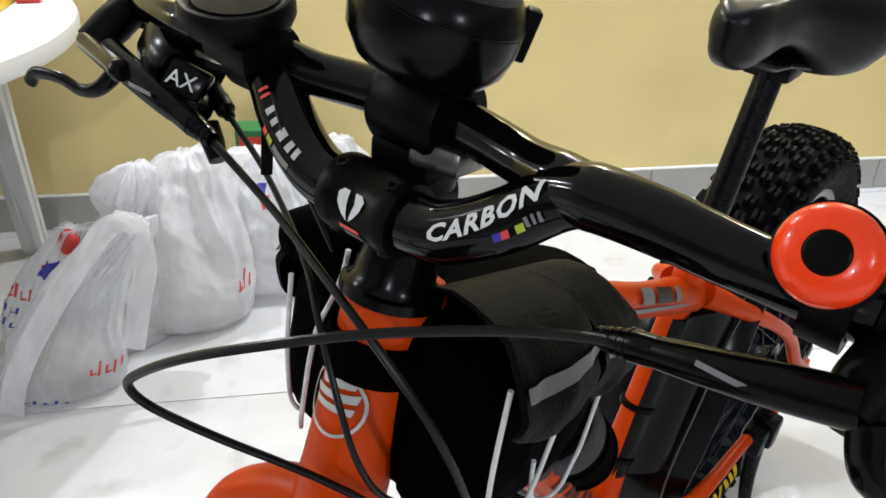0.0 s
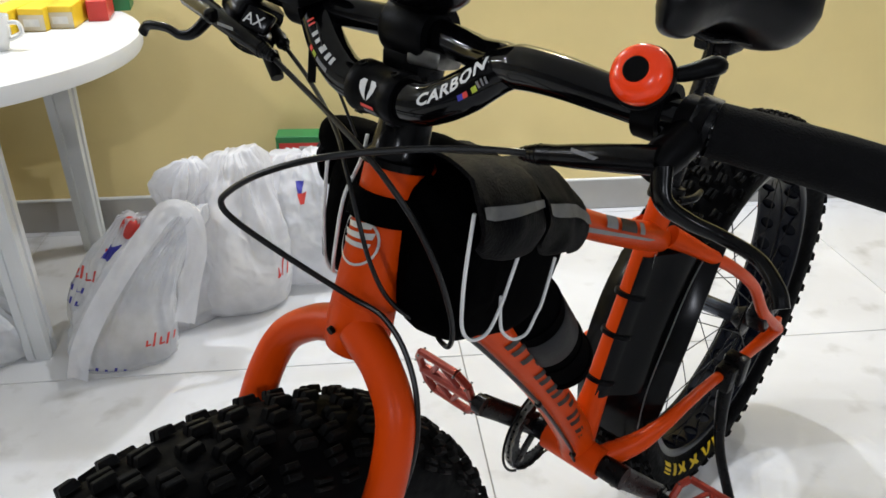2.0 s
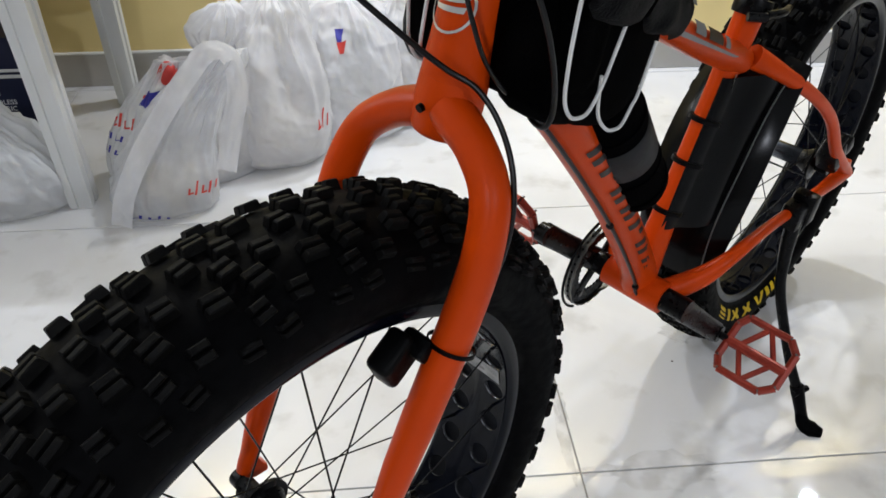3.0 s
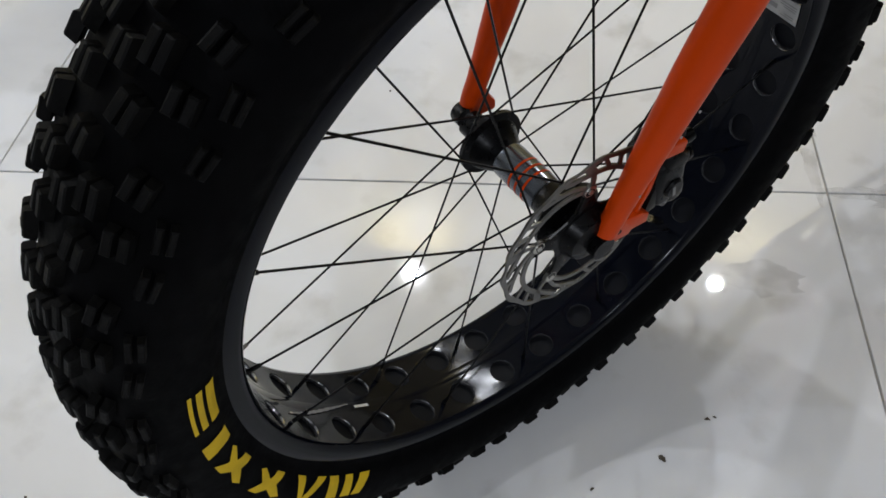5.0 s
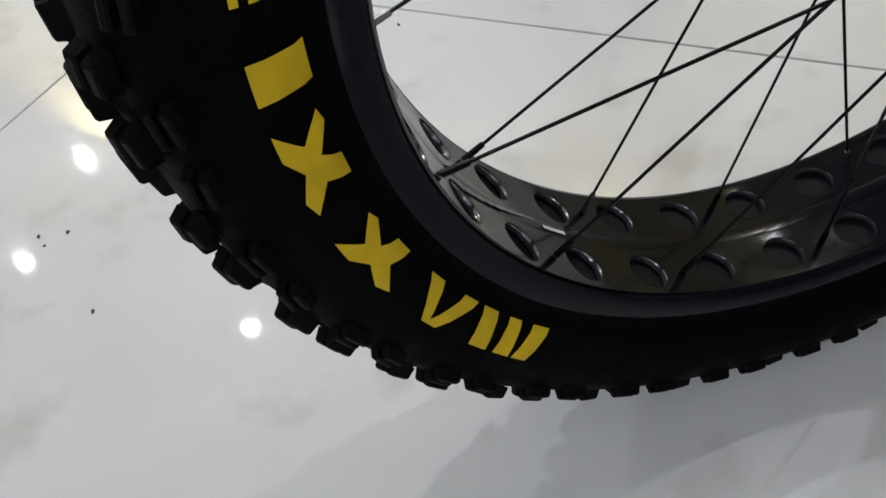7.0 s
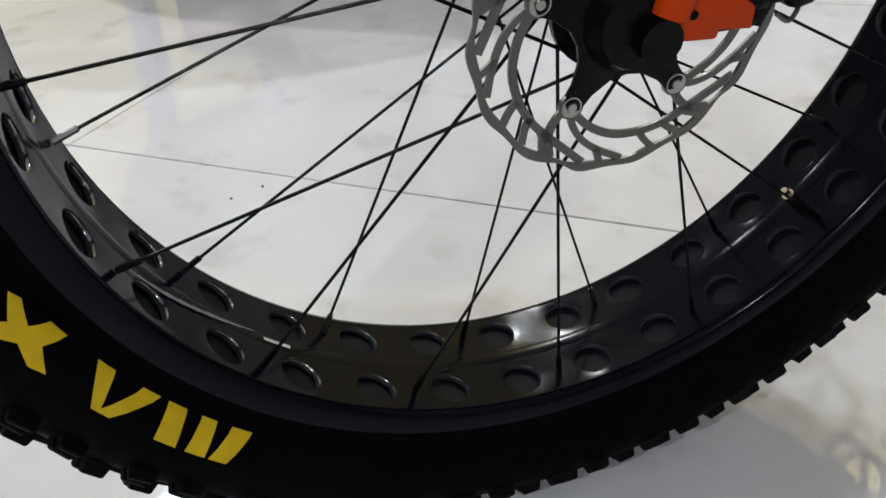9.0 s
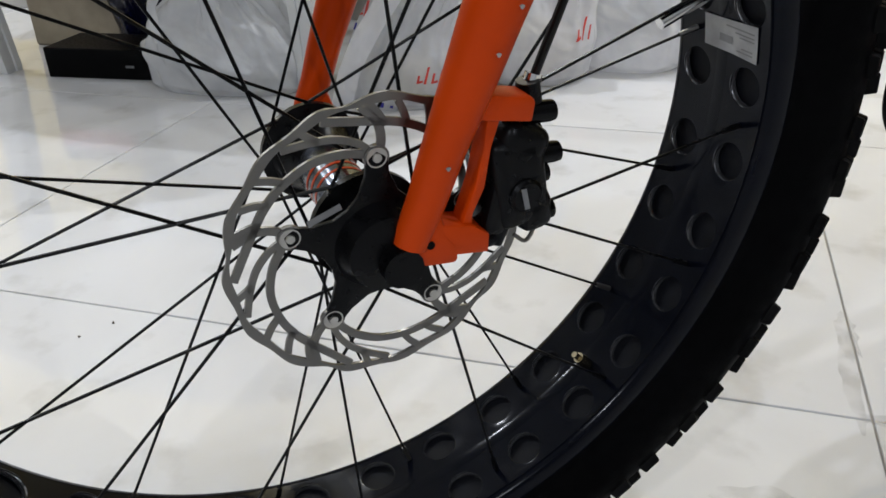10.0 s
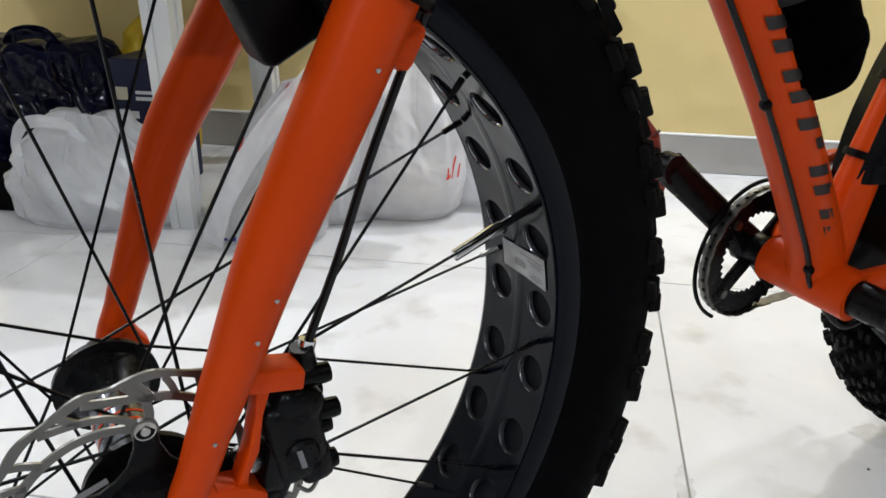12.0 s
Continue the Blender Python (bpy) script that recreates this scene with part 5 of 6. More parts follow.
def cables():
    runs = {
        "front_brake_hose": ([(0.197, -0.150, 0.614), (0.187, -0.131, 0.613), (0.168, -0.105, 0.611), (0.138, -0.068, 0.605), (0.108, -0.034, 0.596), (0.090, 0.001, 0.578), (0.082, 0.028, 0.557),
                              (0.081, 0.037, 0.544), (0.088, 0.031, 0.530), (0.112, 0.016, 0.503), (0.142, 0.000, 0.472), (0.162, -0.016, 0.452), (0.173, -0.038, 0.441), (0.175, -0.062, 0.420),
                              (0.167, -0.086, 0.390), (0.156, -0.098, 0.348), (0.146, -0.092, 0.290), (0.134, -0.080, 0.240), (0.126, -0.075, 0.214), (0.108, -0.075, 0.167), (0.0935, -0.075, 0.123), (0.0765, -0.076, 0.080)], 0.0024),
        "rear_brake_hose": ([(0.187, 0.118, 0.617), (0.185, 0.071, 0.600), (0.178, 0.033, 0.592), (0.162, -0.024, 0.584), (0.160, -0.055, 0.568), (0.165, -0.080, 0.541), (0.180, -0.092, 0.496), (0.200, -0.090, 0.444),
                             (0.212, -0.078, 0.412), (0.225, -0.054, 0.404), (0.240, -0.032, 0.412)], 0.0023),
        "gear_cable": ([(0.217, 0.134, 0.613), (0.205, 0.085, 0.596), (0.180, 0.026, 0.580), (0.160, -0.009, 0.563), (0.150, -0.034, 0.533), (0.151, -0.046, 0.503), (0.166, -0.050, 0.468), (0.195, -0.050, 0.435), (0.225, -0.042, 0.420)], 0.0019),
        "display_wire": ([(0.214, 0.098, 0.660), (0.212, 0.090, 0.655), (0.202, 0.070, 0.642), (0.196, 0.053, 0.622), (0.205, 0.045, 0.590), (0.215, 0.040, 0.56)], 0.0013),
    }
    for name, (pts, r) in runs.items():
        bp(name, tube(pts, r, sides=10, n=8), CABLE, "black cable sheath")


cables()


def saddle():
    bm = bmesh.new()
    n, k = 36, 32
    rings = []
    for i in range(n + 1):
        t = 0.5 - 0.5 * math.cos(math.pi * i / n)
        x = 0.640 + 0.278 * t
        half = 0.027 + 0.004 * t + 0.062 * (1 / (1 + math.exp(-(t - 0.58) * 14)))
        end = math.sqrt(max(0.0, 1 - (1 - min(1, t / 0.16)) ** 2)) * math.sqrt(max(0.0, 1 - (1 - min(1, (1 - t) / 0.16)) ** 2))
        end = max(end, 0.04)
        half *= end
        top = 0.648 + 0.010 * t * t - 0.006 * math.sin(math.pi * t)
        skirt = 1 / (1 + math.exp(-(t - 0.66) * 16))
        deep = 0.070 - 0.010 * math.exp(-((t - 0.42) / 0.16) ** 2) + 0.050 * skirt
        mid = top - deep * 0.5
        deep *= 0.35 + 0.65 * end
        top = mid + deep * 0.5
        ring = []
        for j in range(k):
            a = 2 * math.pi * j / k
            c, s = math.cos(a), math.sin(a)
            y = half * math.copysign(abs(c) ** 0.75, c)
            z = top - deep * 0.5 + deep * 0.5 * math.copysign(abs(s) ** 0.7, s)
            if s > 0.5:
                z -= 0.016 * math.exp(-(y / 0.014) ** 2) * math.sin(math.pi * min(1, t * 1.05)) ** 0.6
            if s < 0:
                y *= 0.90 + 0.06 * skirt
            if abs(c) > 0.35 and s > -0.2:
                y *= 1 + 0.05 * skirt
            ring.append(bm.verts.new((x, y, z)))
        rings.append(ring)
    for a, b in zip(rings, rings[1:]):
        for j in range(k):
            bm.faces.new((a[j], a[(j + 1) % k], b[(j + 1) % k], b[j]))
    bm.faces.new(rings[0][::-1])
    bm.faces.new(rings[-1])
    s = bp("saddle", bm, LEATHER, "glossy black padded saddle", 80)
    bm = bmesh.new()
    for side in (-1, 1):
        sweep(bm, [(0.672, side * 0.012, 0.592), (0.725, side * 0.022, 0.572), (0.790, side * 0.022, 0.560), (0.840, side * 0.032, 0.550), (0.880, side * 0.040, 0.549), (0.895, side * 0.042, 0.570)], 0.0038, sides=10, n=5)
    part("saddle_rail", bm, BLACK_METAL, s)
    d = (SEAT_TOP - BB).normalized()
    bm = tube([SEAT_TOP - d * 0.02, SEAT_TOP + d * 0.10, SEAT_TOP + d * 0.200], 0.0152, sides=24, n=2)
    post = bp("seat_post", bm, BLACK_METAL, "black seat post")
    bm = bmesh.new()
    q = SEAT_TOP + d * 0.207
    block(bm, (0.046, 0.052, 0.022), Matrix.Translation(q), 0.005)
    rod(bm, q + Vector((-0.026, 0, 0.004)), q + Vector((-0.026, 0, -0.03)), 0.004, segs=10)
    rod(bm, q + Vector((0.026, 0, 0.004)), q + Vector((0.026, 0, -0.03)), 0.004, segs=10)
    part("post_head", bm, BLACK_METAL, post)


saddle()


def drivetrain():
    # chainring and guard on the right, cranks, pedals, chain
    RING = BB + Vector((0.002, 0, -0.006))
    bm = bmesh.new()
    m = Matrix.Translation(RING + Vector((0, 0.072, 0))) @ Matrix.Rotation(radians(90), 4, "X")
    teeth = 36
    out = []
    for k in range(teeth):
        for f, r in ((0.0, 0.0690), (0.30, 0.0732), (0.5, 0.0732), (0.8, 0.0690)):
            a = 2 * math.pi * (k + f) / teeth
            out.append((r * math.cos(a), r * math.sin(a)))
    t = bmesh.new()
    n = len(out)
    rows = [[t.verts.new((x * s, y * s, z)) for s, z in ((0.66, -0.0015), (1, -0.0015), (1, 0.0015), (0.66, 0.0015))] for x, y in out]
    for k in range(n):
        a, b = rows[k], rows[(k + 1) % n]
        for j in range(4):
            t.faces.new((a[j], a[(j + 1) % 4], b[(j + 1) % 4], b[j]))
    merge(bm, t, m)
    for k in range(4):
        a = radians(45 + 90 * k)
        plate(bm, [(0.012 * math.cos(a + 0.9), 0.012 * math.sin(a + 0.9)), (0.066 * math.cos(a + 0.13), 0.066 * math.sin(a + 0.13)), (0.066 * math.cos(a - 0.13), 0.066 * math.sin(a - 0.13)),
                   (0.012 * math.cos(a - 0.9), 0.012 * math.sin(a - 0.9))], 0.005, m, 0.001)
    ring = bp("chainring", bm, BLACK_METAL, "black toothed chainring")
    for k in range(4):
        bm = bmesh.new()
        a = radians(45 + 90 * k)
        rod(bm, RING + Vector((0.055 * math.cos(a), 0.066, 0.055 * math.sin(a))), RING + Vector((0.055 * math.cos(a), 0.078, 0.055 * math.sin(a))), 0.0048, segs=12)
        part("ring_bolt", bm, STEEL, ring)
    arc = [RING + Vector((0.0795 * math.cos(radians(a)), 0.076, 0.0795 * math.sin(radians(a)))) for a in range(80, 245, 9)]
    part("chain_guard", tube(arc, 0.0022, sides=8, n=2), BLACK, ring, "thin black guard hoop")
    # chain: links round the ring front and back to the rear
    pts = []
    for k in range(27):
        a = radians(75 + k * 210 / 26)
        pts.append(RING + Vector((0.0718 * math.cos(a), 0.072, 0.0718 * math.sin(a))))
    a0, b0 = pts[0], pts[-1]
    top = [a0 + (Vector((BASE, 0.062, 0.040)) - a0) * (k / 32) for k in range(32, 0, -1)]
    bot = [b0 + (Vector((BASE - 0.03, 0.058, -0.105)) - b0) * (k / 32) for k in range(1, 33)]
    path = top + pts + bot
    bm = bmesh.new()
    for k, (p, q) in enumerate(zip(path, path[1:])):
        c, d = (p + q) / 2, (q - p)
        off = 0.0028 if k % 2 else 0.0018
        for sy in (-off, off):
            block(bm, (0.0012, 0.0075, d.length * 1.15), Matrix.Translation(c + Vector((0, sy, 0))) @ along((0, 0, 0), d) @ Matrix.Rotation(radians(90), 4, "Z"))
    tagged(bp("chain", bm, CHAIN, "oily steel chain"), kind="stuff")
    arms = (("crank_arm", -1, Vector((0.752, -0.100, -0.150))), ("crank_arm", 1, Vector((0.516, 0.098, 0.054))))
    for name, s, end in arms:
        root = BB + Vector((0, s * 0.075, 0))
        bm = bmesh.new()
        sweep(bm, [root, root.lerp(end, 0.3), root.lerp(end, 0.7), end], [0.0195, 0.0175, 0.0165, 0.0170], sides=16, n=5, squash=(1.0, 0.55), up=(0, 1, 0))
        rod(bm, root + Vector((0, s * 0.012, 0)), root - Vector((0, s * 0.03, 0)), 0.018, segs=20)
        rod(bm, end + Vector((0, -0.008, 0)), end + Vector((0, 0.008, 0)), 0.0145, segs=18)
        bp(name, bm, BLACK_METAL, "black crank arm")
        # platform pedal
        c = end + Vector((0, s * 0.068, 0))
        tilt = pose(0, 0, 0, 0, -36, 0) if s < 0 else pose(0, 0, 0, 0, 68, 0)
        m = Matrix.Translation(c) @ tilt
        w, l = 0.050, 0.048
        rimp = [(-l, -0.032), (-0.030, -w), (0.030, -w), (l, -0.032), (l, 0.036), (0.030, 0.046), (-0.030, 0.046), (-l, 0.036)]
        ped = bp("pedal", tube([m @ Vector((-0.001, -w, 0)), m @ Vector((-0.001, 0.046, 0))], [0.0085, 0.0085], sides=10, n=1), ORANGE_PEDAL, "dull orange open-cage platform pedal")
        ends = [(Vector((*rimp[k], 0)), Vector((*rimp[(k + 1) % 8], 0)), 0.0062) for k in range(8)]
        ends += [(Vector((sx * l, 0.0, 0)), Vector((0, sy, 0)), 0.0045) for sx in (-1, 1) for sy in (0.028, -0.030)]
        for e0, e1, r in ends:
            part("cage_bar", tube([m @ e0, m @ e1], [r, r], sides=8, n=1), ORANGE_PEDAL, ped)
        for x, y in rimp:
            part("grip_pin", rod(bmesh.new(), m @ Vector((x, y, -0.009)), m @ Vector((x, y, 0.009)), 0.0018, segs=6), STEEL, ped)
        bm = bmesh.new()
        rod(bm, end, c, 0.0065, segs=12)
        part("pedal_axle", bm, BLACK_METAL, ped)
    # rear brake, cassette and derailleur
    bm = bmesh.new()
    block(bm, (0.040, 0.036, 0.050), pose(BASE - 0.062, -0.092, 0.060, 0, -35, 0), 0.007)
    block(bm, (0.026, 0.030, 0.030), pose(BASE - 0.040, -0.096, 0.076, 0, -35, 0), 0.006)
    rod(bm, (BASE - 0.085, -0.100, 0.075), (BASE - 0.055, -0.100, 0.095), 0.006, segs=10)
    rod(bm, (BASE - 0.070, -0.104, 0.040), (BASE - 0.045, -0.104, 0.055), 0.006, segs=10)
    bp("rear_caliper", bm, BLACK_METAL, "black rear brake caliper")
    bm = bmesh.new()
    for k in range(8):
        y, r = 0.046 + k * 0.0045, 0.068 - k * 0.0065
        lathe(bm, [(0.02, -y - 0.001), (r, -y - 0.001), (r, -y + 0.001), (0.02, -y + 0.001)], 36, Matrix.Translation((BASE, 0, 0)) @ AXLE)
    bp("cassette", bm, STEEL, "steel sprocket cassette")
    bm = bmesh.new()
    block(bm, (0.030, 0.020, 0.100), pose(BASE + 0.004, 0.098, -0.075, 0, 12, 0), 0.006)
    lathe(bm, [(0, 0.006), (0.022, 0.006), (0.022, -0.006), (0, -0.006)], 20, Matrix.Translation((BASE - 0.004, 0.078, -0.050)) @ AXLE)
    lathe(bm, [(0, 0.006), (0.022, 0.006), (0.022, -0.006), (0, -0.006)], 20, Matrix.Translation((BASE - 0.022, 0.070, -0.120)) @ AXLE)
    bp("derailleur", bm, BLACK_METAL, "black rear derailleur")


drivetrain()


def kickstand():
    line = [Vector(q) for q in ((0.893, -0.1122, 0.010), (0.891, -0.1160, -0.030), (0.888, -0.1212, -0.060), (0.886, -0.1310, -0.104), (0.884, -0.1506, -0.152), (0.880, -0.1953, -0.235), (0.8775, -0.2250, -0.279))]
    a, foot = line[-1], Vector((0.875, -0.262, -0.349))
    d = foot - a
    bm = bmesh.new()
    sweep(bm, line, [0.0125, 0.0115, 0.0100, 0.0085, 0.0085, 0.0085, 0.0085], sides=14, n=5)
    ks = bp("kickstand", bm, BLACK_METAL, "black adjustable kickstand with a rubber foot")
    bm = bmesh.new()
    sweep(bm, [a - d * 0.10, a + d * 0.04, a + d * 0.66], [0.0115, 0.0115, 0.0095], sides=14, n=2)
    rod(bm, a + Vector((-0.016, 0, 0)), a + Vector((0.016, -0.01, 0)), 0.0055, segs=10)
    part("leg_extension", bm, BLACK, ks)
    bm = bmesh.new()
    sweep(bm, [a + d * 0.56, a + d * 0.80 + Vector((-0.002, -0.002, 0)), foot + Vector((0.004, -0.010, 0.006)), foot + Vector((0.010, -0.026, 0.004))], [0.011, 0.013, 0.015, 0.009], sides=14, n=3, squash=(1.0, 0.8))
    part("rubber_foot", bm, RUBBER, ks, "black rubber foot")
    bm = bmesh.new()
    block(bm, (0.052, 0.032, 0.044), Matrix.Translation((0.900, -0.108, 0.018)), 0.006)
    block(bm, (0.026, 0.038, 0.052), Matrix.Translation((0.912, -0.112, 0.026)), 0.006)
    part("mount", bm, BLACK_METAL, ks)


kickstand()


def mudguard():
    """A bent black plastic sheet tied between the seat tube and the rear tyre."""
    bm = bmesh.new()
    na, ny = 26, 12
    layers = []
    for lift in (0.0, 0.0022):
        grid = []
        for i in range(na + 1):
            deg = 134 + 54 * i / na
            row = []
            for j in range(ny + 1):
                f = 2 * j / ny - 1
                taper = 0.85 + 0.15 * math.sin(math.pi * i / na)
                y = (0.084 if f < 0 else 0.070) * f * taper
                r = 0.3845 - 0.014 * abs(f) ** 3.0 + lift + 0.0016 * noise.noise(Vector((deg * 0.09, f * 2, 3.0)))
                q = polar(r, deg, y)
                row.append(bm.verts.new(q + Vector((BASE, 0, 0))))
            grid.append(row)
        layers.append(grid)
    lo, hi = layers
    for i in range(na):
        for j in range(ny):
            bm.faces.new((lo[i][j], lo[i + 1][j], lo[i + 1][j + 1], lo[i][j + 1]))
            bm.faces.new((hi[i][j], hi[i][j + 1], hi[i + 1][j + 1], hi[i + 1][j]))
    for i in range(na):
        for j in (0, ny):
            bm.faces.new((lo[i][j], hi[i][j], hi[i + 1][j], lo[i + 1][j]))
    for j in range(ny):
        for i in (0, na):
            bm.faces.new((lo[i][j], lo[i][j + 1], hi[i][j + 1], hi[i][j]))
    bmesh.ops.recalc_face_normals(bm, faces=bm.faces[:])
    guard = bp("mudguard", bm, BLACK_GLOSS, "black plastic mudguard sheet tied to the seat tube", 50)
    # its near half is bent forward and lies against the side of the seat tube
    fold = bmesh.new()
    rows = []
    for i in range(21):
        f = 0.25 + 0.54 * i / 20
        tube_at = BB.lerp(SEAT_TOP, f)
        back = polar(0.3865, 180 - math.degrees(math.asin(min(1, max(-1, tube_at.z / 0.3865)))), 0) + Vector((BASE, 0, 0))
        back.y = -0.052
        row = [fold.verts.new(tube_at + Vector((-0.0195 * math.cos(a), -0.0200 * math.sin(a), 0))) for a in (0.42, 0.75, 1.1, 1.5)]
        front_edge = tube_at + Vector((0.004, -0.0215, 0))
        for j in range(5):
            v = j / 4
            row.append(fold.verts.new(front_edge.lerp(back, v) + Vector((0, -0.008 * math.sin(math.pi * v), 0))))
        rows.append(row)
    for a, b in zip(rows, rows[1:]):
        for j in range(8):
            fold.faces.new((a[j], a[j + 1], b[j + 1], b[j]))
    ext = bmesh.ops.extrude_face_region(fold, geom=fold.faces[:])
    bmesh.ops.translate(fold, vec=(0.0008, 0.0018, 0), verts=[v for v in ext["geom"] if isinstance(v, bmesh.types.BMVert)])
    bmesh.ops.recalc_face_normals(fold, faces=fold.faces[:])
    part("guard_fold", fold, BLACK_GLOSS, guard, "", 50)
    line = [polar(0.3905, 138 + 44 * k / 10, -0.0575 + 0.001 * math.sin(k)) + Vector((BASE, 0, 0)) for k in range(11)]
    part("guard_seam", tube(line, 0.0011, sides=6, n=2), REFLECT, guard, "pale seam line")


mudguard()
rear = wheel("rear_wheel", BASE, 0.0, "black rear rim with round windows", detail=False)
rear.location.y += 0.009         # it stands a little straighter than the frame
rear.rotation_euler.x = radians(-2.2)
tyre_marks(rear, 57.0)

# ---------- things carried by the bicycle ----------
BIKE_M = bike.matrix_world.copy() @ Matrix.Translation(UP)


def on_bike(name, label, category):
    """An Empty whose axes are the bike's, for what hangs on it."""
    e = new(name)
    e.matrix_world = BIKE_M
    return tagged(e, label=label, category=category)


def wide(x):
    """Half width of the twin bag along the top tube."""
    return 0.099 - 0.13 * max(0, x - 0.246)


def ridge(x):
    """Height of its top along the top tube."""
    return 0.568 - 0.33 * (x - 0.2235) - 0.5 * max(0, x - 0.36)


def drape(x, v, drop):
    """Flap section: over the rounded shoulder for v below a half, then hanging down the side."""
    if v < 0.5:
        s = math.sin(v * math.pi)
        return 0.006 + (wide(x) - 0.006) * s, ridge(x) + 0.004 - 0.024 * (2 * s - 1) ** 2
    f = (v - 0.5) / 0.5
    return wide(x) + 0.010 * math.sin(f * 2.4) - 0.004 * f, ridge(x) - 0.020 - (drop - 0.010) * f


def frame_bag():
    """Twin pannier slung over the top tube behind the head tube: a pouch on each side, a flap with a grey band, white piping."""
    root = on_bike("frame_bag", "black nylon twin frame bag slung over the top tube", "bag")
    for s in (-1, 1):
        m = Matrix.Translation((0.300 + (0.014 if s > 0 else 0), s * 0.047, 0.454)) @ pose(0, 0, 0, s * -3, 22, s * -7)
        bm = pillow((0.215, 0.066, 0.150), 4.0, 36, 0.004, 16, 2.0 * s, m, lambda z: (1 - 0.10 * max(0, -z) ** 3, 1 - 0.22 * max(0, z)))
        p = part("pouch", bm, CLOTH, root, "black nylon pouch", 70)
        if s > 0:
            net = pillow((0.150, 0.020, 0.135), 4.0, 24, 0.002, 20, 1.0, Matrix.Translation((0.300, 0.092, 0.446)) @ pose(0, 0, 0, -3, 20, 4))
            part("net_pocket", net, MESH_NET, p, "black net pocket", 70)
        # piping down the two seams and round the lower corners
        for y, pts in ((0.095, ((0.208, 0.545), (0.204, 0.500), (0.2035, 0.470), (0.206, 0.4437), (0.2161, 0.4270), (0.2300, 0.4205), (0.2430, 0.4223), (0.2554, 0.440), (0.2660, 0.467), (0.2760, 0.494))),
                       (0.085, ((0.269, 0.440), (0.271, 0.4207), (0.2768, 0.4001), (0.2944, 0.3820), (0.3110, 0.3765), (0.3203, 0.3790), (0.3290, 0.392), (0.3366, 0.404), (0.3472, 0.4476)))):
            if s > 0 and y < 0.09:
                continue
            line = [Vector((px - (0.002 if s > 0 else 0), (0.066 if s > 0 else -y), pz - (0.010 if s > 0 else 0))) for px, pz in pts]
            part("piping", tube(line, 0.0016, sides=8, n=6), PIPING, p, "white piping")
        # flap over the top, in two lobes
        for x, w, drop, b0, b1 in ((0.251, 0.094, 0.058, 0.52, 0.43), (0.344, 0.086, 0.064, 0.52, 0.55)):
            bm = bmesh.new()
            nu, nv = 14, 16
            grid = []
            for i in range(nu + 1):
                u = i / nu
                row = []
                for j in range(nv + 1):
                    v = j / nv
                    edge = 1 - 0.22 * abs(2 * u - 1) ** 3
                    xx = x - w / 2 + w * u
                    if x < 0.3:
                        xx += 0.020 * (1 - u) * max(0, 1 - v / 0.45)
                    y, z = drape(xx, v, drop * edge)
                    q = Vector((xx + (0.016 if s > 0 else 0), s * y * (0.87 if s > 0 else 1), z - (0.018 if s > 0 else 0)))
                    w1 = noise.noise(q * 26 + Vector((s, 0, x * 9))) + 0.5 * noise.noise(q * 60)
                    q += Vector((0, s * 0.005 * w1, 0.004 * w1))
                    row.append(bm.verts.new(q))
                grid.append(row)
            for i in range(nu):
                for j in range(nv):
                    bm.faces.new((grid[i][j], grid[i + 1][j], grid[i + 1][j + 1], grid[i][j + 1]))
            ext = bmesh.ops.extrude_face_region(bm, geom=bm.faces[:])
            vs = [v for v in ext["geom"] if isinstance(v, bmesh.types.BMVert)]
            bmesh.ops.translate(bm, vec=(0, s * 0.004, 0.003), verts=vs)
            bmesh.ops.recalc_face_normals(bm, faces=bm.faces[:])
            fl = part("flap", bm, CLOTH_TOP, root, "dark grey ripstop flap", 70)
            band = bmesh.new()
            cells = []
            for i in range(nu + 1):
                u = i / nu
                xx = x - w / 2 + w * u
                col = []
                for f in (b0 + (b1 - b0) * u, b0 + (b1 - b0) * u + 0.11):
                    edge = 1 - 0.22 * abs(2 * u - 1) ** 3
                    y, z = drape(xx, f, drop * edge)
                    q = Vector((xx + (0.016 if s > 0 else 0), s * y * (0.87 if s > 0 else 1), z - (0.018 if s > 0 else 0)))
                    w1 = noise.noise(q * 26 + Vector((s, 0, x * 9))) + 0.5 * noise.noise(q * 60)
                    q += Vector((0, s * 0.005 * w1, 0.004 * w1)) + Vector((0, s * 0.0068, 0.003))
                    col.append(band.verts.new(q))
                cells.append(col)
            for a, b in zip(cells, cells[1:]):
                band.faces.new((a[0], b[0], b[1], a[1]))
            part("reflective_band", band, REFLECT, fl, "grey reflective band", 60)
    # Bag front, brought forward so black cloth also stands in for head-tube shade.
    bm = pillow((0.075, 0.172, 0.125), 4.5, 32, 0.003, 18, 3.0, Matrix.Translation((0.240, -0.004, 0.480)) @ pose(0, 0, 0, 0, 8, 0))
    part("front_panel", bm, CLOTH, root, "", 70)
    bm = pillow((0.240, 0.080, 0.045), 3.0, 28, 0.003, 20, 7.0, Matrix.Translation((0.340, 0, 0.494)) @ pose(0, 0, 0, 0, 20, 0))
    part("top_pad", bm, CLOTH, root, "", 70)
    # straps round the head tube, a roll on top, a dangling white cord
    bm = bmesh.new()
    for h in (0.529,):
        q = HEAD_LOW.lerp(HEAD_TOP, (h - 0.412) / 0.136)
        lathe(bm, [(0.0275, -0.026), (0.0318, -0.026), (0.0304, -0.002), (0.0275, -0.002)], 32, along(q, q + (HEAD_TOP - HEAD_LOW)), close=True)
    part("strap", bm, CLOTH, root, "black strap round the head tube", 60)
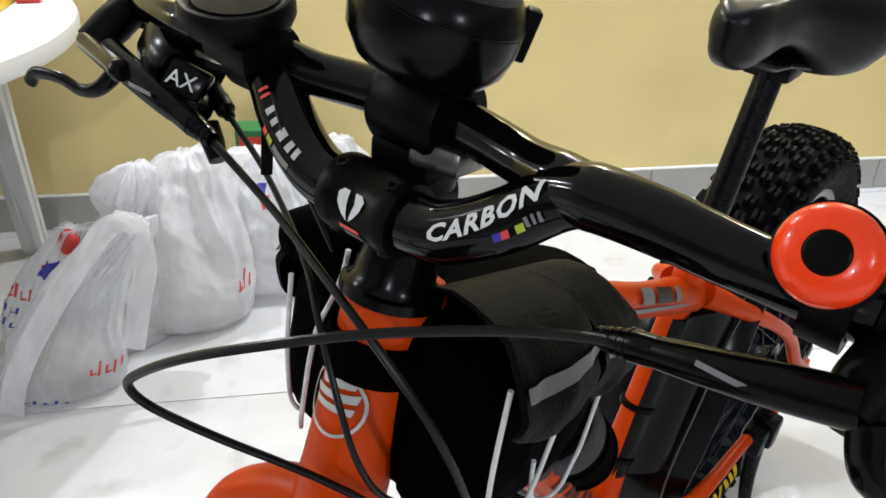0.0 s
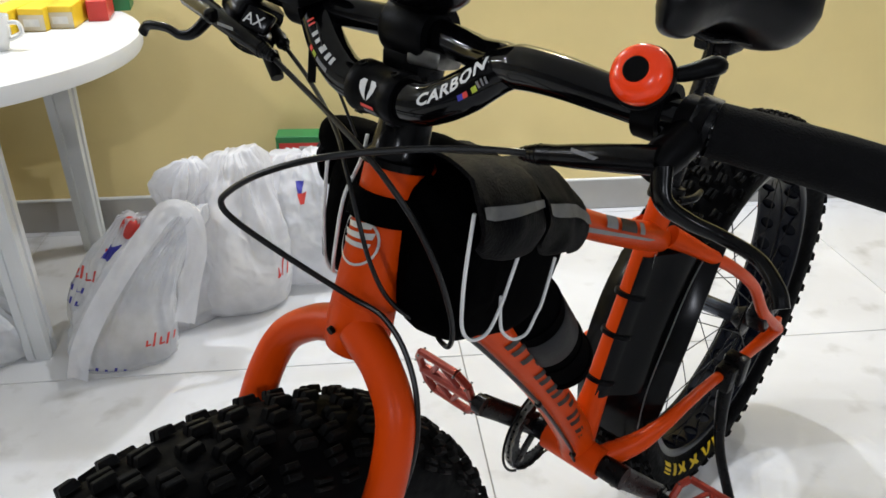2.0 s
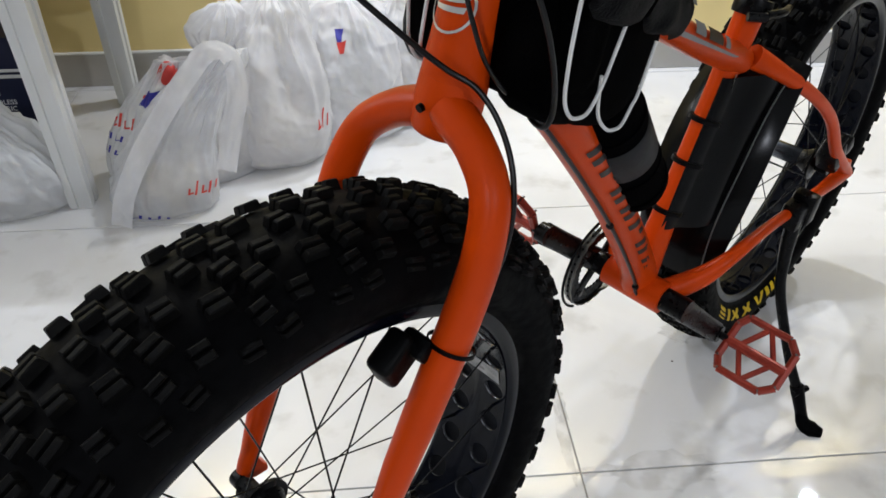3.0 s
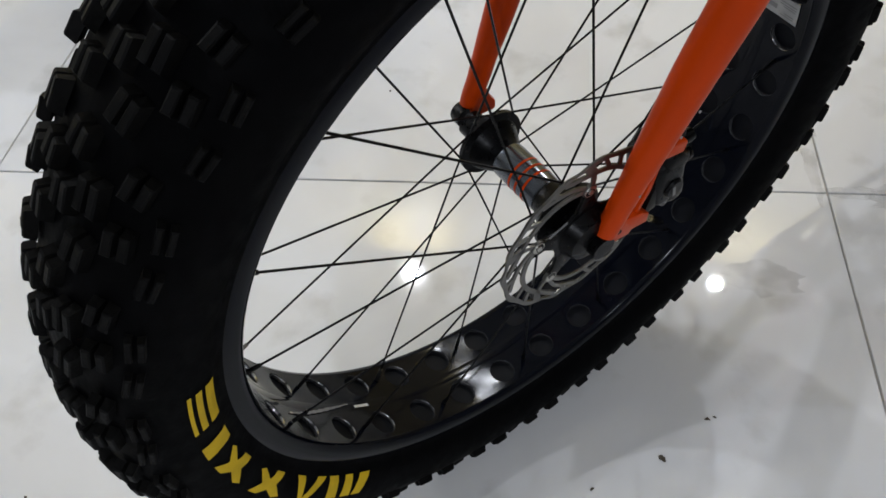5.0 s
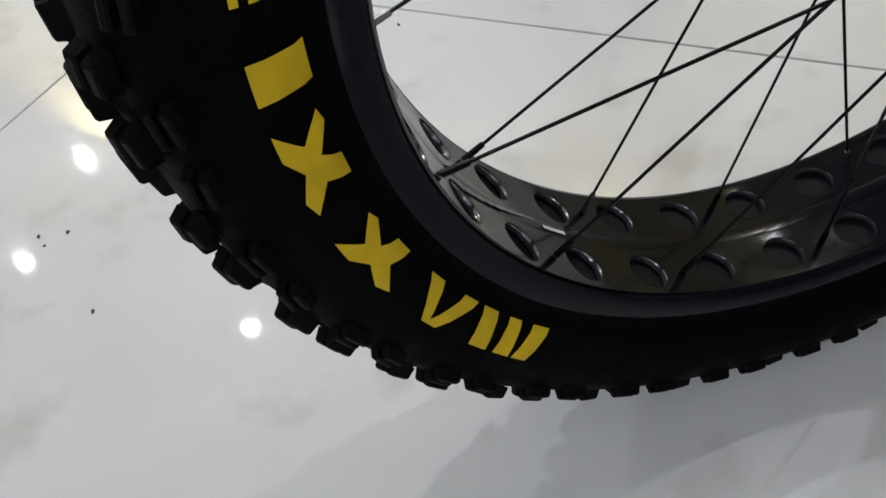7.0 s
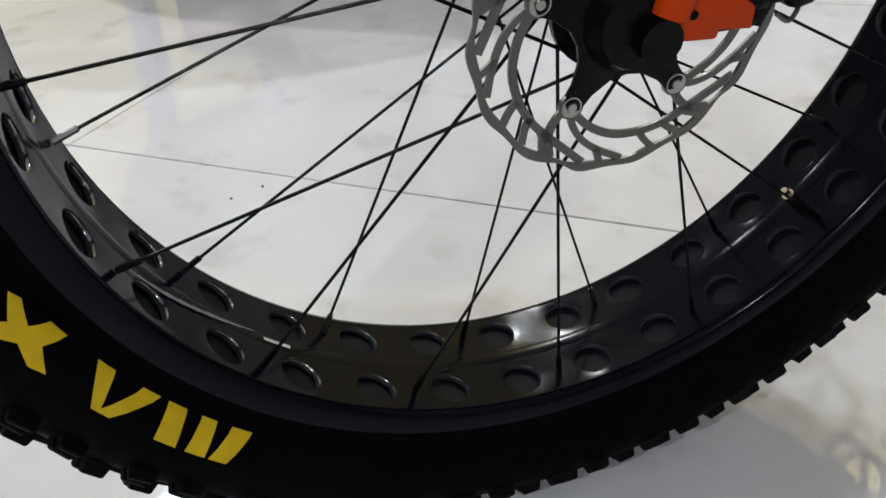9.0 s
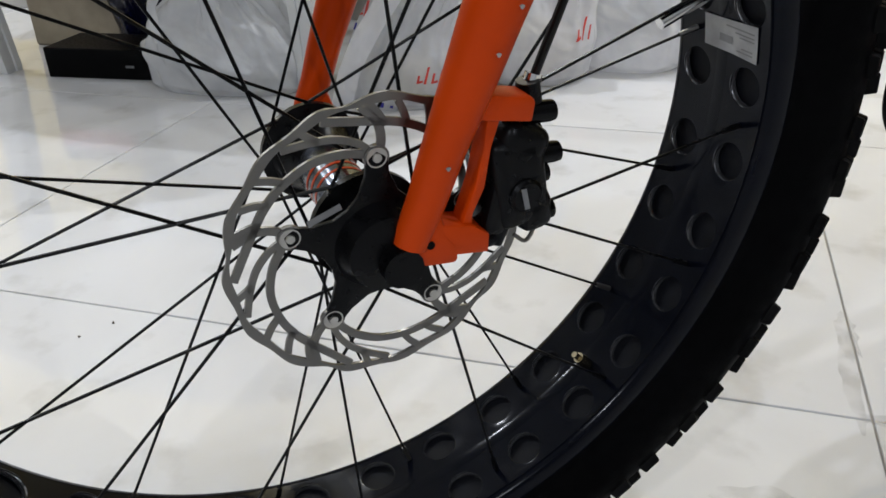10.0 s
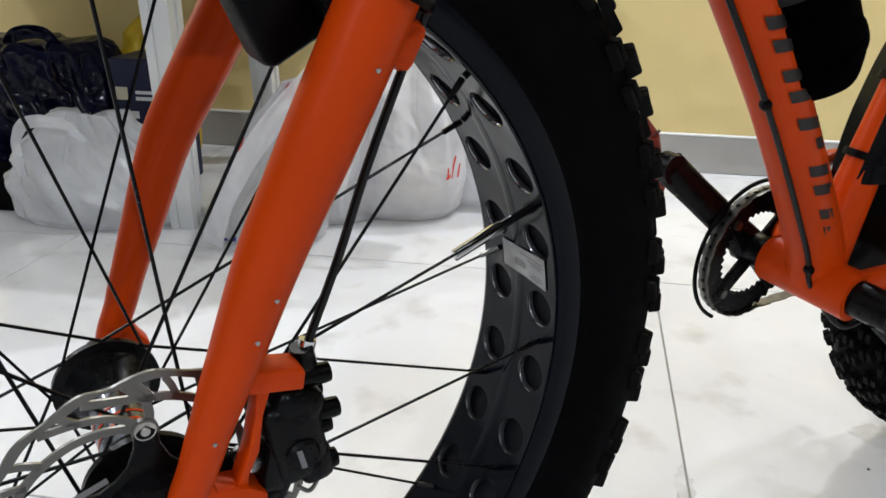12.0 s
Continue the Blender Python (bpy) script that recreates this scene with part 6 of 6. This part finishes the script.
    part("strap_tail", tube([(0.205, -0.034, 0.486), (0.215, -0.055, 0.470), (0.235, -0.066, 0.455)], 0.010, sides=10, n=5, squash=(1, 0.3)), CLOTH, root)
    bm = pillow((0.055, 0.084, 0.036), 3.0, 24, 0.003, 20, 4.0, Matrix.Translation((0.246, 0.064, 0.540)) @ pose(0, 0, 0, 0, 20, 10))
    part("rolled_cover", bm, CLOTH, root, "rolled black cover", 70)
    part("cord", tube([(0.216, 0.028, 0.566), (0.212, 0.028, 0.552), (0.2072, 0.030, 0.538), (0.197, 0.033, 0.518), (0.1890, 0.031, 0.500), (0.186, 0.031, 0.484), (0.181, 0.030, 0.461), (0.184, 0.034, 0.446)], 0.0016, sides=8, n=6), PIPING, root, "white cord")


frame_bag()


def bottle_bag():
    root = on_bike("bottle_bag", "padded black bottle holder strapped above the down tube", "bottle holder")
    a, b = Vector((0.405, 0.0, 0.352)), Vector((0.556, 0.0, 0.160))
    m = along(a, b)
    ln = (b - a).length
    bm = bmesh.new()
    lathe(bm, [(0, -0.004), (0.034, 0.0), (0.040, 0.012), (0.0425, 0.05), (0.0430, ln * 0.5), (0.0425, ln - 0.05), (0.041, ln - 0.02), (0.035, ln - 0.004), (0, ln)], 36, m)
    for v in bm.verts:
        v.co += Vector((0, 0, 1)) * 0.0025 * noise.noise(v.co * 30)
    body = part("holder_body", bm, CLOTH, root, "padded black fabric cylinder", 60)
    bm = bmesh.new()
    lathe(bm, [(0.0428, 0.075), (0.0442, 0.077), (0.0442, 0.135), (0.0428, 0.137)], 36, m)
    part("grey_panel", bm, PANEL, body, "dark grey panel", 60)
    for h in (0.05, 0.155, 0.205):
        bm = bmesh.new()
        lathe(bm, [(0.0420, h), (0.0446, h + 0.001), (0.0446, h + 0.009), (0.0420, h + 0.010)], 36, m)
        part("band", bm, CLOTH, body, "", 60)
    loop = [m @ Vector(q) for q in ((0.038, -0.020, 0.05), (0.052, -0.012, 0.07), (0.060, 0.0, 0.12), (0.058, 0.0, 0.18), (0.045, 0.0, 0.215))]
    part("pull_loop", tube(loop, 0.0032, sides=8, n=6), CABLE, body, "black pull loop")


bottle_bag()


def speaker():
    root = on_bike("bicycle_speaker", "round black loudspeaker clamped over the handlebar", "speaker")
    c = Vector((0.240, -0.003, 0.7035))
    m = Matrix.Translation(c) @ pose(0, 0, 0, 12, 10, 0) @ Matrix.Scale(0.775, 4)
    bm = lathe(bmesh.new(), [(0, -0.042), (0.026, -0.0415), (0.042, -0.034), (0.052, -0.020), (0.0555, -0.004), (0.0550, 0.008), (0.0545, 0.0085), (0.0545, 0.0095), (0.0550, 0.010), (0.052, 0.020), (0.046, 0.026)], 56, m)
    b = part("speaker_body", bm, BLACK_GLOSS, root, "rounded black shell")
    bm = lathe(bmesh.new(), [(0.046, 0.0255), (0.044, 0.029), (0.034, 0.036), (0.018, 0.040), (0, 0.041)], 48, m)
    part("grille", bm, shader("speaker_grille", (0.012, 0.012, 0.013), 0.6, vary=0.4, scale=700, bump=1.0, bump_scale=900), b, "black mesh grille")
    bm = block(bmesh.new(), (0.012, 0.010, 0.034), m @ pose(0.040, -0.040, 0.006, 0, 0, 45), 0.002)
    part("side_tab", bm, BLACK, b)
    bm = bmesh.new()
    q = Vector((0.241, 0.000, 0.6535))
    lathe(bm, [(0.0150, -0.022), (0.0225, -0.022), (0.0245, -0.018), (0.0245, 0.018), (0.0225, 0.022), (0.0150, 0.022)], 32, Matrix.Translation(q) @ AXLE, close=True)
    block(bm, (0.034, 0.042, 0.026), Matrix.Translation(q + Vector((0.002, 0, 0.006))) @ pose(0, 0, 0, 0, 14, 0), 0.005)
    block(bm, (0.030, 0.040, 0.020), Matrix.Translation(q + Vector((-0.006, 0, -0.022))), 0.005)
    part("clamp", bm, BLACK, root, "black clamp")


speaker()

# ---------- the white table and what stands on it ----------
TABLE = Vector((-0.915, 1.545, 0))
TOP_Z = 0.722


def table():
    root = new("plastic_table")
    root.location = TABLE
    tagged(root, label="oval white plastic garden table with splayed ribbed legs", category="table")
    r = 0.60
    bm = lathe(bmesh.new(), [(0, 0), (r - 0.03, 0), (r - 0.012, -0.002), (r - 0.003, -0.008), (r, -0.018), (r - 0.002, -0.040), (r - 0.006, -0.048), (r - 0.012, -0.046), (r - 0.016, -0.020), (r - 0.03, -0.012), (0, -0.012)], 96,
               Matrix.Translation((0, 0, TOP_Z)))
    for v in bm.verts:
        v.co.x -= 0.034
        if v.co.x < -0.03401:
            v.co.x -= 0.31
    part("table_top", bm, PLASTIC_WHITE, root, "oval white plastic top with a rolled edge")
    for sx in (-1, 1):
        for sy in (-1, 1):
            foot = Vector((-0.607, sy * 0.262, 0.0))
            head = Vector((-0.66, sy * 0.300, TOP_Z - 0.012))
            if sx > 0:
                foot = Vector((0.258, 0.325, 0)) if sy > 0 else Vector((0.282, -0.273, 0))
                head = Vector((0.292, 0.185, TOP_Z - 0.012)) if sy > 0 else Vector((0.196, -0.140, TOP_Z - 0.012))
            bm = bmesh.new()
            sec = [(-1, -1), (-0.34, -1), (-0.28, -0.82), (0.28, -0.82), (0.34, -1), (1, -1), (1, -0.34), (0.82, -0.28), (0.82, 0.28), (1, 0.34), (1, 1), (0.34, 1), (0.28, 0.82), (-0.28, 0.82), (-0.34, 1), (-1, 1),
                   (-1, 0.34), (-0.82, 0.28), (-0.82, -0.28), (-1, -0.34)]
            rings = []
            for t, w in ((0, 0.026), (0.015, 0.028), (0.5, 0.031), (0.9, 0.036), (1.0, 0.042)):
                q = foot.lerp(head, t)
                rings.append([bm.verts.new(q + Vector((x * w, y * w, 0))) for x, y in sec])
            for a, b in zip(rings, rings[1:]):
                for k in range(len(sec)):
                    bm.faces.new((a[k], a[(k + 1) % len(sec)], b[(k + 1) % len(sec)], b[k]))
            bm.faces.new(rings[0][::-1])
            bm.faces.new(rings[-1])
            part("leg", bm, PLASTIC_WHITE, root, "", 30)


table()


def carton(name, size, where, turn, mat, label, category, bands=()):
    root = new(name)
    root.matrix_world = Matrix.Translation(where) @ Matrix.Rotation(radians(turn), 4, "Z")
    tagged(root, label=label, category=category)
    sx, sy, sz = size
    bm = block(bmesh.new(), size, Matrix.Translation((0, 0, sz / 2)), min(size) * 0.03, 1)
    part("carton_body", bm, mat, root)
    for k, ((x0, x1, z0, z1), m2, nm) in enumerate(bands):
        bm = bmesh.new()
        plate(bm, [(x0, z0), (x1, z0), (x1, z1), (x0, z1)], 0.0012, Matrix.Translation((0, -sy / 2 - 0.0008 - 0.0006 * k, 0)) @ Matrix.Rotation(radians(90), 4, "X"))
        part(nm, bm, m2, root)
    return root


def table_goods():
    z = TOP_Z
    for k, (x, y) in enumerate(((-0.668, 1.660), (-0.602, 1.690), (-0.548, 1.720))):
        carton("yellow_carton", (0.062, 0.16, 0.055), (x, y, z), -6 + 3 * k, CARD_YELLOW, "small yellow food carton with pale end on the table", "carton",
               [((-0.030, 0.030, 0.002, 0.040), CARD_CREAM, "pale_end"), ((-0.020, 0.018, 0.012, 0.030), WHITE_PRINT, "pale_panel")])
    carton("red_carton", (0.050, 0.15, 0.052), (-0.492, 1.800, z), 8, CARD_RED, "small red food carton on the table", "carton")
    carton("green_carton", (0.060, 0.10, 0.050), (-0.470, 1.915, z), 8, CARD_GREEN, "small green food carton on the table", "carton")
    root = new("white_cup")
    root.location = (-0.622, 1.420, z)
    tagged(root, label="small white ceramic cup standing on the table", category="cup")
    bm = lathe(bmesh.new(), [(0, 0.0), (0.022, 0.0), (0.024, 0.004), (0.032, 0.03), (0.036, 0.075), (0.034, 0.075), (0.030, 0.03), (0.020, 0.006), (0, 0.006)], 40)
    part("cup_body", bm, CERAMIC, root)
    part("cup_handle", tube([(0.034, 0, 0.060), (0.055, 0, 0.058), (0.058, 0, 0.035), (0.032, 0, 0.022)], 0.005, sides=10, n=6), CERAMIC, root)


table_goods()

# ---------- shopping on the floor ----------
from mathutils.bvhtree import BVHTree


def sack(name, where, size, turn, mat, seed, label, profile, folds=0.02, lean=(0, 0), smooth=180, category="plastic bag", n=210, rows=100):
    """A crumpled plastic bag: rings of a profile (height fraction, radius fraction), pleated and creased."""
    root = new(name)
    root.matrix_world = Matrix.Translation(where) @ Matrix.Rotation(radians(turn), 4, "Z")
    tagged(root, label=label, category=category, group="grocery bags on the floor")
    hs, rs = zip(*profile)
    bm = bmesh.new()
    rings = []
    for i in range(rows + 1):
        t = i / rows
        r = float(np.interp(t, hs, rs))
        ring = []
        for k in range(n):
            a = 2 * math.pi * k / n
            c, s = math.cos(a), math.sin(a)
            sup = (abs(c) ** 2.6 + abs(s) ** 2.6) ** (-1 / 2.6)
            p = Vector((c * sup * size[0] / 2 * r, s * sup * size[1] / 2 * r, t * size[2]))
            pleat = 0.9 * noise.noise(Vector((c * 1.8, s * 1.8, t * 1.4 + seed))) + 0.9 * (0.4 - 1.6 * abs(noise.noise(Vector((c * 2.5 + t, s * 2.5, t * 1.5 + seed * 3)))))
            pleat += 0.16 * (0.3 - 1.4 * abs(noise.noise(Vector((c * 9, s * 9, t * 1.6 + seed * 5))))) * max(0, t - 0.45)
            big = Vector((p.x + 0.5 * p.z, p.y - 0.3 * p.z, p.z * 0.8)) * 7.0 + Vector((seed, 0, seed))
            crease = 1.15 * (0.3 - 1.5 * abs(noise.noise(big))) + 0.5 * (0.25 - 1.3 * abs(noise.noise(big * 2.1)))
            crease += 0.30 * (0.22 - 1.1 * abs(noise.noise(big * 4.3 + Vector((3, seed, 1))))) + 0.10 * (0.22 - 1.1 * abs(noise.noise(big * 9.0)))
            pleat += 0.55 * (0.25 - 1.2 * abs(noise.noise(Vector((c * 5.5 + t * 0.8, s * 5.5, t * 1.1 + seed * 7))))) * min(1, 2.2 * t)
            amp = folds * (0.35 + 0.9 * t) * (0.25 if t < 0.03 else 1)
            p += Vector((c, s, 0)) * amp * (pleat * 1.1 + crease)
            if t > 0.03:
                p.z += 0.35 * folds * crease * (1 if t < 1 else 2)
            p.x += lean[0] * t * t
            p.y += lean[1] * t * t
            p.z = max(p.z, 0.001)
            ring.append(bm.verts.new(p))
        rings.append(ring)
    for a, b in zip(rings, rings[1:]):
        for k in range(n):
            bm.faces.new((a[k], a[(k + 1) % n], b[(k + 1) % n], b[k]))
    bm.faces.new(rings[0][::-1])
    bm.faces.new(rings[-1])
    part("bag_body", bm, mat, root, "", smooth)
    return root


def loop_handle(root, pts, width, mat, seed):
    """A bag handle: a flattened crumpled band along pts."""
    line = curve_points(pts, 8)
    bm = bmesh.new()
    rows = []
    for i, q in enumerate(line):
        d = (line[min(i + 1, len(line) - 1)] - line[max(i - 1, 0)]).normalized()
        s = d.cross(Vector((0.25, 1, 0.1))).normalized()
        o = d.cross(s)
        row = []
        for j in range(7):
            f = j / 6 * 2 - 1
            w = noise.noise(Vector((f * 2, i * 0.25, seed)))
            row.append(bm.verts.new(q + s * f * width / 2 + o * (0.010 * w + 0.006 * f * f)))
        rows.append(row)
    for a, b in zip(rows, rows[1:]):
        for j in range(6):
            bm.faces.new((a[j], a[j + 1], b[j + 1], b[j]))
    part("bag_handle", bm, mat, root, "", 180)


def printed(root, where, yaw, mat, name, label, shapes):
    """Flat shapes laid on the creased skin of a bag, as seen square on at a turn of yaw."""
    body = root.children[0].data
    tree = BVHTree.FromPolygons([v.co for v in body.vertices], [tuple(f.vertices) for f in body.polygons])
    across = Vector((math.cos(radians(yaw)), math.sin(radians(yaw)), 0))
    out = Vector((across.y, -across.x, 0))

    def skin(u, v):
        q = Vector(where) + across * u + Vector((0, 0, v))
        hit, n = tree.ray_cast(q + out * 0.3, -out)[:2]
        if hit is None:
            hit, n = tree.find_nearest(q)[:2]
        return hit, n if n.dot(out) > 0 else -n
    for shape in shapes:
        wrapped(shape, skin, mat, root, name, label, 0.0013)


def scrawl(root, where, width, mat, yaw, name, bars=4, tall=0.035):
    """Plain slanted strokes in place of a shop's name."""
    shapes = []
    for k in range(bars):
        x = (k / max(1, bars - 1) - 0.5) * width
        h = tall * (0.5, 1.0, 0.62, 0.85, 0.55)[k % 5]
        w = max(0.0022, width / bars * 0.20)
        shapes.append([(x - w, -tall / 2), (x + w, -tall / 2), (x + w + h * 0.28, -tall / 2 + h), (x - w + h * 0.28, -tall / 2 + h)])
        if k % 2 == 0 and k < bars - 1:
            shapes.append([(x + w, -tall / 2), (x + width / bars, -tall / 2 + tall * 0.10), (x + width / bars, -tall / 2 + tall * 0.24), (x + w, -tall / 2 + tall * 0.14)])
    printed(root, where, yaw, mat, name, "plain printed stroke", shapes)


def groceries():
    a = sack("grocery_bag", (-0.425, 1.256, 0), (0.262, 0.185, 0.37), 12, FILM_THIN, 1.3, "thin white plastic grocery bag with red and blue print",
             [(0, 0.88), (0.05, 1.0), (0.20, 1.0), (0.38, 0.86), (0.56, 0.68), (0.74, 0.50), (0.88, 0.36), (1.0, 0.20)], 0.022, (0.205, 0.02))
    loop_handle(a, [(-0.106, -0.096, 0.012), (-0.084, -0.102, 0.09), (-0.035, -0.100, 0.18), (0.035, -0.085, 0.275), (0.104, -0.060, 0.350), (0.155, -0.040, 0.392), (0.200, -0.035, 0.372), (0.205, -0.055, 0.300), (0.180, -0.075, 0.220), (0.150, -0.098, 0.120)], 0.046, FILM, 2.0)
    scrawl(a, (0.085, -0.117, 0.078), 0.062, RED_PRINT, 0, "red_stroke", 5, 0.036)
    scrawl(a, (-0.045, -0.116, 0.018), 0.085, BLUE_PRINT, 0, "blue_stroke", 5, 0.013)
    bm = pillow((0.150, 0.115, 0.09), 3, 20, 0.006, 9, 2, Matrix.Translation((0.01, 0.0, 0.055)))
    part("packet", bm, CARD_CREAM, a, "pale packet showing through the film", 60)

    a2 = sack("grocery_bag", (-0.492, 1.385, 0), (0.225, 0.115, 0.325), -14, FILM_THIN, 3.7, "slack white plastic grocery bag with red and blue print",
              [(0, 0.86), (0.06, 1.0), (0.25, 1.0), (0.45, 0.86), (0.65, 0.66), (0.82, 0.48), (1.0, 0.26)], 0.014, (0.110, 0.01))
    scrawl(a2, (-0.030, -0.05, 0.172), 0.085, RED_PRINT, -14, "red_stroke", 5, 0.036)
    scrawl(a2, (-0.060, -0.05, 0.130), 0.075, BLUE_PRINT, -14, "blue_stroke", 5, 0.016)
    scrawl(a2, (-0.072, -0.05, 0.096), 0.070, BLUE_PRINT, -14, "blue_stroke", 4, 0.018)
    printed(a2, (0.045, -0.05, 0.236), -14, BLUE_PRINT, "blue_emblem", "plain blue emblem", [[(-0.026, -0.018), (0.016, -0.020), (0.034, 0.026), (-0.002, 0.018)]])
    printed(a2, (0.036, -0.05, 0.238), -14, RED_PRINT, "red_dot", "plain red dot", [[(0.007 * math.cos(k), 0.007 * math.sin(k)) for k in (0, 1.05, 2.1, 3.14, 4.19, 5.24)]])
    bm = pillow((0.042, 0.035, 0.060), 3, 16, 0.004, 9, 3, Matrix.Translation((0.104, -0.005, 0.296)) @ pose(0, 0, 0, 0, 25, 0))
    part("packet", bm, CARD_RED, a2, "red packet", 60)

    t = sack("tied_bag", (-0.330, 1.440, 0), (0.250, 0.230, 0.43), 30, FILM, 5.1, "knotted white plastic bag with a puffed top",
             [(0, 0.85), (0.1, 1.0), (0.35, 0.95), (0.58, 0.62), (0.70, 0.36), (0.76, 0.30), (0.86, 0.44), (0.95, 0.36), (1.0, 0.12)], 0.020, (0.075, -0.02))
    for k, (dx, dy) in enumerate(((-0.11, -0.03), (-0.07, -0.06))):
        loop_handle(t, [(0.02, -0.02, 0.30), (dx * 0.5, dy, 0.315), (dx, dy * 1.4, 0.29 + 0.02 * k)], 0.030, FILM, 3.0 + k)

    b = sack("grocery_bag", (-0.170, 1.505, 0), (0.275, 0.250, 0.425), 8, FILM, 9.4, "tall pleated white plastic grocery bag gathered at the top",
             [(0, 0.80), (0.05, 0.95), (0.22, 1.02), (0.45, 0.98), (0.65, 0.84), (0.82, 0.66), (0.93, 0.52), (1.0, 0.30)], 0.020, (0.02, 0.03))
    bm = pillow((0.21, 0.18, 0.11), 3, 20, 0.01, 9, 4, Matrix.Translation((0, 0, 0.068)))
    part("packet", bm, CARD_CREAM, b, "pale packet showing through the film", 60)
    scrawl(b, (0.118, -0.098, 0.130), 0.034, RED_PRINT, 34, "red_stroke", 3, 0.050)

    c = sack("grocery_bag", (0.025, 1.655, 0), (0.330, 0.250, 0.370), -4, FILM, 14.2, "wide white plastic grocery bag with a blue and red mark",
             [(0, 0.82), (0.05, 0.96), (0.25, 1.0), (0.5, 0.96), (0.72, 0.86), (0.9, 0.66), (1.0, 0.40)], 0.022, (-0.01, 0.02))
    for (x, z), mt in (((-0.010, 0.300), BLUE_PRINT), ((-0.004, 0.273), RED_PRINT)):
        printed(c, (x, -0.122, z), 0, mt, "plain_mark", "plain printed mark", [[(-0.004, -0.014), (0.006, -0.014), (0.012, 0.016), (-0.012, 0.012)]])
    sack("grocery_bag", (0.215, 1.735, 0), (0.24, 0.22, 0.37), 20, FILM, 21.7, "slumped white plastic grocery bag against the others",
             [(0, 0.84), (0.06, 1.0), (0.3, 1.0), (0.55, 0.92), (0.8, 0.7), (1.0, 0.36)], 0.020, (-0.03, 0.0))
    carton("food_carton", (0.20, 0.075, 0.350), (0.03, 1.880, 0), -3, CARD_GREEN, "green food carton with a red panel standing behind the bags", "carton",
           [((-0.09, 0.09, 0.25, 0.330), CARD_RED, "red_panel"), ((-0.030, 0.070, 0.27, 0.320), WHITE_PRINT, "pale_panel")])

    e = sack("clear_bag", (-0.855, 1.300, 0), (0.410, 0.235, 0.245), 4, FILM_CLEAR, 31.0, "cloudy half-clear plastic bag slumped on the floor",
             [(0, 0.90), (0.08, 1.0), (0.40, 0.96), (0.62, 0.84), (0.80, 0.62), (0.92, 0.44), (1.0, 0.30)], 0.026, (-0.02, 0))
    loop_handle(e, [(-0.120, -0.098, 0.12), (-0.125, -0.10, 0.19), (-0.100, -0.10, 0.238), (-0.050, -0.095, 0.246), (0.000, -0.085, 0.232), (0.022, -0.08, 0.19)], 0.028, FILM_CLEAR, 6.0)
    bm = pillow((0.27, 0.15, 0.12), 3, 20, 0.01, 8, 9, Matrix.Translation((0, 0.01, 0.072)))
    part("packet", bm, PLASTIC_WHITE, e, "pale packet showing through the film", 60)


groceries()


def under_table():
    s = sack("navy_bag", (-1.150, 1.600, 0), (0.40, 0.30, 0.365), 0, NAVY_FILM, 41.0, "shiny navy blue plastic sack of shopping", [(0, 0.88), (0.1, 1.0), (0.5, 1.0), (0.82, 0.97), (0.95, 0.90), (1.0, 0.74)], 0.020, (-0.02, 0), category="plastic sack")
    loop_handle(s, [(-0.06, -0.08, 0.345), (-0.02, -0.09, 0.385), (0.05, -0.08, 0.392), (0.09, -0.07, 0.350)], 0.035, NAVY_FILM, 8.0)
    box = carton("tool_carton", (0.150, 0.16, 0.335), (-0.862, 1.600, 0), 0, CARD_NAVY, "navy cardboard carton with white wording under the table", "carton",
                 [((-0.062, -0.030, 0.232, 0.264), CARD_CREAM, "round_seal"), ((-0.008, 0.066, 0.248, 0.256), WHITE_PRINT, "plain_line"), ((-0.008, 0.066, 0.232, 0.241), WHITE_PRINT, "plain_line"),
                  ((-0.062, -0.004, 0.186, 0.204), WHITE_PRINT, "plain_mark")])
    for word, z in (("CORDLESS", 0.166), ("ELECTRIC", 0.148)):
        lettering(word, 0.0185, WHITE_PRINT, Matrix.Translation((-0.012, -0.0815, z)) @ Matrix.Rotation(radians(90), 4, "X"), box, "carton_lettering")
    sack("yellow_bag", (-0.925, 1.755, 0), (0.200, 0.110, 0.425), 0, CARD_YELLOW, 52.0, "crumpled yellow plastic bag behind the navy carton", [(0, 0.9), (0.3, 1.0), (0.7, 0.95), (0.86, 0.62), (0.95, 0.40), (1.0, 0.16)], 0.014, (-0.03, 0), n=90, rows=50)
    carton("black_case", (0.300, 0.16, 0.075), (-1.225, 1.350, 0), 4, BLACK, "flat black plastic case lying on the floor", "case", [((0.075, 0.098, 0.030, 0.036), GREY_PRINT, "small_print")])
    carton("flour_sack", (0.34, 0.20, 0.36), (-1.480, 1.640, 0), 0, SHADED_CREAM, "cream paper sack with a red band, the table's shade put into its colour", "paper sack", [((-0.165, 0.165, 0.255, 0.315), CARD_RED, "red_band"), ((-0.12, 0.10, 0.16, 0.168), GREY_PRINT, "plain_line"), ((-0.12, 0.12, 0.135, 0.143), GREY_PRINT, "plain_line")])


under_table()
